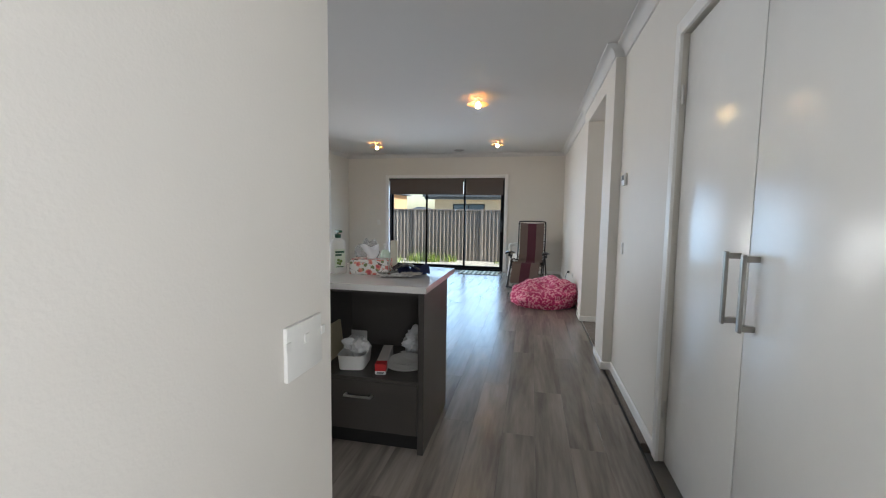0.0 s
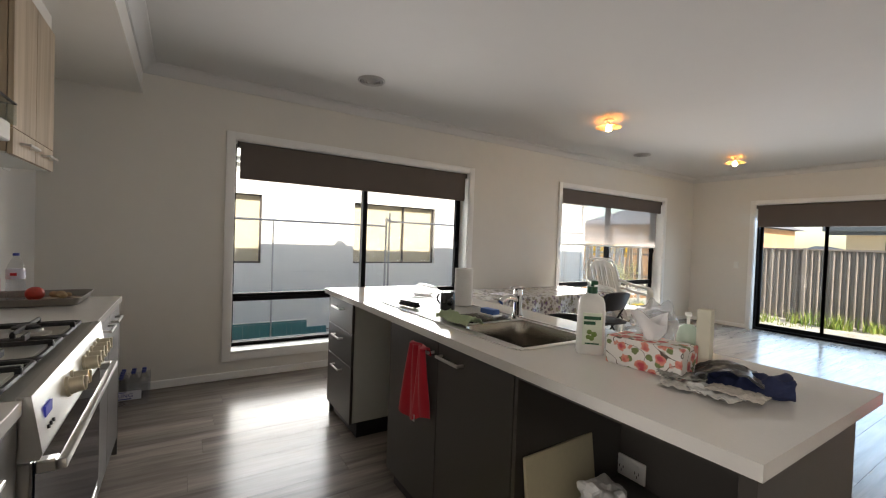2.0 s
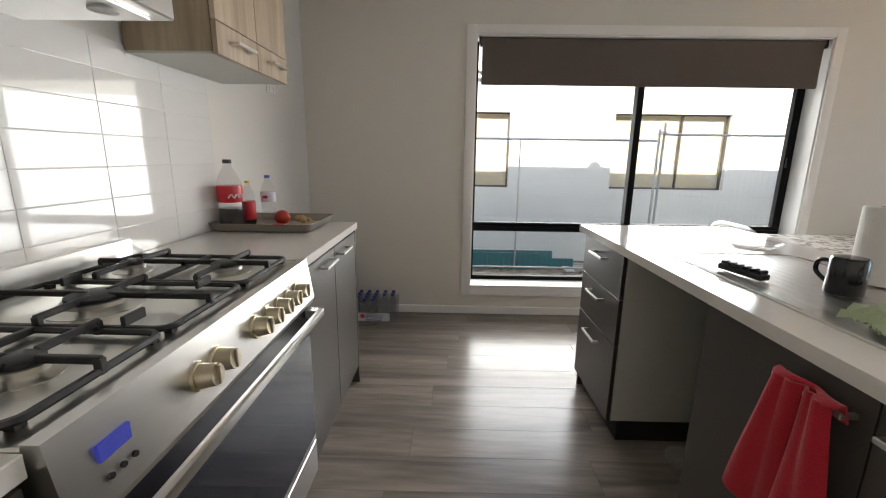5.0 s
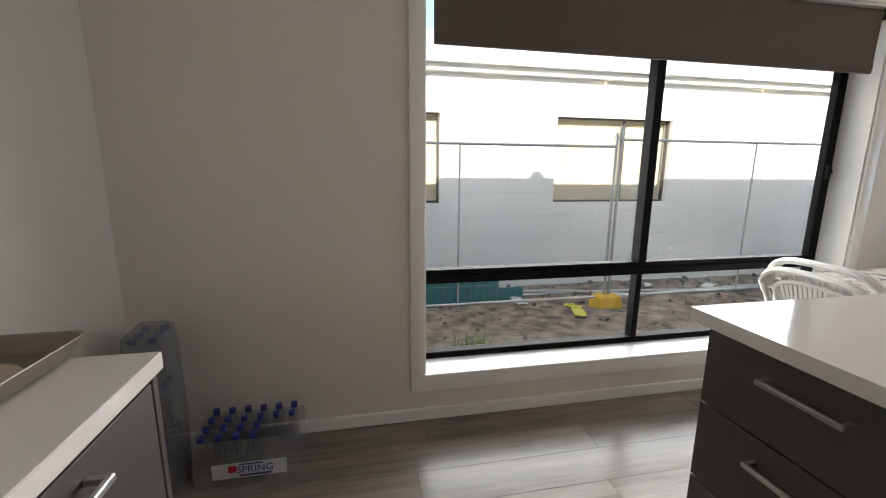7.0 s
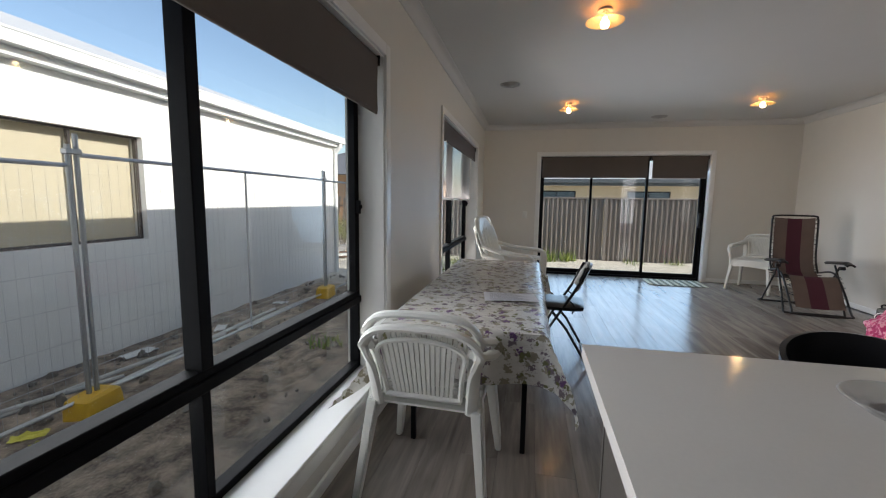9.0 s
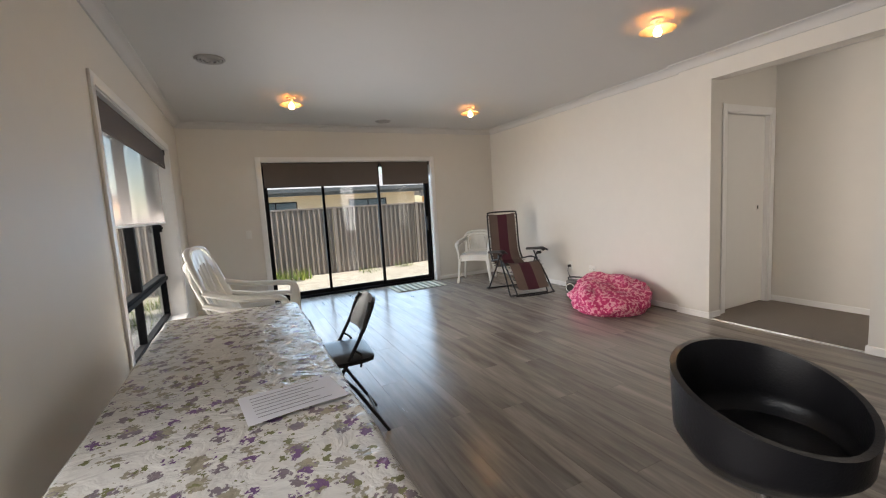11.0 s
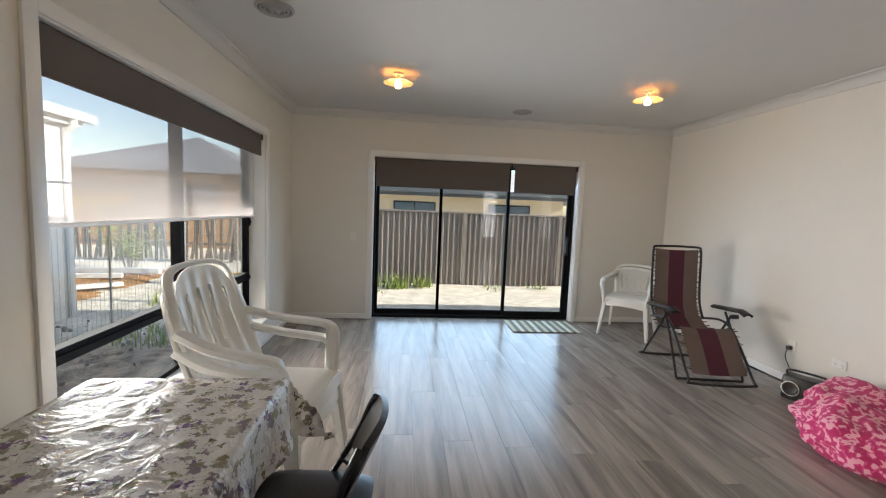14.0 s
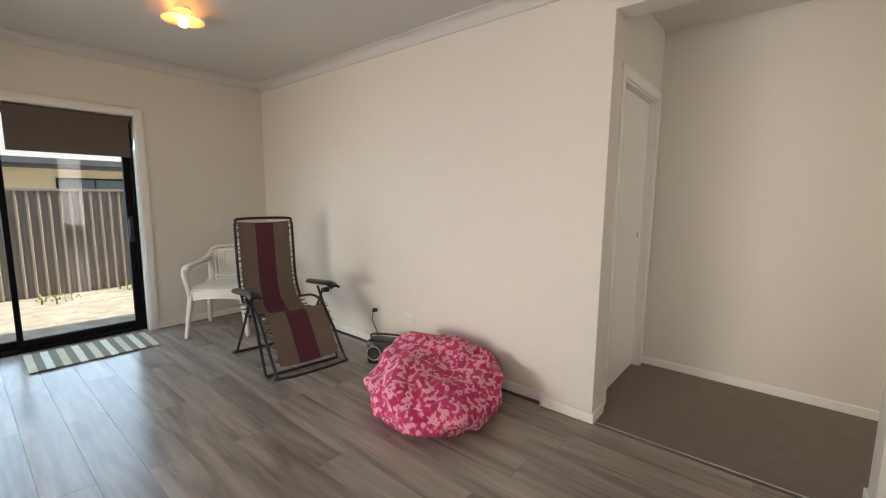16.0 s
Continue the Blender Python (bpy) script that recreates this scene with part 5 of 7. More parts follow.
        part("back_panel_edge", tube(bmesh.new(), bend([(-0.16, back_y(zb), zb), (-0.172, back_y(zb + 0.12), zb + 0.12), (-0.182, back_y(top - 0.10), top - 0.10), (-0.09, back_y(top - 0.055), top - 0.055), (0.09, back_y(top - 0.055), top - 0.055), (0.182, back_y(top - 0.10), top - 0.10), (0.172, back_y(zb + 0.12), zb + 0.12), (0.16, back_y(zb), zb)], 4), 0.011, 6), WHITEPLASTIC, t)
    if not high:
        part("front_apron", thicken(grid(bmesh.new(), 20, 4, lambda u, v: ((u - 0.5) * 2 * W * 1.0, 0.238 + 0.012 * math.sin(math.pi * u) + 0.008 * v, seat_z + 0.002 - (0.05 + 0.02 * abs(2 * u - 1) ** 2) * v)), 0.006), WHITEPLASTIC, t)
    if high:
        part("front_apron", thicken(grid(bmesh.new(), 24, 5, lambda u, v: ((u - 0.5) * 2 * W * 1.02, 0.236 + 0.022 * math.sin(math.pi * u) + 0.012 * math.sin(v * math.pi / 2) + 0.004 * math.cos(48 * math.pi * u), seat_z + 0.005 - 0.065 * v)), 0.006), WHITEPLASTIC, t, "fluted front edge of the seat")
    af = 0.80 if high else 1.0
    az = seat_z + (0.265 if high else 0.215)
    for s in (-1, 1):
        line = [(s * W * 1.02, back_y(az + 0.06), az + 0.06), (s * (W + 0.05), -0.12, az + 0.015), (s * (W + 0.06), 0.10 * af, az), (s * (W + 0.055), 0.20 * af, az - 0.012), (s * (W + 0.045), 0.235 * af, az - 0.06), (s * (W + 0.02), 0.235 * af, seat_z - 0.02)]
        part("armrest", tube(bmesh.new(), bend(line, 5), 0.040 if high else 0.032, 8, flat=0.55), WHITEPLASTIC, t)
        for y, dy in ((0.215, 0.05), (-0.19, -0.10)):
            bm = bmesh.new()
            x0 = s * (W + 0.005)
            top_z = seat_z if y > 0 else seat_z + 0.02
            for a, b in (((x0, y, top_z), (x0 + s * 0.05, y + dy, 0)),):
                vs = []
                for p, r in ((a, 0.034), (b, 0.021)):
                    vs.append([bm.verts.new((p[0] + ex * r * 0.7, p[1] + ey * r, p[2])) for ex, ey in ((-1, -1), (1, -1), (1, 1), (-1, 1))])
                for j in range(4):
                    bm.faces.new((vs[0][j], vs[0][(j + 1) % 4], vs[1][(j + 1) % 4], vs[1][j]))
                bm.faces.new(vs[0][::-1]), bm.faces.new(vs[1])
            bmesh.ops.bevel(bm, geom=list(bm.edges), offset=0.006, segments=2, affect="EDGES")
            part("leg", bm, WHITEPLASTIC, t)
    return t


c1 = arm_chair("white plastic armchair with slatted back, one of a stacked pair", pose(-3.56, 3.53, 0, 0, 0, -2))
copy_thing(c1, pose(-3.565, 3.575, 0.045, 0, 0, -2))
c2 = arm_chair("tall white plastic armchair with wide slats, in a stack", pose(-3.25, 6.07, 0, 0, 0, -102), True)
copy_thing(c2, pose(-3.245, 6.07, 0.085, 0, 0, -102))
copy_thing(c1, pose(0.22, 8.79, 0, 0, 0, 138))
copy_thing(c1, pose(0.222, 8.785, 0.04, 0, 0, 138))

# folding chair
VINYL = mat("black_vinyl", (0.012, 0.012, 0.014), 0.32, vary=0.1, scale=20, bump=0.0008, bump_scale=120)
BLACKSTEEL = mat("black_steel_tube", (0.012, 0.012, 0.013), 0.3, vary=0.1)
fc = thing("folding_chair", "black folding chair with padded vinyl seat and back, open", "chair", pose(-2.89, 5.215, 0, 0, 0, 86))
for s in (-1, 1):
    x = s * 0.2
    part("front_frame", tube(bmesh.new(), bend([(x, 0.20, 0.0), (x, 0.10, 0.26), (x, -0.10, 0.60), (x * 0.97, -0.16, 0.74), (x * 0.8, -0.185, 0.795)], 5), 0.011, 8), BLACKSTEEL, fc)
    part("back_leg", tube(bmesh.new(), [(x * 0.88, -0.24, 0.0), (x * 0.88, -0.06, 0.30), (x * 0.88, 0.05, 0.43)], 0.011, 8), BLACKSTEEL, fc)
    part("link", tube(bmesh.new(), bend([(x * 0.95, -0.06, 0.545), (x * 0.93, -0.11, 0.50), (x * 0.9, -0.10, 0.43)], 4), 0.007, 6), BLACKSTEEL, fc)
part("cross_bar", tube(bmesh.new(), [(-0.2, 0.155, 0.11), (0.2, 0.155, 0.11)], 0.009, 8), BLACKSTEEL, fc)
part("cross_bar", tube(bmesh.new(), [(-0.176, -0.19, 0.09), (0.176, -0.19, 0.09)], 0.009, 8), BLACKSTEEL, fc)
part("seat", thicken(grid(bmesh.new(), 14, 14, lambda u, v: ((u - 0.5) * 0.40 * (1 - 0.18 * (2 * v - 1) ** 4), -0.18 + 0.40 * v * (1 - 0.0 * u), 0.455 + 0.022 * (1 - (2 * u - 1) ** 6) * (1 - (2 * v - 1) ** 6))), -0.03), VINYL, fc, "padded black vinyl seat")
part("backrest", thicken(grid(bmesh.new(), 14, 8, lambda u, v: ((u - 0.5) * 0.37 * (1 - 0.12 * (2 * v - 1) ** 4), -0.115 - 0.26 * v * 0.35 - 0.03 * (1 - (2 * u - 1) ** 2) - 0.01, 0.605 + 0.205 * v * (1 - 0.06 * (2 * u - 1) ** 4))), 0.022), VINYL, fc, "padded black vinyl backrest")

# bar stool
bs = thing("bar_stool", "black bucket bar stool on a chrome pedestal at the island", "stool", pose(-1.945, 3.38, -0.0, 0, 0, 172))
def tub(u, v):
    a = 2 * math.pi * u
    r = 0.12 + 0.115 * min(v * 2, 1) + 0.02 * v
    back = 0.5 - 0.5 * math.sin(a)
    z = 0.48 + 0.03 * min(v * 2, 1) + max(v - 0.3, 0) / 0.7 * (0.13 + 0.165 * back ** 0.8)
    return (r * math.cos(a) * 1.08, r * math.sin(a) * 0.98, z)
bm = grid(bmesh.new(), 40, 14, tub)
bmesh.ops.remove_doubles(bm, verts=bm.verts, dist=0.0005)
part("shell", thicken(bm, 0.02), VINYL, bs, "black leatherette bucket shell", 60)
part("cushion", lathe(bmesh.new(), [(0.16, 0.50), (0.205, 0.525), (0.195, 0.555), (0.1, 0.565)], (0, 0, 0), 28), VINYL, bs)
part("column", rod(bmesh.new(), (0, 0, 0.02), (0, 0, 0.49), 0.025, 16), CHROME, bs)
part("base", lathe(bmesh.new(), [(0.2, 0), (0.2, 0.008), (0.12, 0.018), (0.03, 0.04)], (0, 0, 0), 32), CHROME, bs)
part("foot_ring", tube(bmesh.new(), [(0.13 * math.cos(k * math.pi / 12), 0.05 + 0.13 * math.sin(k * math.pi / 12), 0.27) for k in range(24)], 0.009, 8, True), CHROME, bs)

# ---- sitting corner ----
TAUPE = mat("taupe_sling_fabric", (0.145, 0.105, 0.088), 0.8, vary=0.12, scale=40, bump=0.0007, bump_scale=700)
MAROON = mat("maroon_sling_fabric", (0.075, 0.014, 0.028), 0.8, vary=0.12, scale=40, bump=0.0007, bump_scale=700)
GREYTUBE = mat("dark_grey_steel_tube", (0.028, 0.026, 0.026), 0.35, 0.4, vary=0.1)
rc = thing("recliner", "folding sun recliner with taupe and maroon striped sling, upright", "recliner", pose(0.235, 7.61, 0, 0, 0, 172))
# its own +y is forward
HW, HB = 0.275, 0.25
def sling(name, line, w):
    """Three lengthwise strips of cloth along a bent line of (y, z)."""
    path = bend([(0, y, z) for y, z in line], 6)
    for a, b, m_ in ((-w, -w * 0.36, TAUPE), (-w * 0.36, w * 0.36, MAROON), (w * 0.36, w, TAUPE)):
        bm = bmesh.new()
        rows_ = [[bm.verts.new((a + (b - a) * j / 3, p.y, p.z - 0.012 * (1 - ((a + (b - a) * j / 3) / w) ** 2))) for j in range(4)] for p in path]
        for r0, r1 in zip(rows_, rows_[1:]):
            for j in range(3):
                bm.faces.new((r0[j], r0[j + 1], r1[j + 1], r1[j]))
        part(name, thicken(bm, 0.003), m_, rc, "maroon middle stripe" if m_ is MAROON else "taupe side stripe")
    return path
BACK = [(-0.48, 1.14), (-0.455, 0.84), (-0.42, 0.58), (-0.35, 0.44)]
LEGS = [(-0.35, 0.44), (-0.22, 0.375), (-0.02, 0.40), (0.13, 0.455), (0.24, 0.37), (0.42, 0.12)]
sling("back_sling", BACK, HB - 0.03)
sling("seat_sling", LEGS, HW - 0.04)
bm = tube(bmesh.new(), bend([(-HB, -0.33, 0.43), (-HB, -0.43, 0.62), (-HB, -0.472, 1.06), (-HB * 0.97, -0.479, 1.13), (-HB * 0.80, -0.484, 1.165), (HB * 0.80, -0.484, 1.165), (HB * 0.97, -0.479, 1.13), (HB, -0.472, 1.06), (HB, -0.43, 0.62), (HB, -0.33, 0.43)], 6), 0.012, 8)
part("back_frame", bm, GREYTUBE, rc)
bm = tube(bmesh.new(), bend([(-HW, -0.34, 0.44), (-HW, 0.04, 0.465), (-HW, 0.42, 0.10), (-HW * 0.9, 0.46, 0.045), (HW * 0.9, 0.46, 0.045), (HW, 0.42, 0.10), (HW, 0.04, 0.465), (HW, -0.34, 0.44)], 6), 0.012, 8)
part("leg_frame", bm, GREYTUBE, rc)
for s in (-1, 1):
    x = s * (HW + 0.03)
    part("cross_leg", tube(bmesh.new(), bend([(x, -0.40, 0.015), (x, -0.12, 0.36), (x, 0.02, 0.56)], 4), 0.011, 8), GREYTUBE, rc)
    part("cross_leg", tube(bmesh.new(), bend([(x - s * 0.01, 0.28, 0.015), (x - s * 0.01, 0.10, 0.36), (x - s * 0.01, -0.06, 0.575)], 4), 0.011, 8), GREYTUBE, rc)
    bm = grid(bmesh.new(), 6, 12, lambda u, v: (s * (HW + 0.045) + (u - 0.5) * (0.05 + 0.02 * v), -0.28 + 0.50 * v, 0.565 + 0.055 * v + 0.018 * math.sin(math.pi * u) - 0.03 * max(v - 0.85, 0) / 0.15))
    part("armrest", thicken(bm, -0.022), BLACKPLASTIC, rc, "black moulded armrest")
    part("lock_knob", rod(bmesh.new(), (s * (HW + 0.02), 0.05, 0.555), (s * (HW + 0.07), 0.05, 0.555), 0.022, 12), BLACKPLASTIC, rc)
    for k in range(28):
        for line in (BACK, LEGS):
            path = bend([(0, y, z) for y, z in line], 6)
            f_ = (k % 14 + 0.3) / 14 * (len(path) - 1.01)
            if (k < 14) == (line is BACK):
                h_ = HB + 0.012 if line is BACK else HW
                i_ = int(f_)
                p = path[i_].lerp(path[i_ + 1], f_ - i_)
                q = path[min(i_ + 1, len(path) - 1)]
                part("lace", tube(bmesh.new(), [(s * (h_ - 0.042), p.y, p.z), (s * (h_ + 0.002), (p.y + q.y) / 2, (p.z + q.z) / 2), (s * (h_ - 0.042), q.y, q.z)], 0.005, 4), BLACKPLASTIC, rc, "black elastic lace")
part("foot_bar", tube(bmesh.new(), bend([(-HW - 0.03, -0.38, 0.03), (-HW - 0.025, -0.40, 0.014), (HW + 0.025, -0.40, 0.014), (HW + 0.03, -0.38, 0.03)], 3), 0.0115, 8), GREYTUBE, rc)
part("foot_bar", tube(bmesh.new(), [(-HW - 0.02, 0.28, 0.014), (HW + 0.02, 0.28, 0.014)], 0.0115, 8), GREYTUBE, rc)

# beanbag
CAMO = bpy.data.materials.new("pink_camouflage_cloth")
CAMO.use_nodes = True
c_n, c_l = CAMO.node_tree.nodes, CAMO.node_tree.links
c_tex, c_v, c_w, c_rp = c_n.new("ShaderNodeTexCoord"), c_n.new("ShaderNodeTexNoise"), c_n.new("ShaderNodeTexNoise"), c_n.new("ShaderNodeValToRGB")
c_v.inputs["Scale"].default_value, c_v.inputs["Detail"].default_value, c_v.inputs["Distortion"].default_value = 27.0, 1.5, 0.3
c_w.inputs["Scale"].default_value = 400
c_l.new(c_tex.outputs["Object"], c_v.inputs["Vector"]), c_l.new(c_v.outputs[0], c_rp.inputs[0])
c_rp.color_ramp.interpolation = "CONSTANT"
e_ = c_rp.color_ramp.elements
e_[0].color, e_[1].color, e_[1].position = (0.50, 0.022, 0.12, 1), (0.80, 0.36, 0.43, 1), 0.535
k_ = e_.new(0.47)
k_.color = (0.66, 0.07, 0.21, 1)
k_ = e_.new(0.70)
k_.color = (0.58, 0.04, 0.17, 1)
c_l.new(c_rp.outputs[0], c_n["Principled BSDF"].inputs["Base Color"])
c_n["Principled BSDF"].inputs["Roughness"].default_value = 0.85
c_n["Principled BSDF"].inputs["Sheen Weight"].default_value = 0.15
c_b = c_n.new("ShaderNodeBump")
c_b.inputs["Distance"].default_value = 0.001
c_l.new(c_tex.outputs["Object"], c_w.inputs["Vector"]), c_l.new(c_w.outputs[0], c_b.inputs["Height"]), c_l.new(c_b.outputs[0], c_n["Principled BSDF"].inputs["Normal"])
bb = thing("beanbag", "pink camouflage cloth beanbag, slumped against the wall", "beanbag", pose(0.505, 6.19, 0, 0, 0, 20))
bm = bmesh.new()
bmesh.ops.create_icosphere(bm, subdivisions=5, radius=1.0)
for v in bm.verts:
    p = v.co.copy()
    a = math.atan2(p.y, p.x)
    r = 0.505 * (1 + 0.06 * math.sin(2 * a + 0.6))
    flat = max(p.z, -0.55)
    z = (flat + 0.55) / 1.55 * 0.365 * (1 + 0.10 * math.cos(a + 0.6) * (1 - abs(p.z)))
    rr = math.sqrt(max(1 - flat * flat * 0.9, 0.05)) if p.z > -0.55 else max(math.hypot(p.x, p.y) * 1.02, 0.0)
    hr = math.hypot(p.x, p.y)
    sc = (r * (hr ** 0.85)) / max(hr, 1e-4)
    w = Vector((p.x * sc + 0.10 * max(p.z, 0), p.y * sc * 0.95 + 0.07 * max(p.z, 0), z))
    # a dent to sit in and folds running down from the top seam
    dent = math.exp(-((w.x + 0.12) ** 2 + (w.y + 0.16) ** 2) / 0.03) * max(p.z, 0)
    w.z -= 0.10 * dent
    crease = abs(noise.noise((p.x * 2.6, p.y * 2.6, p.z * 2.6 + 5))) + 0.35 * abs(noise.noise((p.x * 5, p.y * 5, p.z * 4)))
    w += p.normalized() * (0.085 * crease - 0.035) * (1 if p.z > -0.5 else 0.2)
    w.z -= 0.035 * math.exp(-((w.x * 0.8 + w.y * 0.6 - 0.02) / 0.03) ** 2) * max(p.z, 0)
    w.z = max(w.z, 0.0)
    v.co = w
part("bag", bm, CAMO, bb, "", 180)
rg = thing("rug", "small woven rug with beige and grey stripes at the sliding door", "rug", pose(-0.81, 9.02, 0, 0, 0, -1))
STR = [mat("beige_weave", (0.50, 0.46, 0.34), 0.95, vary=0.15, scale=60, bump=0.002, bump_scale=300), mat("grey_green_weave", (0.17, 0.165, 0.12), 0.95, vary=0.15, scale=60, bump=0.002, bump_scale=300), mat("cream_weave", (0.62, 0.60, 0.50), 0.95, vary=0.15, scale=60, bump=0.002, bump_scale=300)]
n_s = 17
for k in range(n_s):
    x = -0.425 + 0.85 * k / n_s
    bm = grid(bmesh.new(), 3, 14, lambda u, v: (x + 0.85 / n_s * u, -0.255 + 0.51 * v, 0.007 + 0.0015 * math.sin(40 * v + k) + 0.0015 * math.sin(6 * v + k * 0.7)))
    part("stripe", thicken(bm, -0.006), STR[(0, 1, 2, 1)[k % 4]], rg, "", 60)

st = thing("stereo", "small black portable stereo with round speakers on the floor", "stereo", pose(0.72, 6.92, 0, 0, 0, 118))
part("case", boxes((-0.15, 0.15, -0.07, 0.07, 0.0, 0.20), bevel=0.02, seg=3), BLACKPLASTIC, st)
for x in (-0.085, 0.085):
    s_ = part("speaker", lathe(bmesh.new(), [(0.06, 0), (0.06, 0.012), (0.052, 0.018), (0.045, 0.008), (0.012, 0.004)], (0, 0, 0), 24), BLACKPLASTIC, st)
    s_.matrix_basis = pose(x, 0.07, 0.10, -90)
    r_ = part("speaker_ring", tube(bmesh.new(), [(0.058 * math.cos(k * math.pi / 12), 0.058 * math.sin(k * math.pi / 12), 0.016) for k in range(24)], 0.005, 6, True), STEEL, s_)
part("carry_handle", tube(bmesh.new(), bend([(-0.13, 0, 0.19), (-0.12, 0, 0.235), (0.12, 0, 0.235), (0.13, 0, 0.19)], 5), 0.009, 8), BLACKPLASTIC, st)
bxs = thing("black_box", "flat black electronics box on the floor by the wall", "box", pose(0.84, 6.62, 0, 0, 0, 0))
part("case", boxes((-0.09, 0.09, -0.19, 0.19, 0.0, 0.15), bevel=0.006, seg=2), BLACKPLASTIC, bxs)
pc = thing("extension_lead", "black electric lead from the socket to the floor", "cable")
part("plug", boxes((RX - 0.05, RX - 0.009, 7.285, 7.32, 0.315, 0.35), bevel=0.008, seg=2), BLACKPLASTIC, pc)
part("cord", tube(bmesh.new(), bend([(RX - 0.045, 7.30, 0.33), (RX - 0.07, 7.29, 0.25), (RX - 0.05, 7.24, 0.12), (RX - 0.10, 7.20, 0.03), (RX - 0.20, 7.14, 0.006), (0.78, 7.03, 0.006)], 6), 0.004, 6), BLACKPLASTIC, pc)
ad = thing("power_adapter", "small black power adapter on the floor", "adapter")
part("case", boxes((0.70, 0.80, 7.03, 7.09, 0, 0.04), bevel=0.008, seg=2), BLACKPLASTIC, ad)

# ---- things on the benches ----
RED = mat("red_terry_cloth", (0.52, 0.012, 0.03), 0.95, vary=0.15, scale=40, bump=0.002, bump_scale=260, sheen=0.3)
tw = thing("tea_towel", "red terry hand towel hung over a cabinet handle", "towel")
def towel(u, v):
    w = 0.5 + 0.5 * v
    x = -1.515 + (u - 0.5) * (0.12 + 0.10 * v) - 0.02 * v
    return (x, YF - 0.043 - 0.016 * math.sin(u * 9 + v * 2) * w - 0.006 * math.sin(u * 23), 0.842 - (0.325 + 0.03 * math.sin(u * 5)) * v)
part("front_fold", thicken(grid(bmesh.new(), 24, 20, towel), 0.006), RED, tw, "", 70)
part("top_fold", thicken(grid(bmesh.new(), 20, 6, lambda u, v: (-1.515 + (u - 0.5) * 0.15, YF - 0.043 + 0.025 * v - 0.016 * math.sin(u * 9) * (1 - v), 0.842 + 0.006 * math.sin(math.pi * v) - 0.10 * max(v - 0.7, 0))), 0.005), RED, tw, "", 70)
part("label_tag", boxes((-1.505, -1.49, YF - 0.065, YF - 0.063, 0.515, 0.545)), WHITEPLASTIC, tw, "white care tag")

def at(name, label, category, x, y, z, rz=0):
    return thing(name, label, category, pose(x, y, z, 0, 0, rz))

CERAMIC = mat("black_ceramic", (0.012, 0.012, 0.013), 0.15, vary=0.1)
mg = at("mug", "black ceramic mug upside down on the drainer", "mug", -1.85, 2.42, 0.926, 200)
part("body", lathe(bmesh.new(), [(0.040, 0), (0.042, 0.004), (0.041, 0.09), (0.037, 0.098), (0.02, 0.099)], (0, 0, 0), 24), CERAMIC, mg)
part("handle", tube(bmesh.new(), bend([(0.038, 0, 0.08), (0.066, 0, 0.075), (0.070, 0, 0.045), (0.040, 0, 0.02)], 5), 0.006, 8), CERAMIC, mg)
PAPERW = mat("white_paper_towel", (0.76, 0.75, 0.72), 0.95, vary=0.04, scale=30, bump=0.0012, bump_scale=200)
pt = at("paper_towel_roll", "white paper towel roll standing behind the drainer", "paper towel", -1.955, 2.60, 0.926)
part("roll", lathe(bmesh.new(), [(0.02, 0.0), (0.052, 0.0), (0.055, 0.004), (0.055, 0.215), (0.052, 0.22), (0.02, 0.22)], (0, 0, 0), 28), PAPERW, pt)
part("core", rod(bmesh.new(), (0, 0, 0.001), (0, 0, 0.221), 0.0195, 16), mat("brown_card", (0.35, 0.26, 0.17), 0.9), pt)
bk = at("scrub_brush", "black nylon scrub brush lying on the drainer", "brush", -2.02, 2.27, 0.926, 12)
part("back", boxes((-0.075, 0.075, -0.018, 0.018, 0.0, 0.02), bevel=0.006, seg=2), BLACKPLASTIC, bk)
for k in range(6):
    part("bristle_tuft", boxes((-0.062 + 0.025 * k - 0.007, -0.062 + 0.025 * k + 0.007, -0.014, 0.014, 0.02, 0.03), bevel=0.002), BLACKPLASTIC, bk)
GREENC = mat("pale_green_cloth", (0.40, 0.48, 0.30), 0.95, vary=0.12, scale=40, bump=0.002, bump_scale=200)
dc = at("dish_cloth", "crumpled pale green dish cloth over the sink edge", "cloth", -1.53, 2.275, 0.927)
def rag(u, v):
    x, y = (u - 0.5) * 0.25, (v - 0.5) * 0.10
    return (x, y + 0.012 * math.sin(u * 9), 0.006 + 0.040 * (1 - (2 * v - 1) ** 2) * (0.6 + 0.6 * abs(noise.noise((u * 7, v * 5, 2)))) + 0.018 * abs(noise.noise((u * 16, v * 9, 6))))
part("cloth", thicken(grid(bmesh.new(), 40, 16, rag), 0.004), GREENC, dc, "", 70)
wt = at("wire_tray", "small blue and white sponge tray at the sink", "tray", -1.61, 2.53, 0.925, 5)
part("tray", boxes((-0.06, 0.06, -0.035, 0.035, 0.0, 0.012), bevel=0.004), WHITEPLASTIC, wt)
part("sponge", boxes((-0.048, 0.048, -0.025, 0.025, 0.012, 0.038), bevel=0.006, seg=2), mat("blue_sponge", (0.08, 0.16, 0.42), 0.9, vary=0.15, scale=60), wt, "blue sponge")

GREEN = mat("green_label", (0.15, 0.24, 0.05), 0.4, vary=0.1, scale=30)
DKGREEN = mat("dark_green_plastic", (0.010, 0.085, 0.035), 0.3)
sb = at("dish_soap_bottle", "white dish soap bottle with green pump and label", "bottle", -0.905, 2.43, 0.92, 228)
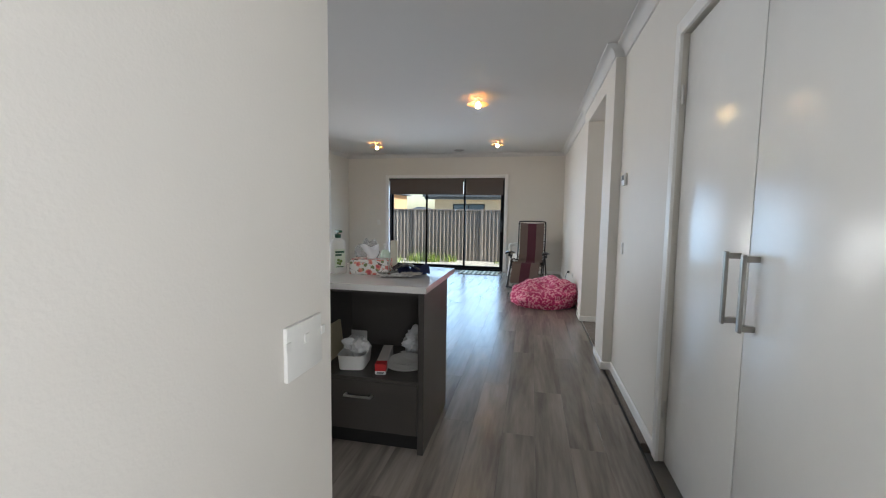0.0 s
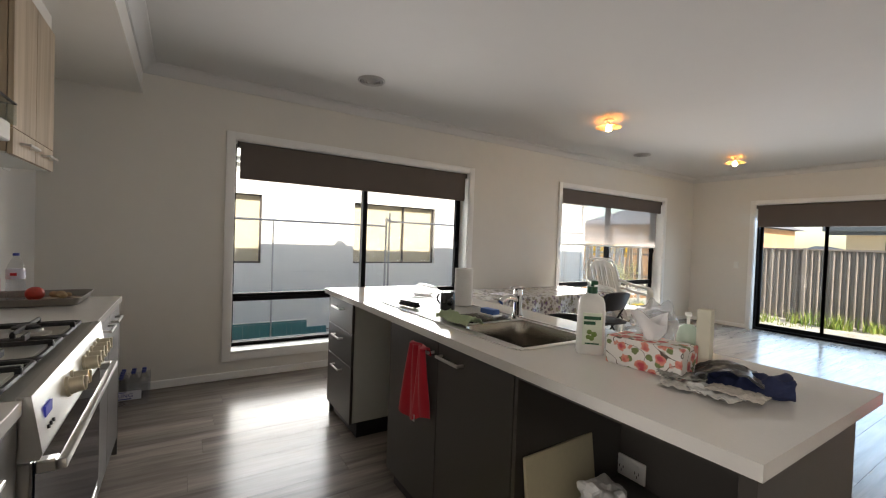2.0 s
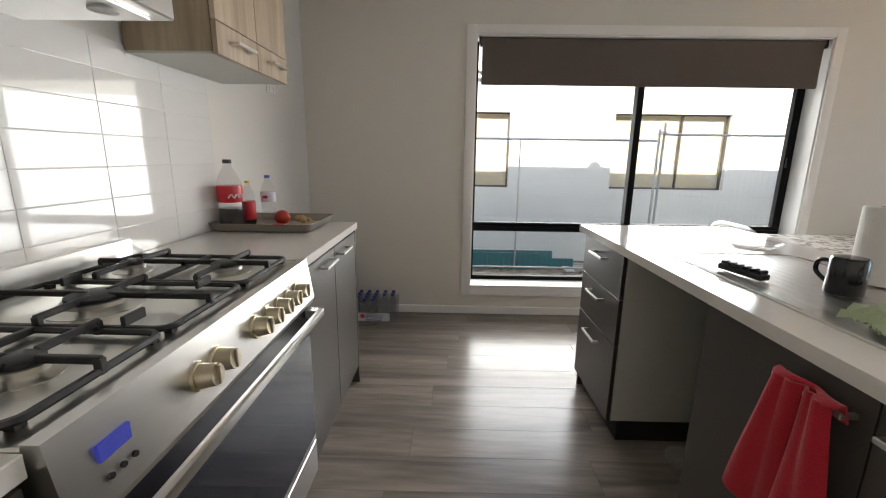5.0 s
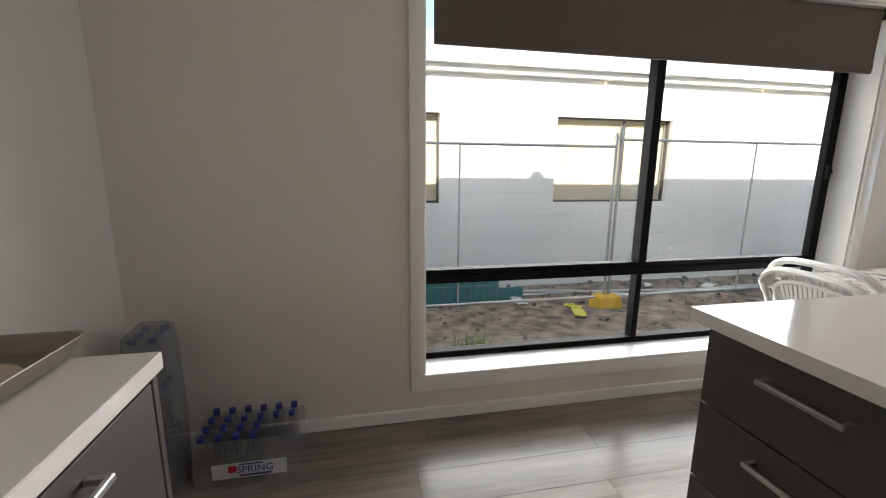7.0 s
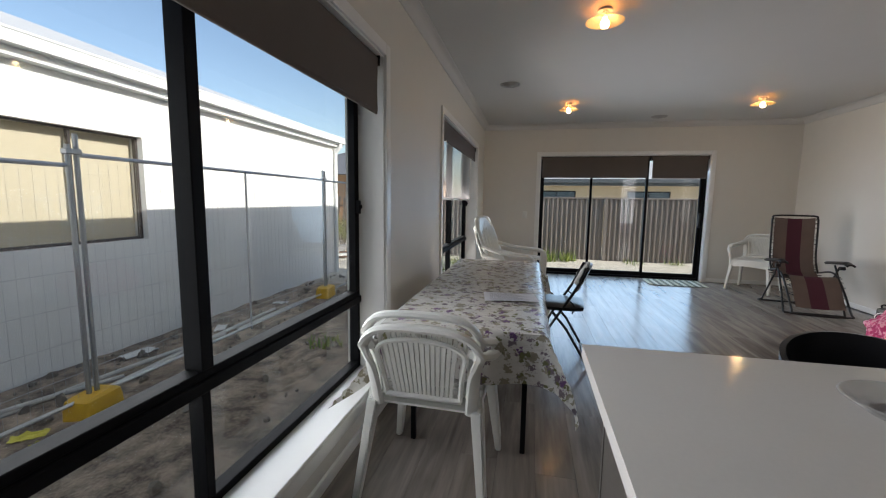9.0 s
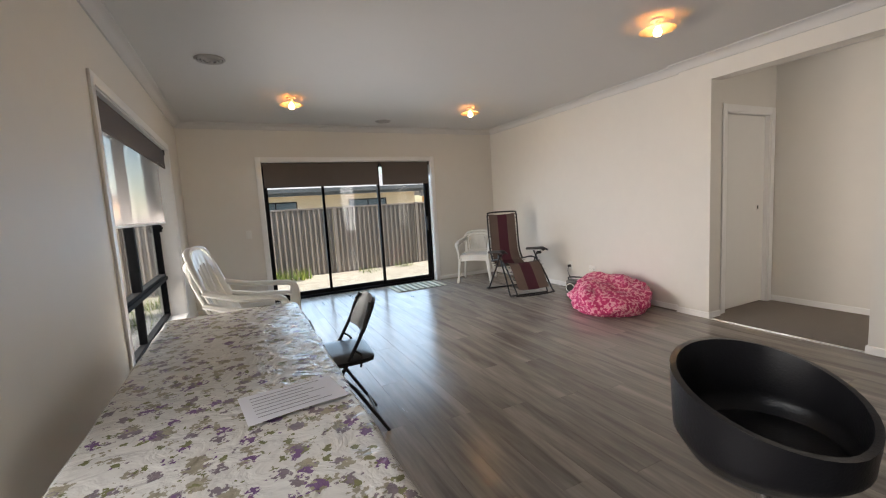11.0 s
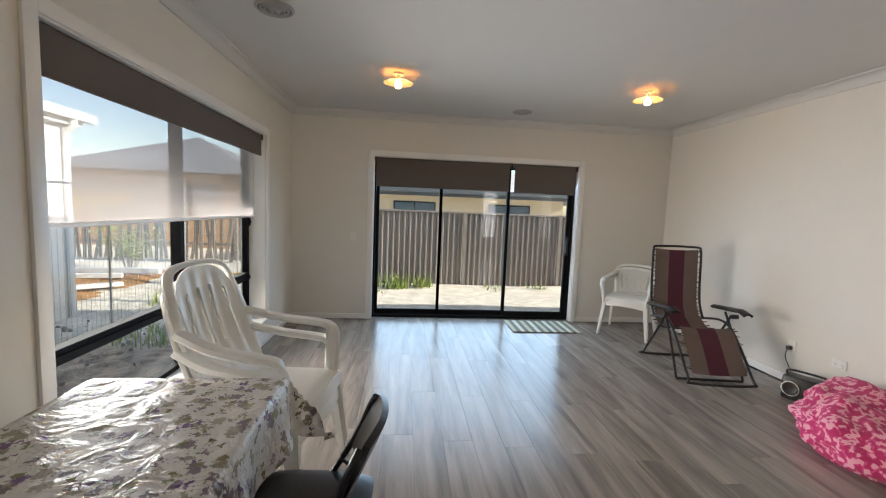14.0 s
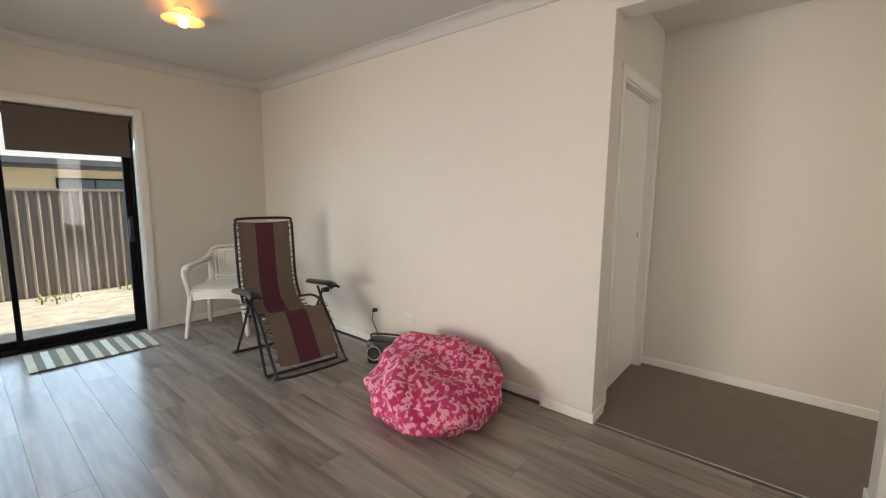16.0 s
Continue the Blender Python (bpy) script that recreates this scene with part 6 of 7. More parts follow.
def prism(rows, sq=0.55, n=24):
    bm = bmesh.new()
    vs = []
    for r, z in rows:
        vs.append([bm.verts.new((r * math.cos(2 * math.pi * j / n), r * sq * math.sin(2 * math.pi * j / n) if sq != 1 else r * math.sin(2 * math.pi * j / n), z)) for j in range(n)])
    for a, b in zip(vs, vs[1:]):
        for j in range(n):
            bm.faces.new((a[j], a[(j + 1) % n], b[(j + 1) % n], b[j]))
    bm.faces.new(vs[0][::-1]), bm.faces.new(vs[-1])
    return bm
rr_ = rounded(-0.049, 0.049, -0.033, 0.033, 0.026, 5)
part("body", loop_skin(bmesh.new(), [[(x * f_, y * f_, z) for x, y in rr_] for f_, z in ((0.93, 0), (1.0, 0.008), (1.0, 0.05), (0.97, 0.10), (0.97, 0.155), (0.93, 0.185), (0.78, 0.203), (0.5, 0.212), (0.36, 0.222))]), WHITEPLASTIC, sb)
part("label", boxes((-0.034, 0.034, 0.031, 0.0338, 0.035, 0.15), bevel=0.0012), mat("pale_label", (0.66, 0.72, 0.58), 0.35, vary=0.05), sb, "pale green label with leaf picture")
for dx, dz, r in ((-0.006, 0.074, 0.010), (0.010, 0.082, 0.009), (0.002, 0.060, 0.009), (0.014, 0.064, 0.008)):
    g_ = part("fruit_shape", lathe(bmesh.new(), [(0.004, -0.002), (r, 0.0), (r * 0.8, 0.0012), (0.003, 0.0015)], (0, 0, 0), 14), GREEN, sb)
    g_.matrix_basis = pose(dx, 0.0341, dz, -90)
part("label_bar", boxes((-0.028, 0.03, 0.0336, 0.0345, 0.126, 0.138)), DKGREEN, sb)
part("label_bar", boxes((-0.010, 0.03, 0.0336, 0.0345, 0.108, 0.120)), DKGREEN, sb)
part("label_bar", boxes((-0.024, 0.024, 0.0336, 0.0345, 0.038, 0.043)), DKGREEN, sb)
part("pump_collar", rod(bmesh.new(), (0, 0, 0.218), (0, 0, 0.242), 0.019, 16), DKGREEN, sb, "dark green pump")
part("pump_head", boxes((-0.012, 0.012, -0.012, 0.045, 0.252, 0.266), (-0.006, 0.006, -0.006, 0.006, 0.24, 0.254), bevel=0.003), DKGREEN, sb)

FLOWERBOX = bpy.data.materials.new("flower_print_card")
FLOWERBOX.use_nodes = True
x_n, x_l = FLOWERBOX.node_tree.nodes, FLOWERBOX.node_tree.links
x_t, x_b = x_n.new("ShaderNodeTexCoord"), x_n["Principled BSDF"]


def print_layer(under, kind, scale, lo, hi, colour, offset):
    """One ink on the card: blooms from broken-up cells, or twigs from the mid line of a noise."""
    mp, nz, m1_, rmp, mx = x_n.new("ShaderNodeMapping"), x_n.new("ShaderNodeTexNoise"), x_n.new("ShaderNodeMath"), x_n.new("ShaderNodeMapRange"), x_n.new("ShaderNodeMix")
    mp.inputs["Location"].default_value = offset
    x_l.new(x_t.outputs["Object"], mp.inputs["Vector"]), x_l.new(mp.outputs[0], nz.inputs["Vector"])
    if kind == "bloom":
        vor = x_n.new("ShaderNodeTexVoronoi")
        vor.inputs["Scale"].default_value, nz.inputs["Scale"].default_value = scale, 60.0
        m1_.operation, m1_.inputs[1].default_value = "MULTIPLY_ADD", 0.5
        x_l.new(mp.outputs[0], vor.inputs["Vector"]), x_l.new(nz.outputs[0], m1_.inputs[0]), x_l.new(vor.outputs["Distance"], m1_.inputs[2])
        value = m1_.outputs[0]
    else:
        nz.inputs["Scale"].default_value, nz.inputs["Detail"].default_value = scale, 1.0
        m1_.operation, m1_.inputs[1].default_value = "SUBTRACT", 0.5
        ab = x_n.new("ShaderNodeMath")
        ab.operation = "ABSOLUTE"
        x_l.new(nz.outputs[0], m1_.inputs[0]), x_l.new(m1_.outputs[0], ab.inputs[0])
        value = ab.outputs[0]
    rmp.inputs["From Min"].default_value, rmp.inputs["From Max"].default_value, rmp.inputs["To Min"].default_value, rmp.inputs["To Max"].default_value = lo, hi, 1, 0
    mx.data_type = "RGBA"
    mx.inputs["B"].default_value = (*colour, 1)
    if under is None:
        mx.inputs["A"].default_value = (0.72, 0.69, 0.64, 1)
    else:
        x_l.new(under, mx.inputs["A"])
    x_l.new(value, rmp.inputs["Value"]), x_l.new(rmp.outputs[0], mx.inputs["Factor"])
    return mx.outputs["Result"]


ink = print_layer(None, "twig", 15.0, 0.006, 0.011, (0.10, 0.07, 0.05), (1, 2, 3))
ink = print_layer(ink, "bloom", 24.0, 0.52, 0.56, (0.16, 0.20, 0.07), (4, 0, 2))
ink = print_layer(ink, "bloom", 25.0, 0.66, 0.71, (0.66, 0.25, 0.18), (0, 3, 1))
ink = print_layer(ink, "bloom", 25.0, 0.48, 0.62, (0.50, 0.06, 0.08), (0, 3, 1))
x_l.new(ink, x_b.inputs["Base Color"])
x_b.inputs["Roughness"].default_value = 0.5
tbx = at("tissue_box", "tissue box with red flower print and a tissue standing out", "tissue box", -0.695, 2.46, 0.92, 6)
part("box", boxes((-0.12, 0.12, -0.06, 0.06, 0, 0.092), bevel=0.003), FLOWERBOX, tbx)
TISS = mat("white_tissue", (0.76, 0.75, 0.74), 0.9, vary=0.03)
def tissue(u, v):
    a = u * 5.6
    r = 0.02 + 0.045 * v + 0.012 * math.sin(3 * a + 4 * v)
    return (r * math.cos(a) * 0.9, r * math.sin(a) * 0.5, 0.091 + 0.075 * v + 0.018 * math.sin(2 * a) * v)
part("tissue", thicken(grid(bmesh.new(), 30, 10, tissue), 0.0012), TISS, tbx, "crumpled white tissue", 80)
hs = at("hand_soap_bottle", "clear green hand soap bottle with a pump", "bottle", -0.665, 2.63, 0.92, 30)
part("body", prism([(0.03, 0), (0.034, 0.005), (0.034, 0.10), (0.026, 0.125), (0.012, 0.135)], 0.8), mat("pale_green_soap", (0.50, 0.62, 0.50), 0.15, vary=0.05), hs)
part("pump", boxes((-0.005, 0.005, -0.005, 0.005, 0.13, 0.165), (-0.009, 0.009, -0.01, 0.035, 0.162, 0.172), bevel=0.002), WHITEPLASTIC, hs)
rl = at("foil_roll", "pale cardboard kitchen roll box standing upright", "roll", -0.59, 2.585, 0.92, 10)
part("box", boxes((-0.02, 0.02, -0.02, 0.02, 0, 0.20), bevel=0.002), mat("pale_card", (0.60, 0.57, 0.45), 0.7, vary=0.05), rl)
bgs = at("plastic_bag_bundle", "crumpled clear plastic bag behind the tissue box", "plastic bag", -0.80, 2.67, 0.92, 0)
bm = bmesh.new()
bmesh.ops.create_icosphere(bm, subdivisions=4, radius=0.075)
for v in bm.verts:
    k_ = 1 + 0.45 * noise.noise(v.co * 22) + 0.25 * noise.noise(v.co * 55)
    v.co = Vector((v.co.x * k_ * 1.1, v.co.y * k_ * 0.8, max(v.co.z * k_ * 1.35 + 0.085, 0)))
PLASTICBAG = clear("thin_plastic", (0.97, 0.97, 0.97), 0.15, 0.93, 0.22)
part("bag", bm, PLASTICBAG, bgs, "", 25)
NAVY = mat("navy_cloth", (0.014, 0.022, 0.07), 0.8, vary=0.2, scale=30, bump=0.001, bump_scale=200)
nv = at("navy_pouch", "folded navy and black cloth pouch on the benchtop", "pouch", -0.44, 2.52, 0.92, 24)
part("cloth", thicken(grid(bmesh.new(), 24, 16, lambda u, v: ((u - 0.5) * 0.19, (v - 0.5) * 0.13, 0.012 + 0.045 * (1 - (2 * v - 1) ** 2) * (0.4 + u * 0.6) + 0.02 * noise.noise((u * 6, v * 6, 8)))), 0.012), NAVY, nv, "", 70)
part("dark_flap", thicken(grid(bmesh.new(), 14, 10, lambda u, v: (-0.13 + 0.16 * u, -0.075 + 0.12 * v, 0.035 + 0.03 * math.sin(math.pi * u) + 0.012 * noise.noise((u * 7, v * 7, 3)))), 0.006), BLACKPLASTIC, nv, "", 70)
for k, (x, y, rz, c_) in enumerate(((-0.53, 2.36, 20, (0.60, 0.58, 0.54)), (-0.46, 2.37, -12, (0.66, 0.65, 0.62)), (-0.57, 2.43, 48, (0.30, 0.30, 0.27)), (-0.42, 2.40, 5, (0.62, 0.57, 0.50)))):
    pk = at("plastic_packet", "crumpled foil and plastic packet on the benchtop", "packet", x, y, 0.921 + 0.004 * k, rz)
    part("packet", thicken(grid(bmesh.new(), 14, 10, lambda u, v: ((u - 0.5) * 0.13, (v - 0.5) * 0.075, 0.006 + 0.014 * abs(noise.noise((u * 5 + k, v * 5, k))) + 0.006 * noise.noise((u * 11, v * 11, k + 3)))), 0.002), mat("packet_film", c_, 0.25, vary=0.25, scale=30), pk, "", 60)

# niche contents
cb = at("chopping_board", "cream plastic chopping board leaning in the niche", "chopping board", -0.885, 2.30, 0.403, 0)
bm = boxes((-0.007, 0.007, -0.18, 0.18, 0.0, 0.21), bevel=0.006, seg=2)
b_ = part("board", bm, mat("cream_board", (0.62, 0.56, 0.38), 0.55, vary=0.05, scale=12), cb)
b_.matrix_basis = pose(0, 0, 0.0, 0, -7, 3)
tu = at("plastic_tub", "white plastic food tub with crumpled bags in it", "container", -0.72, 2.27, 0.403, 8)
bm = bmesh.new()
rr_ = rounded(-0.07, 0.07, -0.10, 0.10, 0.03, 4)
loop_skin(bm, [[(x * 1.14, y * 1.1, 0.085) for x, y in rr_], [(x * 1.10, y * 1.07, 0.085) for x, y in rr_], [(x, y, 0.004) for x, y in rr_]])
part("tub", thicken(bm, 0.002), WHITEPLASTIC, tu)
bm = bmesh.new()
bmesh.ops.create_icosphere(bm, subdivisions=4, radius=0.064)
for v in bm.verts:
    k_ = 1 + 0.5 * noise.noise(v.co * 20 + Vector((3, 1, 2))) + 0.3 * noise.noise(v.co * 48)
    v.co = Vector((v.co.x * k_, v.co.y * k_ * 1.1 + 0.05, max(v.co.z * k_ * 0.9 + 0.10, 0.03)))
part("bag", bm, mat("white_bag_film", (0.66, 0.66, 0.64), 0.3, vary=0.08, scale=20), tu, "crumpled white plastic bag", 25)
fb = at("cling_film_box", "long white and red cling film box in the niche", "box", -0.555, 2.32, 0.403, 12)
part("box", boxes((-0.03, 0.03, -0.17, 0.17, 0, 0.058), bevel=0.002), mat("white_card", (0.68, 0.66, 0.62), 0.5, vary=0.03), fb)
part("red_band", boxes((-0.0305, 0.0305, -0.1705, -0.11, 0.02, 0.0585)), mat("red_print", (0.50, 0.02, 0.02), 0.45), fb, "red printed end")
part("grey_bar", boxes((-0.02, 0.02, -0.1712, -0.1708, 0.006, 0.014)), BLACKPLASTIC, fb)
for k, (dz, r) in enumerate(((0, 0.12), (0.014, 0.115), (0.028, 0.10))):
    pl = at("plate", "white plate in a stack in the niche", "plate", -0.415, 2.30 + 0.006 * k, 0.403 + dz)
    tagged(pl, group="plates")
    part("dish", lathe(bmesh.new(), [(r * 0.55, 0.0), (r * 0.62, 0.006), (r * 0.97, 0.018), (r, 0.021), (r * 0.96, 0.022), (r * 0.6, 0.010), (0.01, 0.008)], (0, 0, 0), 32), WHITEPLASTIC, pl)
for k, (rz, dx) in enumerate(((35, 0.0), (62, 0.02), (10, -0.015))):
    sp = at("plastic_spoon", "white plastic spoon on the plates", "spoon", -0.43 + dx, 2.27 + 0.02 * k, 0.452 + 0.006 * k, rz)
    part("spoon", thicken(grid(bmesh.new(), 4, 16, lambda u, v: ((u - 0.5) * (0.009 + 0.026 * max(0, 1 - ((v - 0.87) / 0.13) ** 2)), (v - 0.5) * 0.17, 0.006 * math.sin(v * 3))), 0.0015), WHITEPLASTIC, sp)
bg2 = at("plastic_bag", "crumpled white and red plastic bag in the niche", "plastic bag", -0.40, 2.53, 0.403)
bm = bmesh.new()
bmesh.ops.create_icosphere(bm, subdivisions=4, radius=0.09)
for v in bm.verts:
    k_ = 1 + 0.45 * noise.noise(v.co * 19 + Vector((9, 4, 2))) + 0.3 * noise.noise(v.co * 50)
    v.co = Vector((v.co.x * k_, v.co.y * k_ * 0.8, max(v.co.z * k_ + 0.08, 0)))
part("bag", bm, bpy.data.materials["white_bag_film"], bg2, "", 25)

# spray bottle in the gap
sy = at("spray_bottle", "yellow cleaning spray bottle with green trigger head", "spray bottle", -2.36, 2.50, 0.0, 60)
part("body", prism([(0.045, 0), (0.048, 0.006), (0.046, 0.12), (0.03, 0.165), (0.016, 0.19)], 0.65), mat("yellow_bottle", (0.65, 0.45, 0.03), 0.35, vary=0.08), sy)
part("trigger_head", boxes((-0.014, 0.014, -0.03, 0.06, 0.205, 0.24), (-0.015, 0.015, -0.02, 0.02, 0.188, 0.207), (-0.008, 0.008, 0.035, 0.045, 0.16, 0.207), bevel=0.005, seg=2), mat("green_head", (0.02, 0.26, 0.06), 0.35), sy, "green trigger head")
bw = at("plastic_bowl", "clear plastic bowl on the floor in the gap", "bowl", -2.28, 2.36, 0.0)
part("bowl", lathe(bmesh.new(), [(0.05, 0), (0.055, 0.004), (0.075, 0.06), (0.072, 0.06), (0.05, 0.008)], (0, 0, 0), 24), PLASTICBAG, bw)
mt = at("floor_mat", "yellow-green floor mat in the kitchen aisle", "mat", -1.40, 1.57, 0.0, 3)
part("mat", thicken(grid(bmesh.new(), 10, 10, lambda u, v: (-0.28 + 0.56 * u, -0.22 + 0.44 * v, 0.008 + 0.002 * noise.noise((u * 5, v * 5, 1)))), -0.007), mat("yellow_green_weave", (0.42, 0.42, 0.07), 0.95, vary=0.2, scale=60, bump=0.002, bump_scale=250), mt)

# tray with bottles
tr = at("baking_tray", "grey metal baking tray with bottles and fruit", "tray", -2.79, 0.506, 0.92, 0)
bm = bmesh.new()
rr_ = rounded(-0.175, 0.175, -0.2205, 0.2205, 0.02, 3)
loop_skin(bm, [[(x * 1.10, y * 1.075, 0.040) for x, y in rr_], [(x * 1.08, y * 1.06, 0.038) for x, y in rr_], [(x, y, 0.006) for x, y in rr_]])
part("pan", thicken(bm, 0.002), mat("grey_nonstick", (0.24, 0.215, 0.185), 0.4, 0.5, vary=0.1, scale=12), tr)
PET = clear("clear_bottle_plastic", (0.97, 0.97, 0.97), 0.03, 0.96, 0.02)
COLA = mat("cola", (0.012, 0.005, 0.003), 0.1)
def bottle(t, r, h, cap, fill=None):
    part("body", lathe(bmesh.new(), [(r * 0.8, 0), (r, 0.012), (r, h * 0.38), (r * 0.96, h * 0.45), (r, h * 0.55), (r * 0.98, h * 0.66), (r * 0.7, h * 0.80), (r * 0.34, h * 0.90), (r * 0.32, h * 0.955)], (0, 0, 0), 24), PET, t)
    part("cap", rod(bmesh.new(), (0, 0, h * 0.945), (0, 0, h), r * 0.36, 16), cap, t)
    if fill:
        part("drink", lathe(bmesh.new(), [(r * 0.78, 0.003), (r * 0.96, 0.014), (r * 0.96, h * fill)], (0, 0, 0), 24), COLA, t, "dark cola")
REDLABEL = mat("red_label", (0.55, 0.012, 0.02), 0.35, vary=0.03)
ck_ = at("cola_bottle", "large clear cola bottle with red label, a third full", "bottle", -2.69, 0.342, 0.927)
bottle(ck_, 0.054, 0.315, BLACKPLASTIC, 0.30)
part("label", lathe(bmesh.new(), [(0.0545, 0.122), (0.0552, 0.124), (0.0552, 0.195), (0.0545, 0.197)], (0, 0, 0), 28), REDLABEL, ck_, "red label with white script shape")
part("white_script", tube(bmesh.new(), [(0.0565 * math.cos(a), 0.0565 * math.sin(a), 0.152 + 0.008 * math.sin(a * 14)) for a in [radians(20 + 5 * k) for k in range(17)]], 0.0035, 4), WHITEPLASTIC, ck_)
s2 = at("small_bottle", "small sauce bottle with yellow cap and red label", "bottle", -2.775, 0.385, 0.927)
bottle(s2, 0.03, 0.215, mat("yellow_cap", (0.75, 0.42, 0.01), 0.4), 0.2)
part("label", lathe(bmesh.new(), [(0.0305, 0.03), (0.031, 0.032), (0.031, 0.115), (0.0305, 0.117)], (0, 0, 0), 20), REDLABEL, s2)
BLUECAP = mat("blue_cap", (0.02, 0.035, 0.22), 0.35)
wbt = at("water_bottle", "small clear water bottle with a blue cap", "bottle", -2.84, 0.455, 0.927)
bottle(wbt, 0.036, 0.24, BLUECAP)
part("label", lathe(bmesh.new(), [(0.0365, 0.11), (0.037, 0.112), (0.037, 0.158), (0.0365, 0.16)], (0, 0, 0), 20), mat("water_label", (0.62, 0.60, 0.68), 0.4, vary=0.3, scale=40), wbt, "pale label")
part("label_bar", boxes((0.025, 0.039, -0.012, 0.012, 0.128, 0.142)), REDLABEL, wbt)
fr_ = at("pomegranate", "red pomegranate on the baking tray", "fruit", -2.80, 0.535, 0.927)
bm = bmesh.new()
bmesh.ops.create_uvsphere(bm, u_segments=20, v_segments=14, radius=0.038)
for v in bm.verts:
    v.co = Vector((v.co.x * (1 + 0.04 * math.sin(6 * math.atan2(v.co.y, v.co.x))), v.co.y, v.co.z * 0.95 + 0.036))
part("fruit", bm, mat("pomegranate_skin", (0.42, 0.035, 0.02), 0.4, vary=0.3, scale=25), fr_)
gg = at("ginger_root", "piece of ginger root on the baking tray", "ginger", -2.81, 0.625, 0.937, 40)
bm = bmesh.new()
for p, r in (((-0.04, 0, 0.016), 0.018), ((0, 0.008, 0.018), 0.02), ((0.04, -0.005, 0.016), 0.016), ((0.02, 0.03, 0.015), 0.013)):
    bmesh.ops.create_icosphere(bm, subdivisions=3, radius=r, matrix=Matrix.Translation(p) @ Matrix.Diagonal((1.5, 1.0, 0.9, 1)))
part("root", bm, mat("ginger_skin", (0.42, 0.29, 0.15), 0.8, vary=0.2, scale=50), gg, "", 60)
tm = at("tomato_slice", "cut red tomato half on the baking tray", "tomato", -2.705, 0.55, 0.927)
part("half", lathe(bmesh.new(), [(0.026, 0.0), (0.03, 0.008), (0.026, 0.018), (0.012, 0.022)], (0, 0, 0), 18), mat("tomato_red", (0.50, 0.03, 0.02), 0.25, vary=0.2, scale=60), tm)
fp = at("flat_bread", "round beige flat bread on the baking tray", "bread", -2.83, 0.625, 0.927)
part("bread", lathe(bmesh.new(), [(0.088, 0.0), (0.092, 0.004), (0.07, 0.009), (0.02, 0.010)], (0, 0, 0), 24), mat("flat_bread_crust", (0.55, 0.46, 0.36), 0.85, vary=0.15, scale=40, bump=0.001), fp)

# toaster
TOAST = mat("glossy_black_toaster", (0.010, 0.010, 0.012), 0.08, vary=0.05, coat=0.6)
to = at("toaster", "glossy black rounded toaster on the bench", "toaster", -0.70, 0.645, 0.92, 4)
bm = bmesh.new()
rings = []
for s, z in ((0.99, 0.012), (1.0, 0.03), (0.99, 0.09), (0.96, 0.14), (0.91, 0.185), (0.83, 0.222), (0.71, 0.252), (0.55, 0.268), (0.3, 0.275)):
    rings.append([(x * s, y * s, z) for x, y in rounded(-0.15, 0.15, -0.115, 0.115, 0.05, 6)])
loop_skin(bm, rings)
part("shell", bm, TOAST, to, "", 40)
part("base", loop_skin(bmesh.new(), [[(x, y, z) for x, y in rounded(-0.155, 0.155, -0.12, 0.12, 0.05, 6)] for z in (0.0, 0.012)]), WHITEPLASTIC, to, "pale grey base ring")
for y in (-0.04, 0.04):
    part("slot", boxes((-0.07, 0.07, y * 0.5 - 0.012, y * 0.5 + 0.012, 0.270, 0.2765)), GAPDARK, to)
part("lever", boxes((0.149, 0.175, -0.02, 0.02, 0.12, 0.135), bevel=0.004), CHROME, to)

# water bottle pack
wp = thing("bottled_water_pack", "shrink-wrapped pack of small water bottles on the floor", "bottle pack", pose(-3.845, 0.765, 0, 0, 0, 0))
WB = lathe(bmesh.new(), [(0.027, 0), (0.031, 0.01), (0.030, 0.07), (0.031, 0.13), (0.022, 0.165), (0.012, 0.185), (0.012, 0.195)], (0, 0, 0), 12)
wb_me = mesh_of("bottle", WB, PET, 40)
cp_me = mesh_of("cap", rod(bmesh.new(), (0, 0, 0.19), (0, 0, 0.21), 0.0145, 12), BLUECAP, 30)
for i in range(4):
    for j in range(6):
        if j > 3 and i > 1:
            continue
        b_ = new("bottle", wb_me)
        b_.parent, b_.location = wp, (-0.097 + 0.065 * i, -0.163 + 0.065 * j, 0.002)
        c_ = new("cap", cp_me)
        c_.parent = b_
bm = bmesh.new()
rr_ = rounded(-0.135, 0.135, -0.20, 0.20, 0.03, 4)
loop_skin(bm, [[(x, y, 0.001) for x, y in rr_], [(x * 1.01, y * 1.01, 0.05) for x, y in rr_], [(x * (1 + 0.02 * math.sin(y * 40)), y * (1 + 0.02 * math.sin(x * 40)), 0.14) for x, y in rr_], [(x * 0.98, y * 1.02, 0.19 + 0.02 * math.sin(x * 30 + y * 17)) for x, y in rr_]], False)
part("wrap", bm, clear("milky_shrink_wrap", (0.98, 0.98, 1.0), 0.12, 0.97, 0.14), wp, "clear torn shrink wrap", 40)
part("printed_band", boxes((0.138, 0.1395, -0.12, 0.16, 0.045, 0.11)), mat("white_print_film", (0.66, 0.66, 0.68), 0.3, vary=0.1, scale=40), wp, "white printed band")
for a_, b_, z0, z1 in ((-0.02, 0.10, 0.050, 0.058), (-0.02, 0.07, 0.100, 0.106)):
    part("print_bar", boxes((0.1396, 0.1402, a_, b_, z0, z1)), BLUECAP, wp)
part("print_bar", boxes((0.1396, 0.1402, -0.06, -0.03, 0.07, 0.10)), REDLABEL, wp)


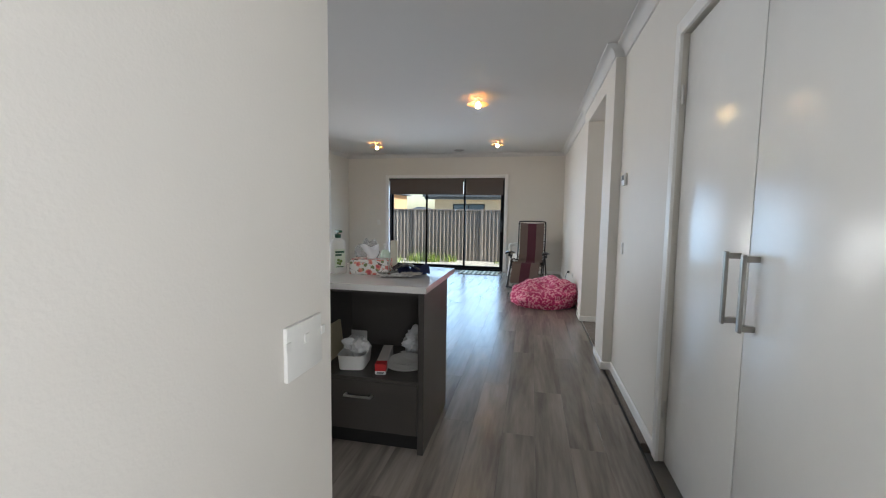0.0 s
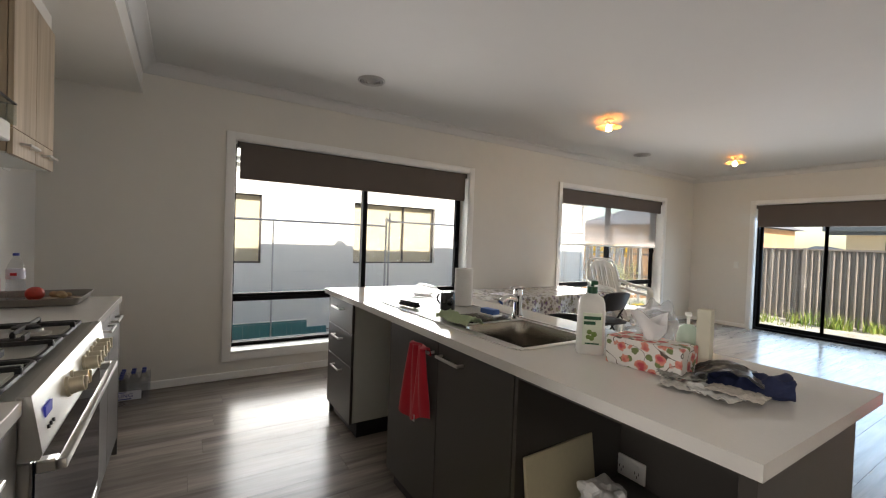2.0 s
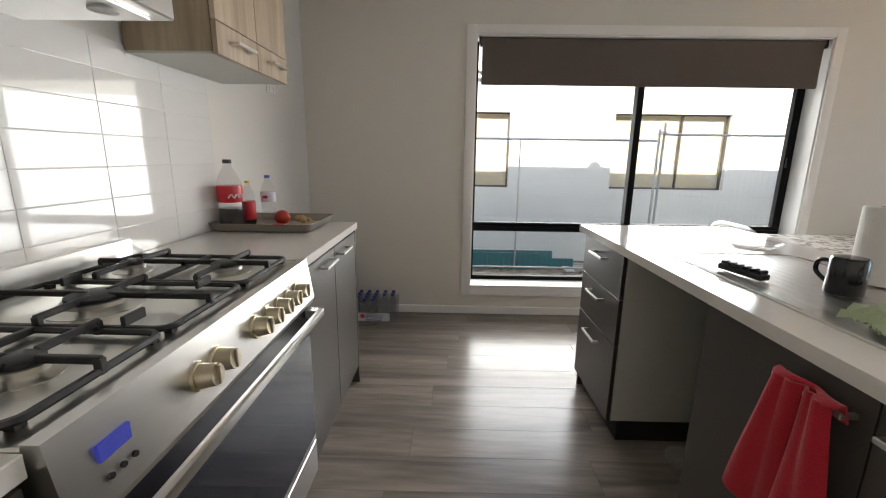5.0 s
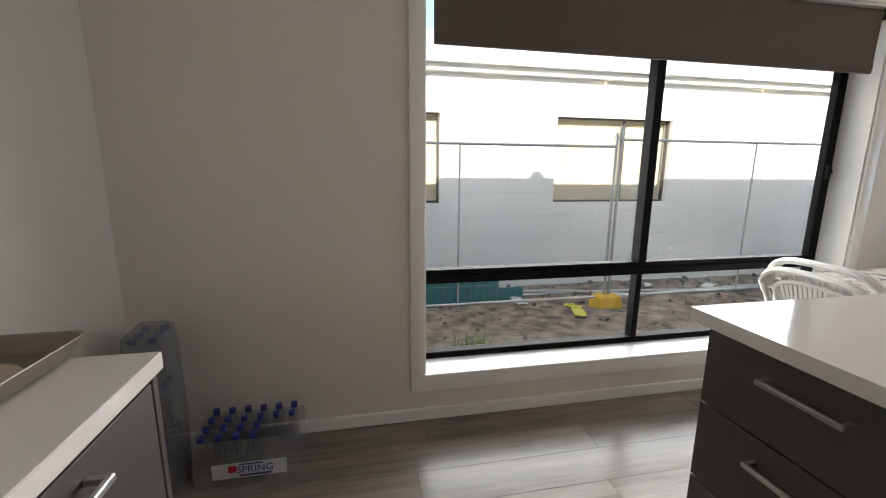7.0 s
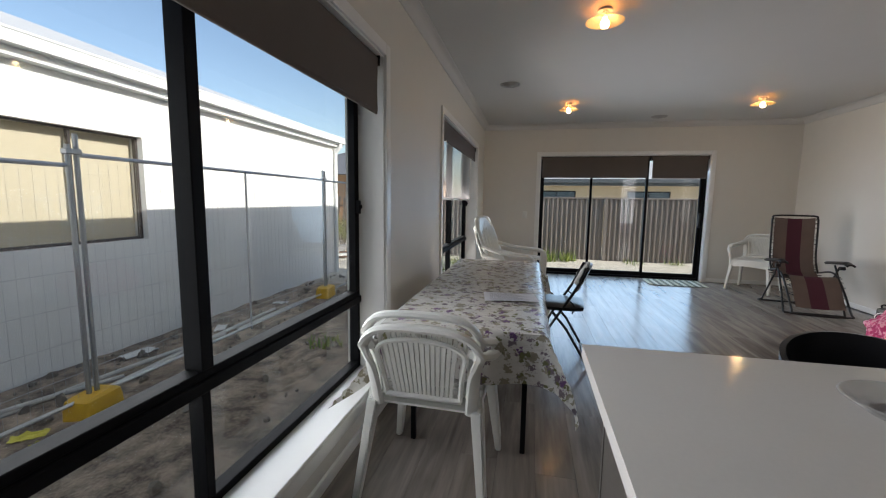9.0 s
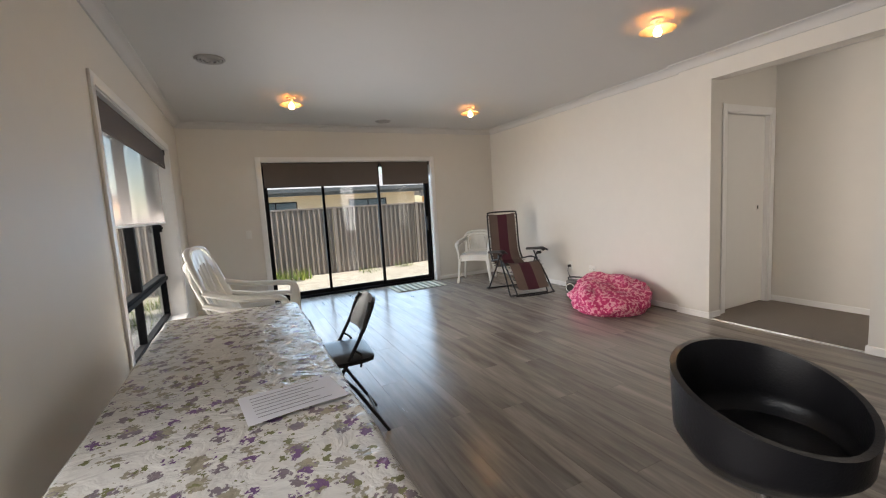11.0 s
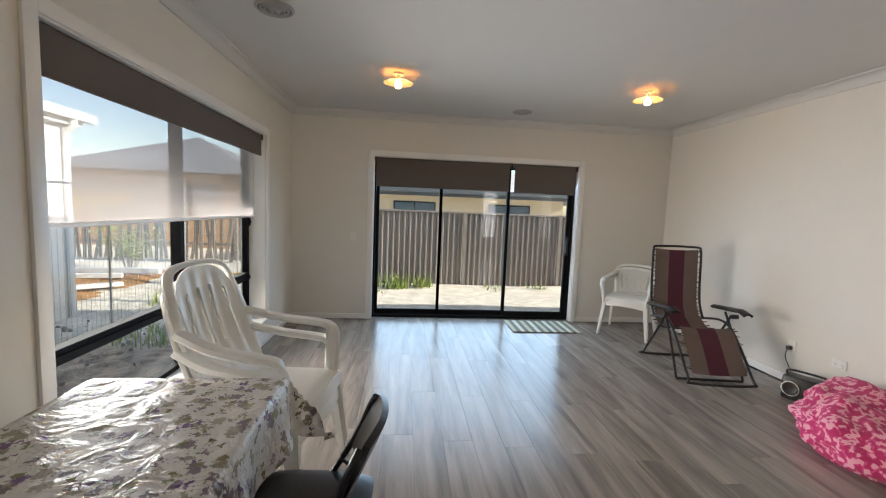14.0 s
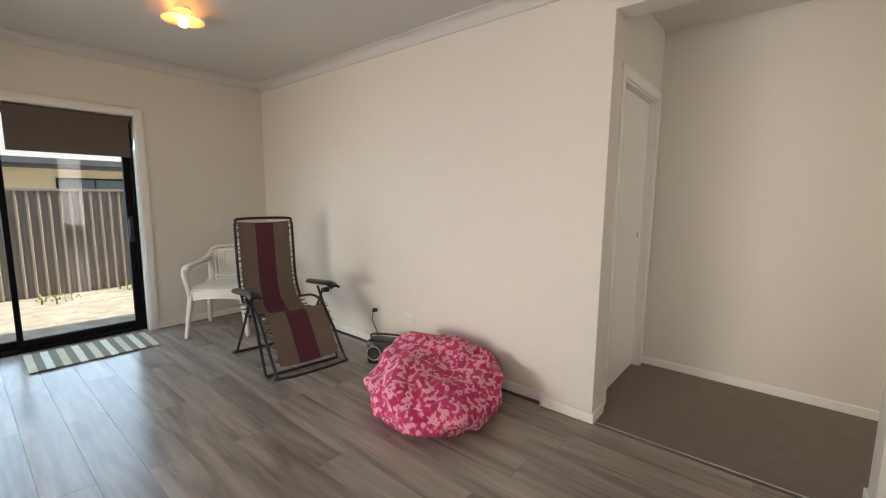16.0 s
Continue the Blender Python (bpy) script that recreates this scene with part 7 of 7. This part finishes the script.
def lettering(words, size, material, parent, m):
    """Printed words lying on a face."""
    cu = bpy.data.curves.new("lettering", "FONT")
    cu.body, cu.size, cu.extrude, cu.align_x = words, size, 0.0004, "CENTER"
    cu.materials.append(material)
    o = new("lettering", cu)
    o.parent, o.matrix_basis = parent, m
    return o


lettering("SPRING", 0.042, BLUECAP, wp, pose(0.1412, 0.04, 0.066, 90, 0, 90))
w2_ = thing("bottle_pack", "tall film-wrapped pack of clear water bottles by the cabinet end", "bottle pack", pose(-3.82, 0.437, 0, 0, 0, 4))
for tier in range(3):
    for i in range(3):
        for j in range(2):
            b_ = new("bottle", wb_me)
            b_.parent, b_.location = w2_, (-0.064 + 0.064 * i, -0.033 + 0.066 * j, 0.003 + 0.212 * tier)
            c_ = new("cap", cp_me)
            c_.parent = b_
part("film", loop_skin(bmesh.new(), [[(x * s * (1 + 0.02 * math.sin(31 * y + 9 * z)), y * s * (1 + 0.03 * math.sin(27 * x + 13 * z)), z) for x, y in rounded(-0.10, 0.10, -0.075, 0.075, 0.035, 5)] for s, z in ((1.0, 0.001), (1.02, 0.02), (1.0, 0.12), (1.02, 0.22), (1.0, 0.33), (1.02, 0.43), (1.0, 0.55), (0.9, 0.64), (0.6, 0.66))]), clear("grey_stretch_film", (0.80, 0.83, 0.88), 0.1, 0.85, 0.16), w2_, "creased see-through stretch film", 45)
ot = at("plastic_dish", "clear plastic dish on the island benchtop", "dish", -2.45, 2.60, 0.92)
part("dish", lathe(bmesh.new(), [(0.06, 0), (0.065, 0.003), (0.105, 0.028), (0.102, 0.03), (0.06, 0.006)], (0, 0, 0), 28), PLASTICBAG, ot)

# ---- site clutter outdoors ----
GALV = mat("galvanised_steel", (0.42, 0.43, 0.44), 0.4, 0.8, vary=0.1, scale=15)
YELLOW = mat("yellow_plastic", (0.62, 0.36, 0.012), 0.5, vary=0.12, scale=10)
FX = -6.42
tf_y = [0.45, 4.13, 7.85, 11.5, 13.85]
for (a, b), z1 in zip(zip(tf_y, tf_y[1:]), (1.53, 1.61, 1.6, 1.6)):
    t = thing("temporary_fence", "galvanised mesh temporary site fence panel", "fence", group="temporary fence panels")
    a, b = a + 0.03, b - 0.03
    z0 = -0.28
    for y in (a, b):
        part("upright", tube(bmesh.new(), [(FX, y, -0.36), (FX, y, z1 + 0.14)], 0.018, 8), GALV, t)
    part("upright", tube(bmesh.new(), [(FX, (a + b) / 2, z0), (FX, (a + b) / 2, z1)], 0.012, 8), GALV, t)
    for z in (z0 + 0.05, z1 - 0.01):
        part("rail", tube(bmesh.new(), [(FX, a, z), (FX, b, z)], 0.016, 8), GALV, t)
    bm = bmesh.new()
    n = int((b - a) / 0.075)
    for k in range(1, n):
        y = a + (b - a) * k / n
        g_ = 0.0006 if b < 11 else 0.0014
        box(bm, FX - g_, FX + g_, y - g_, y + g_, z0, z1)
    rows_ = 7 if b < 11 else 12
    for k in range(1, rows_):
        z = z0 + (z1 - z0) * k / rows_
        box(bm, FX - 0.0022, FX + 0.0022, a, b, z - 0.0012, z + 0.0012)
    m_ = part("wire_mesh", bm, GALV, t, "", 0)
    tagged(m_, kind="stuff")
for y in tf_y[1:]:
    fz = ground_z(FX, y)
    c_ = thing("weight_block", "yellow plastic weight block holding the temporary fence", "weight block", pose(FX, y, fz - 0.01, 0, 0, random.uniform(-12, 12)), "weight blocks")
    bm = bmesh.new()
    vs = []
    for s, z in ((1.0, 0), (0.97, 0.11), (0.9, 0.16), (0.7, 0.18)):
        vs.append([(x * s, y_ * s, z) for x, y_ in rounded(-0.11, 0.11, -0.17, 0.17, 0.03, 3)])
    loop_skin(bm, vs)
    part("block", bm, YELLOW, c_)
    k_ = thing("fence_clamp", "steel clamp joining two fence panels", "clamp", None, "fence clamps")
    part("clamp", boxes((FX - 0.03, FX + 0.03, y - 0.055, y + 0.055, 1.60, 1.64), bevel=0.006), GALV, k_)
TEAL = mat("teal_sheet", (0.03, 0.17, 0.19), 0.55, vary=0.12, scale=4)
ts = thing("form_board", "teal formwork boards standing on edge by the site fence", "board", pose(-6.86, 1.9, -0.52, 0, 0, 0))
part("board", boxes((-0.02, 0.02, -1.9, 1.02, 0.0, 0.44), bevel=0.005), TEAL, ts)
part("board", boxes((-0.055, -0.025, 0.6, 1.36, 0.0, 0.31), bevel=0.005), TEAL, ts)
part("edge_strip", boxes((-0.024, 0.024, -1.9, 1.02, 0.44, 0.448)), PALE, ts, "pale worn top edge")
for y_ in (-1.5, -0.5, 0.5):
    part("peg", boxes((0.021, 0.05, y_ - 0.02, y_ + 0.02, 0.0, 0.36), bevel=0.004), TEAL, ts)
for k, (x, y, ln, rz) in enumerate(((-6.9, 4.6, 2.6, 8), (-6.75, 5.6, 3.0, -4), (-7.0, 3.9, 1.6, 16), (-6.6, 7.2, 2.2, 5))):
    p_ = thing("offcut_pipe", "pale grey conduit lying on the dirt", "pipe", None, "conduit offcuts")
    dx, dy = math.sin(radians(rz)) * ln / 2, math.cos(radians(rz)) * ln / 2
    za, zb = ground_z(x - dx, y - dy) + 0.03, ground_z(x + dx, y + dy) + 0.03
    part("pipe", tube(bmesh.new(), bend([(x - dx, y - dy, za), (x, y + 0.05, max(za, zb, ground_z(x, y) + 0.03)), (x + dx, y + dy, zb)], 5), 0.022, 8), mat("pale_conduit", (0.45, 0.44, 0.41), 0.6, vary=0.1) if k == 0 else bpy.data.materials["pale_conduit"], p_)
RUBBLE = mat("rubble", (0.22, 0.19, 0.155), 0.9, vary=0.35, scale=8, object_random=0.2)
bm = bmesh.new()
rnd = random.Random(4)
for k in range(420):
    x, y = -4.9 - 2.65 * rnd.random() ** 0.7, 0.5 + 10 * rnd.random()
    s = 0.012 + 0.035 * rnd.random() ** 3
    m_ = Matrix.Translation((x, y, ground_z(x, y) + s * 0.3)) @ Euler((rnd.random() * 6, rnd.random() * 6, rnd.random() * 6)).to_matrix().to_4x4() @ Matrix.Diagonal((s * (1 + rnd.random()), s, s * (0.5 + rnd.random() * 0.5), 1))
    bmesh.ops.create_icosphere(bm, subdivisions=1, radius=1.0, matrix=m_)
tagged(part("rubble", bm, RUBBLE), "small stones and clods scattered over the dirt", "rubble", "", "stuff")
PAPERBIT = mat("pale_scrap", (0.60, 0.60, 0.57), 0.7, vary=0.1)
for k, (x, y, s, yl) in enumerate(((-6.75, 3.15, 0.14, 0), (-6.5, 3.75, 0.10, 1), (-7.2, 5.2, 0.16, 0), (-6.95, 6.1, 0.12, 0), (-6.1, 3.6, 0.13, 1), (-7.1, 7.6, 0.12, 0))):
    p_ = thing("scrap", "yellow plastic scrap on the dirt" if yl else "pale crumpled scrap of wrapping on the dirt", "scrap", pose(x, y, ground_z(x, y) + 0.012, 0, 0, 40 * k), "building scraps")
    part("sheet", thicken(grid(bmesh.new(), 8, 6, lambda u, v: ((u - 0.5) * s * 2, (v - 0.5) * s, 0.02 + 0.03 * noise.noise((u * 4, v * 4, k)))), 0.003), mat("yellow_scrap", (0.60, 0.55, 0.06), 0.5) if yl and k == 1 else (bpy.data.materials["yellow_scrap"] if yl else PAPERBIT), p_, "", 60)

# weeds
LEAF = [mat("weed_leaf", (0.12, 0.20, 0.03), 0.6, vary=0.3, scale=20), mat("pale_weed_leaf", (0.26, 0.30, 0.06), 0.6, vary=0.3, scale=20)]
def tuft(x, y, n, h, spread, seed):
    rnd = random.Random(seed)
    t = thing("weed_tuft", "green weed tuft on the sandy ground", "weed", pose(x, y, ground_z(x, y) - 0.01), "weeds")
    for m_ in LEAF:
        bm = bmesh.new()
        for _ in range(n // 2):
            a, r = rnd.random() * 6.28, spread * rnd.random() ** 0.7
            bx, by, hh, w = r * math.cos(a), r * math.sin(a), h * (0.35 + 0.65 * rnd.random()), 0.006 + 0.008 * rnd.random()
            la, lb = rnd.random() * 6.28, 0.15 + 0.5 * rnd.random()
            dx, dy = math.cos(la), math.sin(la)
            pr = None
            for s in range(4):
                f = s / 3
                c = Vector((bx + dx * lb * hh * f * f, by + dy * lb * hh * f * f, hh * f * (1 - 0.2 * f)))
                ww = w * (1 - f) + 0.001
                q = (bm.verts.new(c + Vector((-dy, dx, 0)) * ww), bm.verts.new(c - Vector((-dy, dx, 0)) * ww))
                if pr:
                    bm.faces.new((pr[0], pr[1], q[1], q[0]))
                pr = q
        tagged(part("blades", bm, m_, t), kind="stuff")
for k, (x, y, n, h, sp) in enumerate(((-2.75, 12.6, 160, 0.45, 0.28), (-3.3, 12.7, 120, 0.4, 0.3), (-2.2, 12.75, 110, 0.36, 0.25), (-3.9, 12.3, 110, 0.3, 0.35), (0.4, 12.8, 40, 0.22, 0.25), (-0.6, 12.75, 40, 0.18, 0.3), (-5.3, 2.2, 60, 0.22, 0.2), (-5.2, 5.6, 50, 0.16, 0.2), (-5.6, 9.3, 140, 0.3, 0.5), (-5.0, 10.4, 160, 0.26, 0.6), (-6.4, 11.6, 160, 0.4, 0.6), (-4.9, 11.7, 120, 0.28, 0.5), (-3.2, 11.9, 40, 0.1, 0.3))):
    tuft(x, y, n, h, sp, k)
# bark bed, leaning palings, shrub and timber past the neighbour's corner
BARK = mat("orange_bark_mulch", (0.34, 0.17, 0.06), 0.95, vary=0.4, scale=14, bump=0.02, bump_scale=30)
bm = grid(bmesh.new(), 24, 24, lambda u, v: (-15 + 7.2 * u, 11.2 + 4.6 * v, -0.36 + 0.06 * noise.noise((u * 9, v * 9, 1)) + 0.03 * noise.noise((u * 25, v * 25, 4)) - 0.25 * max(abs(2 * u - 1), abs(2 * v - 1)) ** 8))
setting("mulch_bed", bm, BARK, "orange bark mulch bed in the side yard", 60)
PALING = mat("weathered_paling", (0.20, 0.165, 0.13), 0.85, vary=0.25, scale=9, object_random=0.3)
pf = thing("paling_fence", "weathered timber paling fence, some boards leaning", "fence")
rnd = random.Random(11)
for z in (0.1, 1.0):
    part("rail", boxes((-19.0, -6.7, 17.04, 17.09, z, z + 0.08), bevel=0.004), PALING, pf)
pal = mesh_of("paling", boxes((-0.05, 0.05, -0.01, 0.01, 0, 1.75), bevel=0.003), PALING, 20)
for k in range(86):
    o = new("paling", pal)
    o.parent, o.location, o.rotation_euler = pf, (-19.0 + 0.143 * k, 17.02, -0.36 + rnd.uniform(-0.05, 0.03)), (rnd.uniform(-0.03, 0.03), radians(rnd.choice((0, 0, 0, 1, -1, 7, -6, 11))), 0)
sh = thing("shrub", "loose green shrub growing in the bark bed", "shrub", pose(-9.6, 15.2, -0.38))
stems = bmesh.new()
leaves = bmesh.new()
for k in range(26):
    a_, sp, hh = rnd.random() * 6.28, 0.15 + 0.55 * rnd.random(), 0.55 + 0.65 * rnd.random()
    tip = Vector((sp * math.cos(a_) * 1.5, sp * math.sin(a_), hh))
    tube(stems, bend([(0.1 * math.cos(a_), 0.1 * math.sin(a_), 0), tip * 0.5 + Vector((0, 0, 0.12)), tip], 3), 0.006, 4)
    for q in range(26):
        c = tip * (0.35 + 0.65 * rnd.random()) + Vector((rnd.gauss(0, 0.07), rnd.gauss(0, 0.07), rnd.gauss(0.03, 0.07)))
        d, e = Vector((rnd.gauss(0, 1), rnd.gauss(0, 1), rnd.gauss(0.4, 0.6))).normalized() * 0.055, Vector((rnd.gauss(0, 1), rnd.gauss(0, 1), rnd.gauss(0, 1))).normalized() * 0.018
        leaves.faces.new([leaves.verts.new(p) for p in (c - d, c + e, c + d, c - e)])
part("stem", stems, PALING, sh)
tagged(part("leaves", leaves, LEAF[1], sh), kind="stuff")
for x, y, ln, rz, hgt in ((-9.6, 13.5, 1.6, 12, 0.1), (-10.9, 13.1, 1.1, -25, 0.14), (-8.6, 12.5, 0.9, 40, 0.08), (-9.3, 14.3, 1.8, 3, 0.12)):
    tbm = thing("timber_offcut", "pale timber offcut lying on the bark bed", "timber", pose(x, y, -0.33, 0, 0, rz), "timber offcuts")
    part("plank", boxes((-ln / 2, ln / 2, -0.07, 0.07, 0, hgt), bevel=0.006), PAPERBIT, tbm)
yb = thing("site_sign", "yellow site board on two posts behind the palings", "sign", pose(-13.2, 19.0, -0.3))
part("board", boxes((-1.4, 1.4, -0.02, 0.02, 1.15, 1.75), bevel=0.004), YELLOW, yb)
for x in (-1.2, 1.2):
    part("post", boxes((x - 0.04, x + 0.04, 0.022, 0.1, 0, 1.75), bevel=0.004), PALING, yb)
# low hills beyond the side yard
hl = bmesh.new()
grid(hl, 40, 4, lambda u, v: (-90 + 70 * u - 30 * v, 120 + 60 * v - 55 * (1 - u) * 0.6, -1 + (9 + 5 * math.sin(u * 5) + 2 * math.sin(u * 13)) * math.sin(math.pi * min(v + 0.02, 1) * 0.5)))
tagged(part("backdrop_hills", hl, mat("far_hills", (0.12, 0.13, 0.14), 0.9, vary=0.1, scale=0.3)), "low grey-blue hills far away", "", "", "structure")


# ---- floor planks ----
floor = tagged(new("floor"), "grey oak laminate plank floor", "", "", "structure")
part("underlay", boxes((WX, 0.925, -2.6, BY + 0.08, -0.05, -0.008)), GAPDARK, floor, "", 0)
PW, PL = 0.19, 1.48
bm = bmesh.new()
box(bm, -PW / 2 + 0.0005, PW / 2 - 0.0005, -PL / 2 + 0.0005, PL / 2 - 0.0005, -0.008, 0.0, bevel=0.0004)
plank_mesh = mesh_of("plank", bm, FLOOR, 20)
for i in range(26):
    cx = WX + 0.08 + PW * i
    start = -2.6 if cx > -0.35 else 0.05
    cy = start + PL / 2 - ((i * 0.53) % 1.0) * PL * 0.9
    while cy - PL / 2 < BY + 0.08:
        lo, hi = max(cy - PL / 2, start), min(cy + PL / 2, BY + 0.085)
        if hi - lo > 0.02:
            o = new("plank", plank_mesh)
            o.parent, o.location, o.scale = floor, (cx, (lo + hi) / 2, 0), (1, (hi - lo) / PL, 1)
        cy += PL

# ---- splashback tiles ----
splash = tagged(new("splashback"), "white glazed stacked wall tiles behind the stove", "", "", "structure")
part("grout_bed", boxes((-2.716, -0.27, KY, KY + 0.0068, 0.92, 1.62)), GROUT, splash, "", 0)
bm = bmesh.new()
box(bm, -0.152, 0.152, 0, 0.008, -0.049, 0.049, bevel=0.0015, seg=2)
tile_mesh = mesh_of("tile", bm, TILE, 0)
for i in range(8):
    for j in range(7):
        o = new("tile", tile_mesh)
        o.parent = splash
        o.location = (-0.423 - 0.306 * i, KY + 0.001, 0.97 + 0.1 * j)
        o.rotation_euler = (radians(random.uniform(-0.06, 0.06)), 0, radians(random.uniform(-0.05, 0.05)))
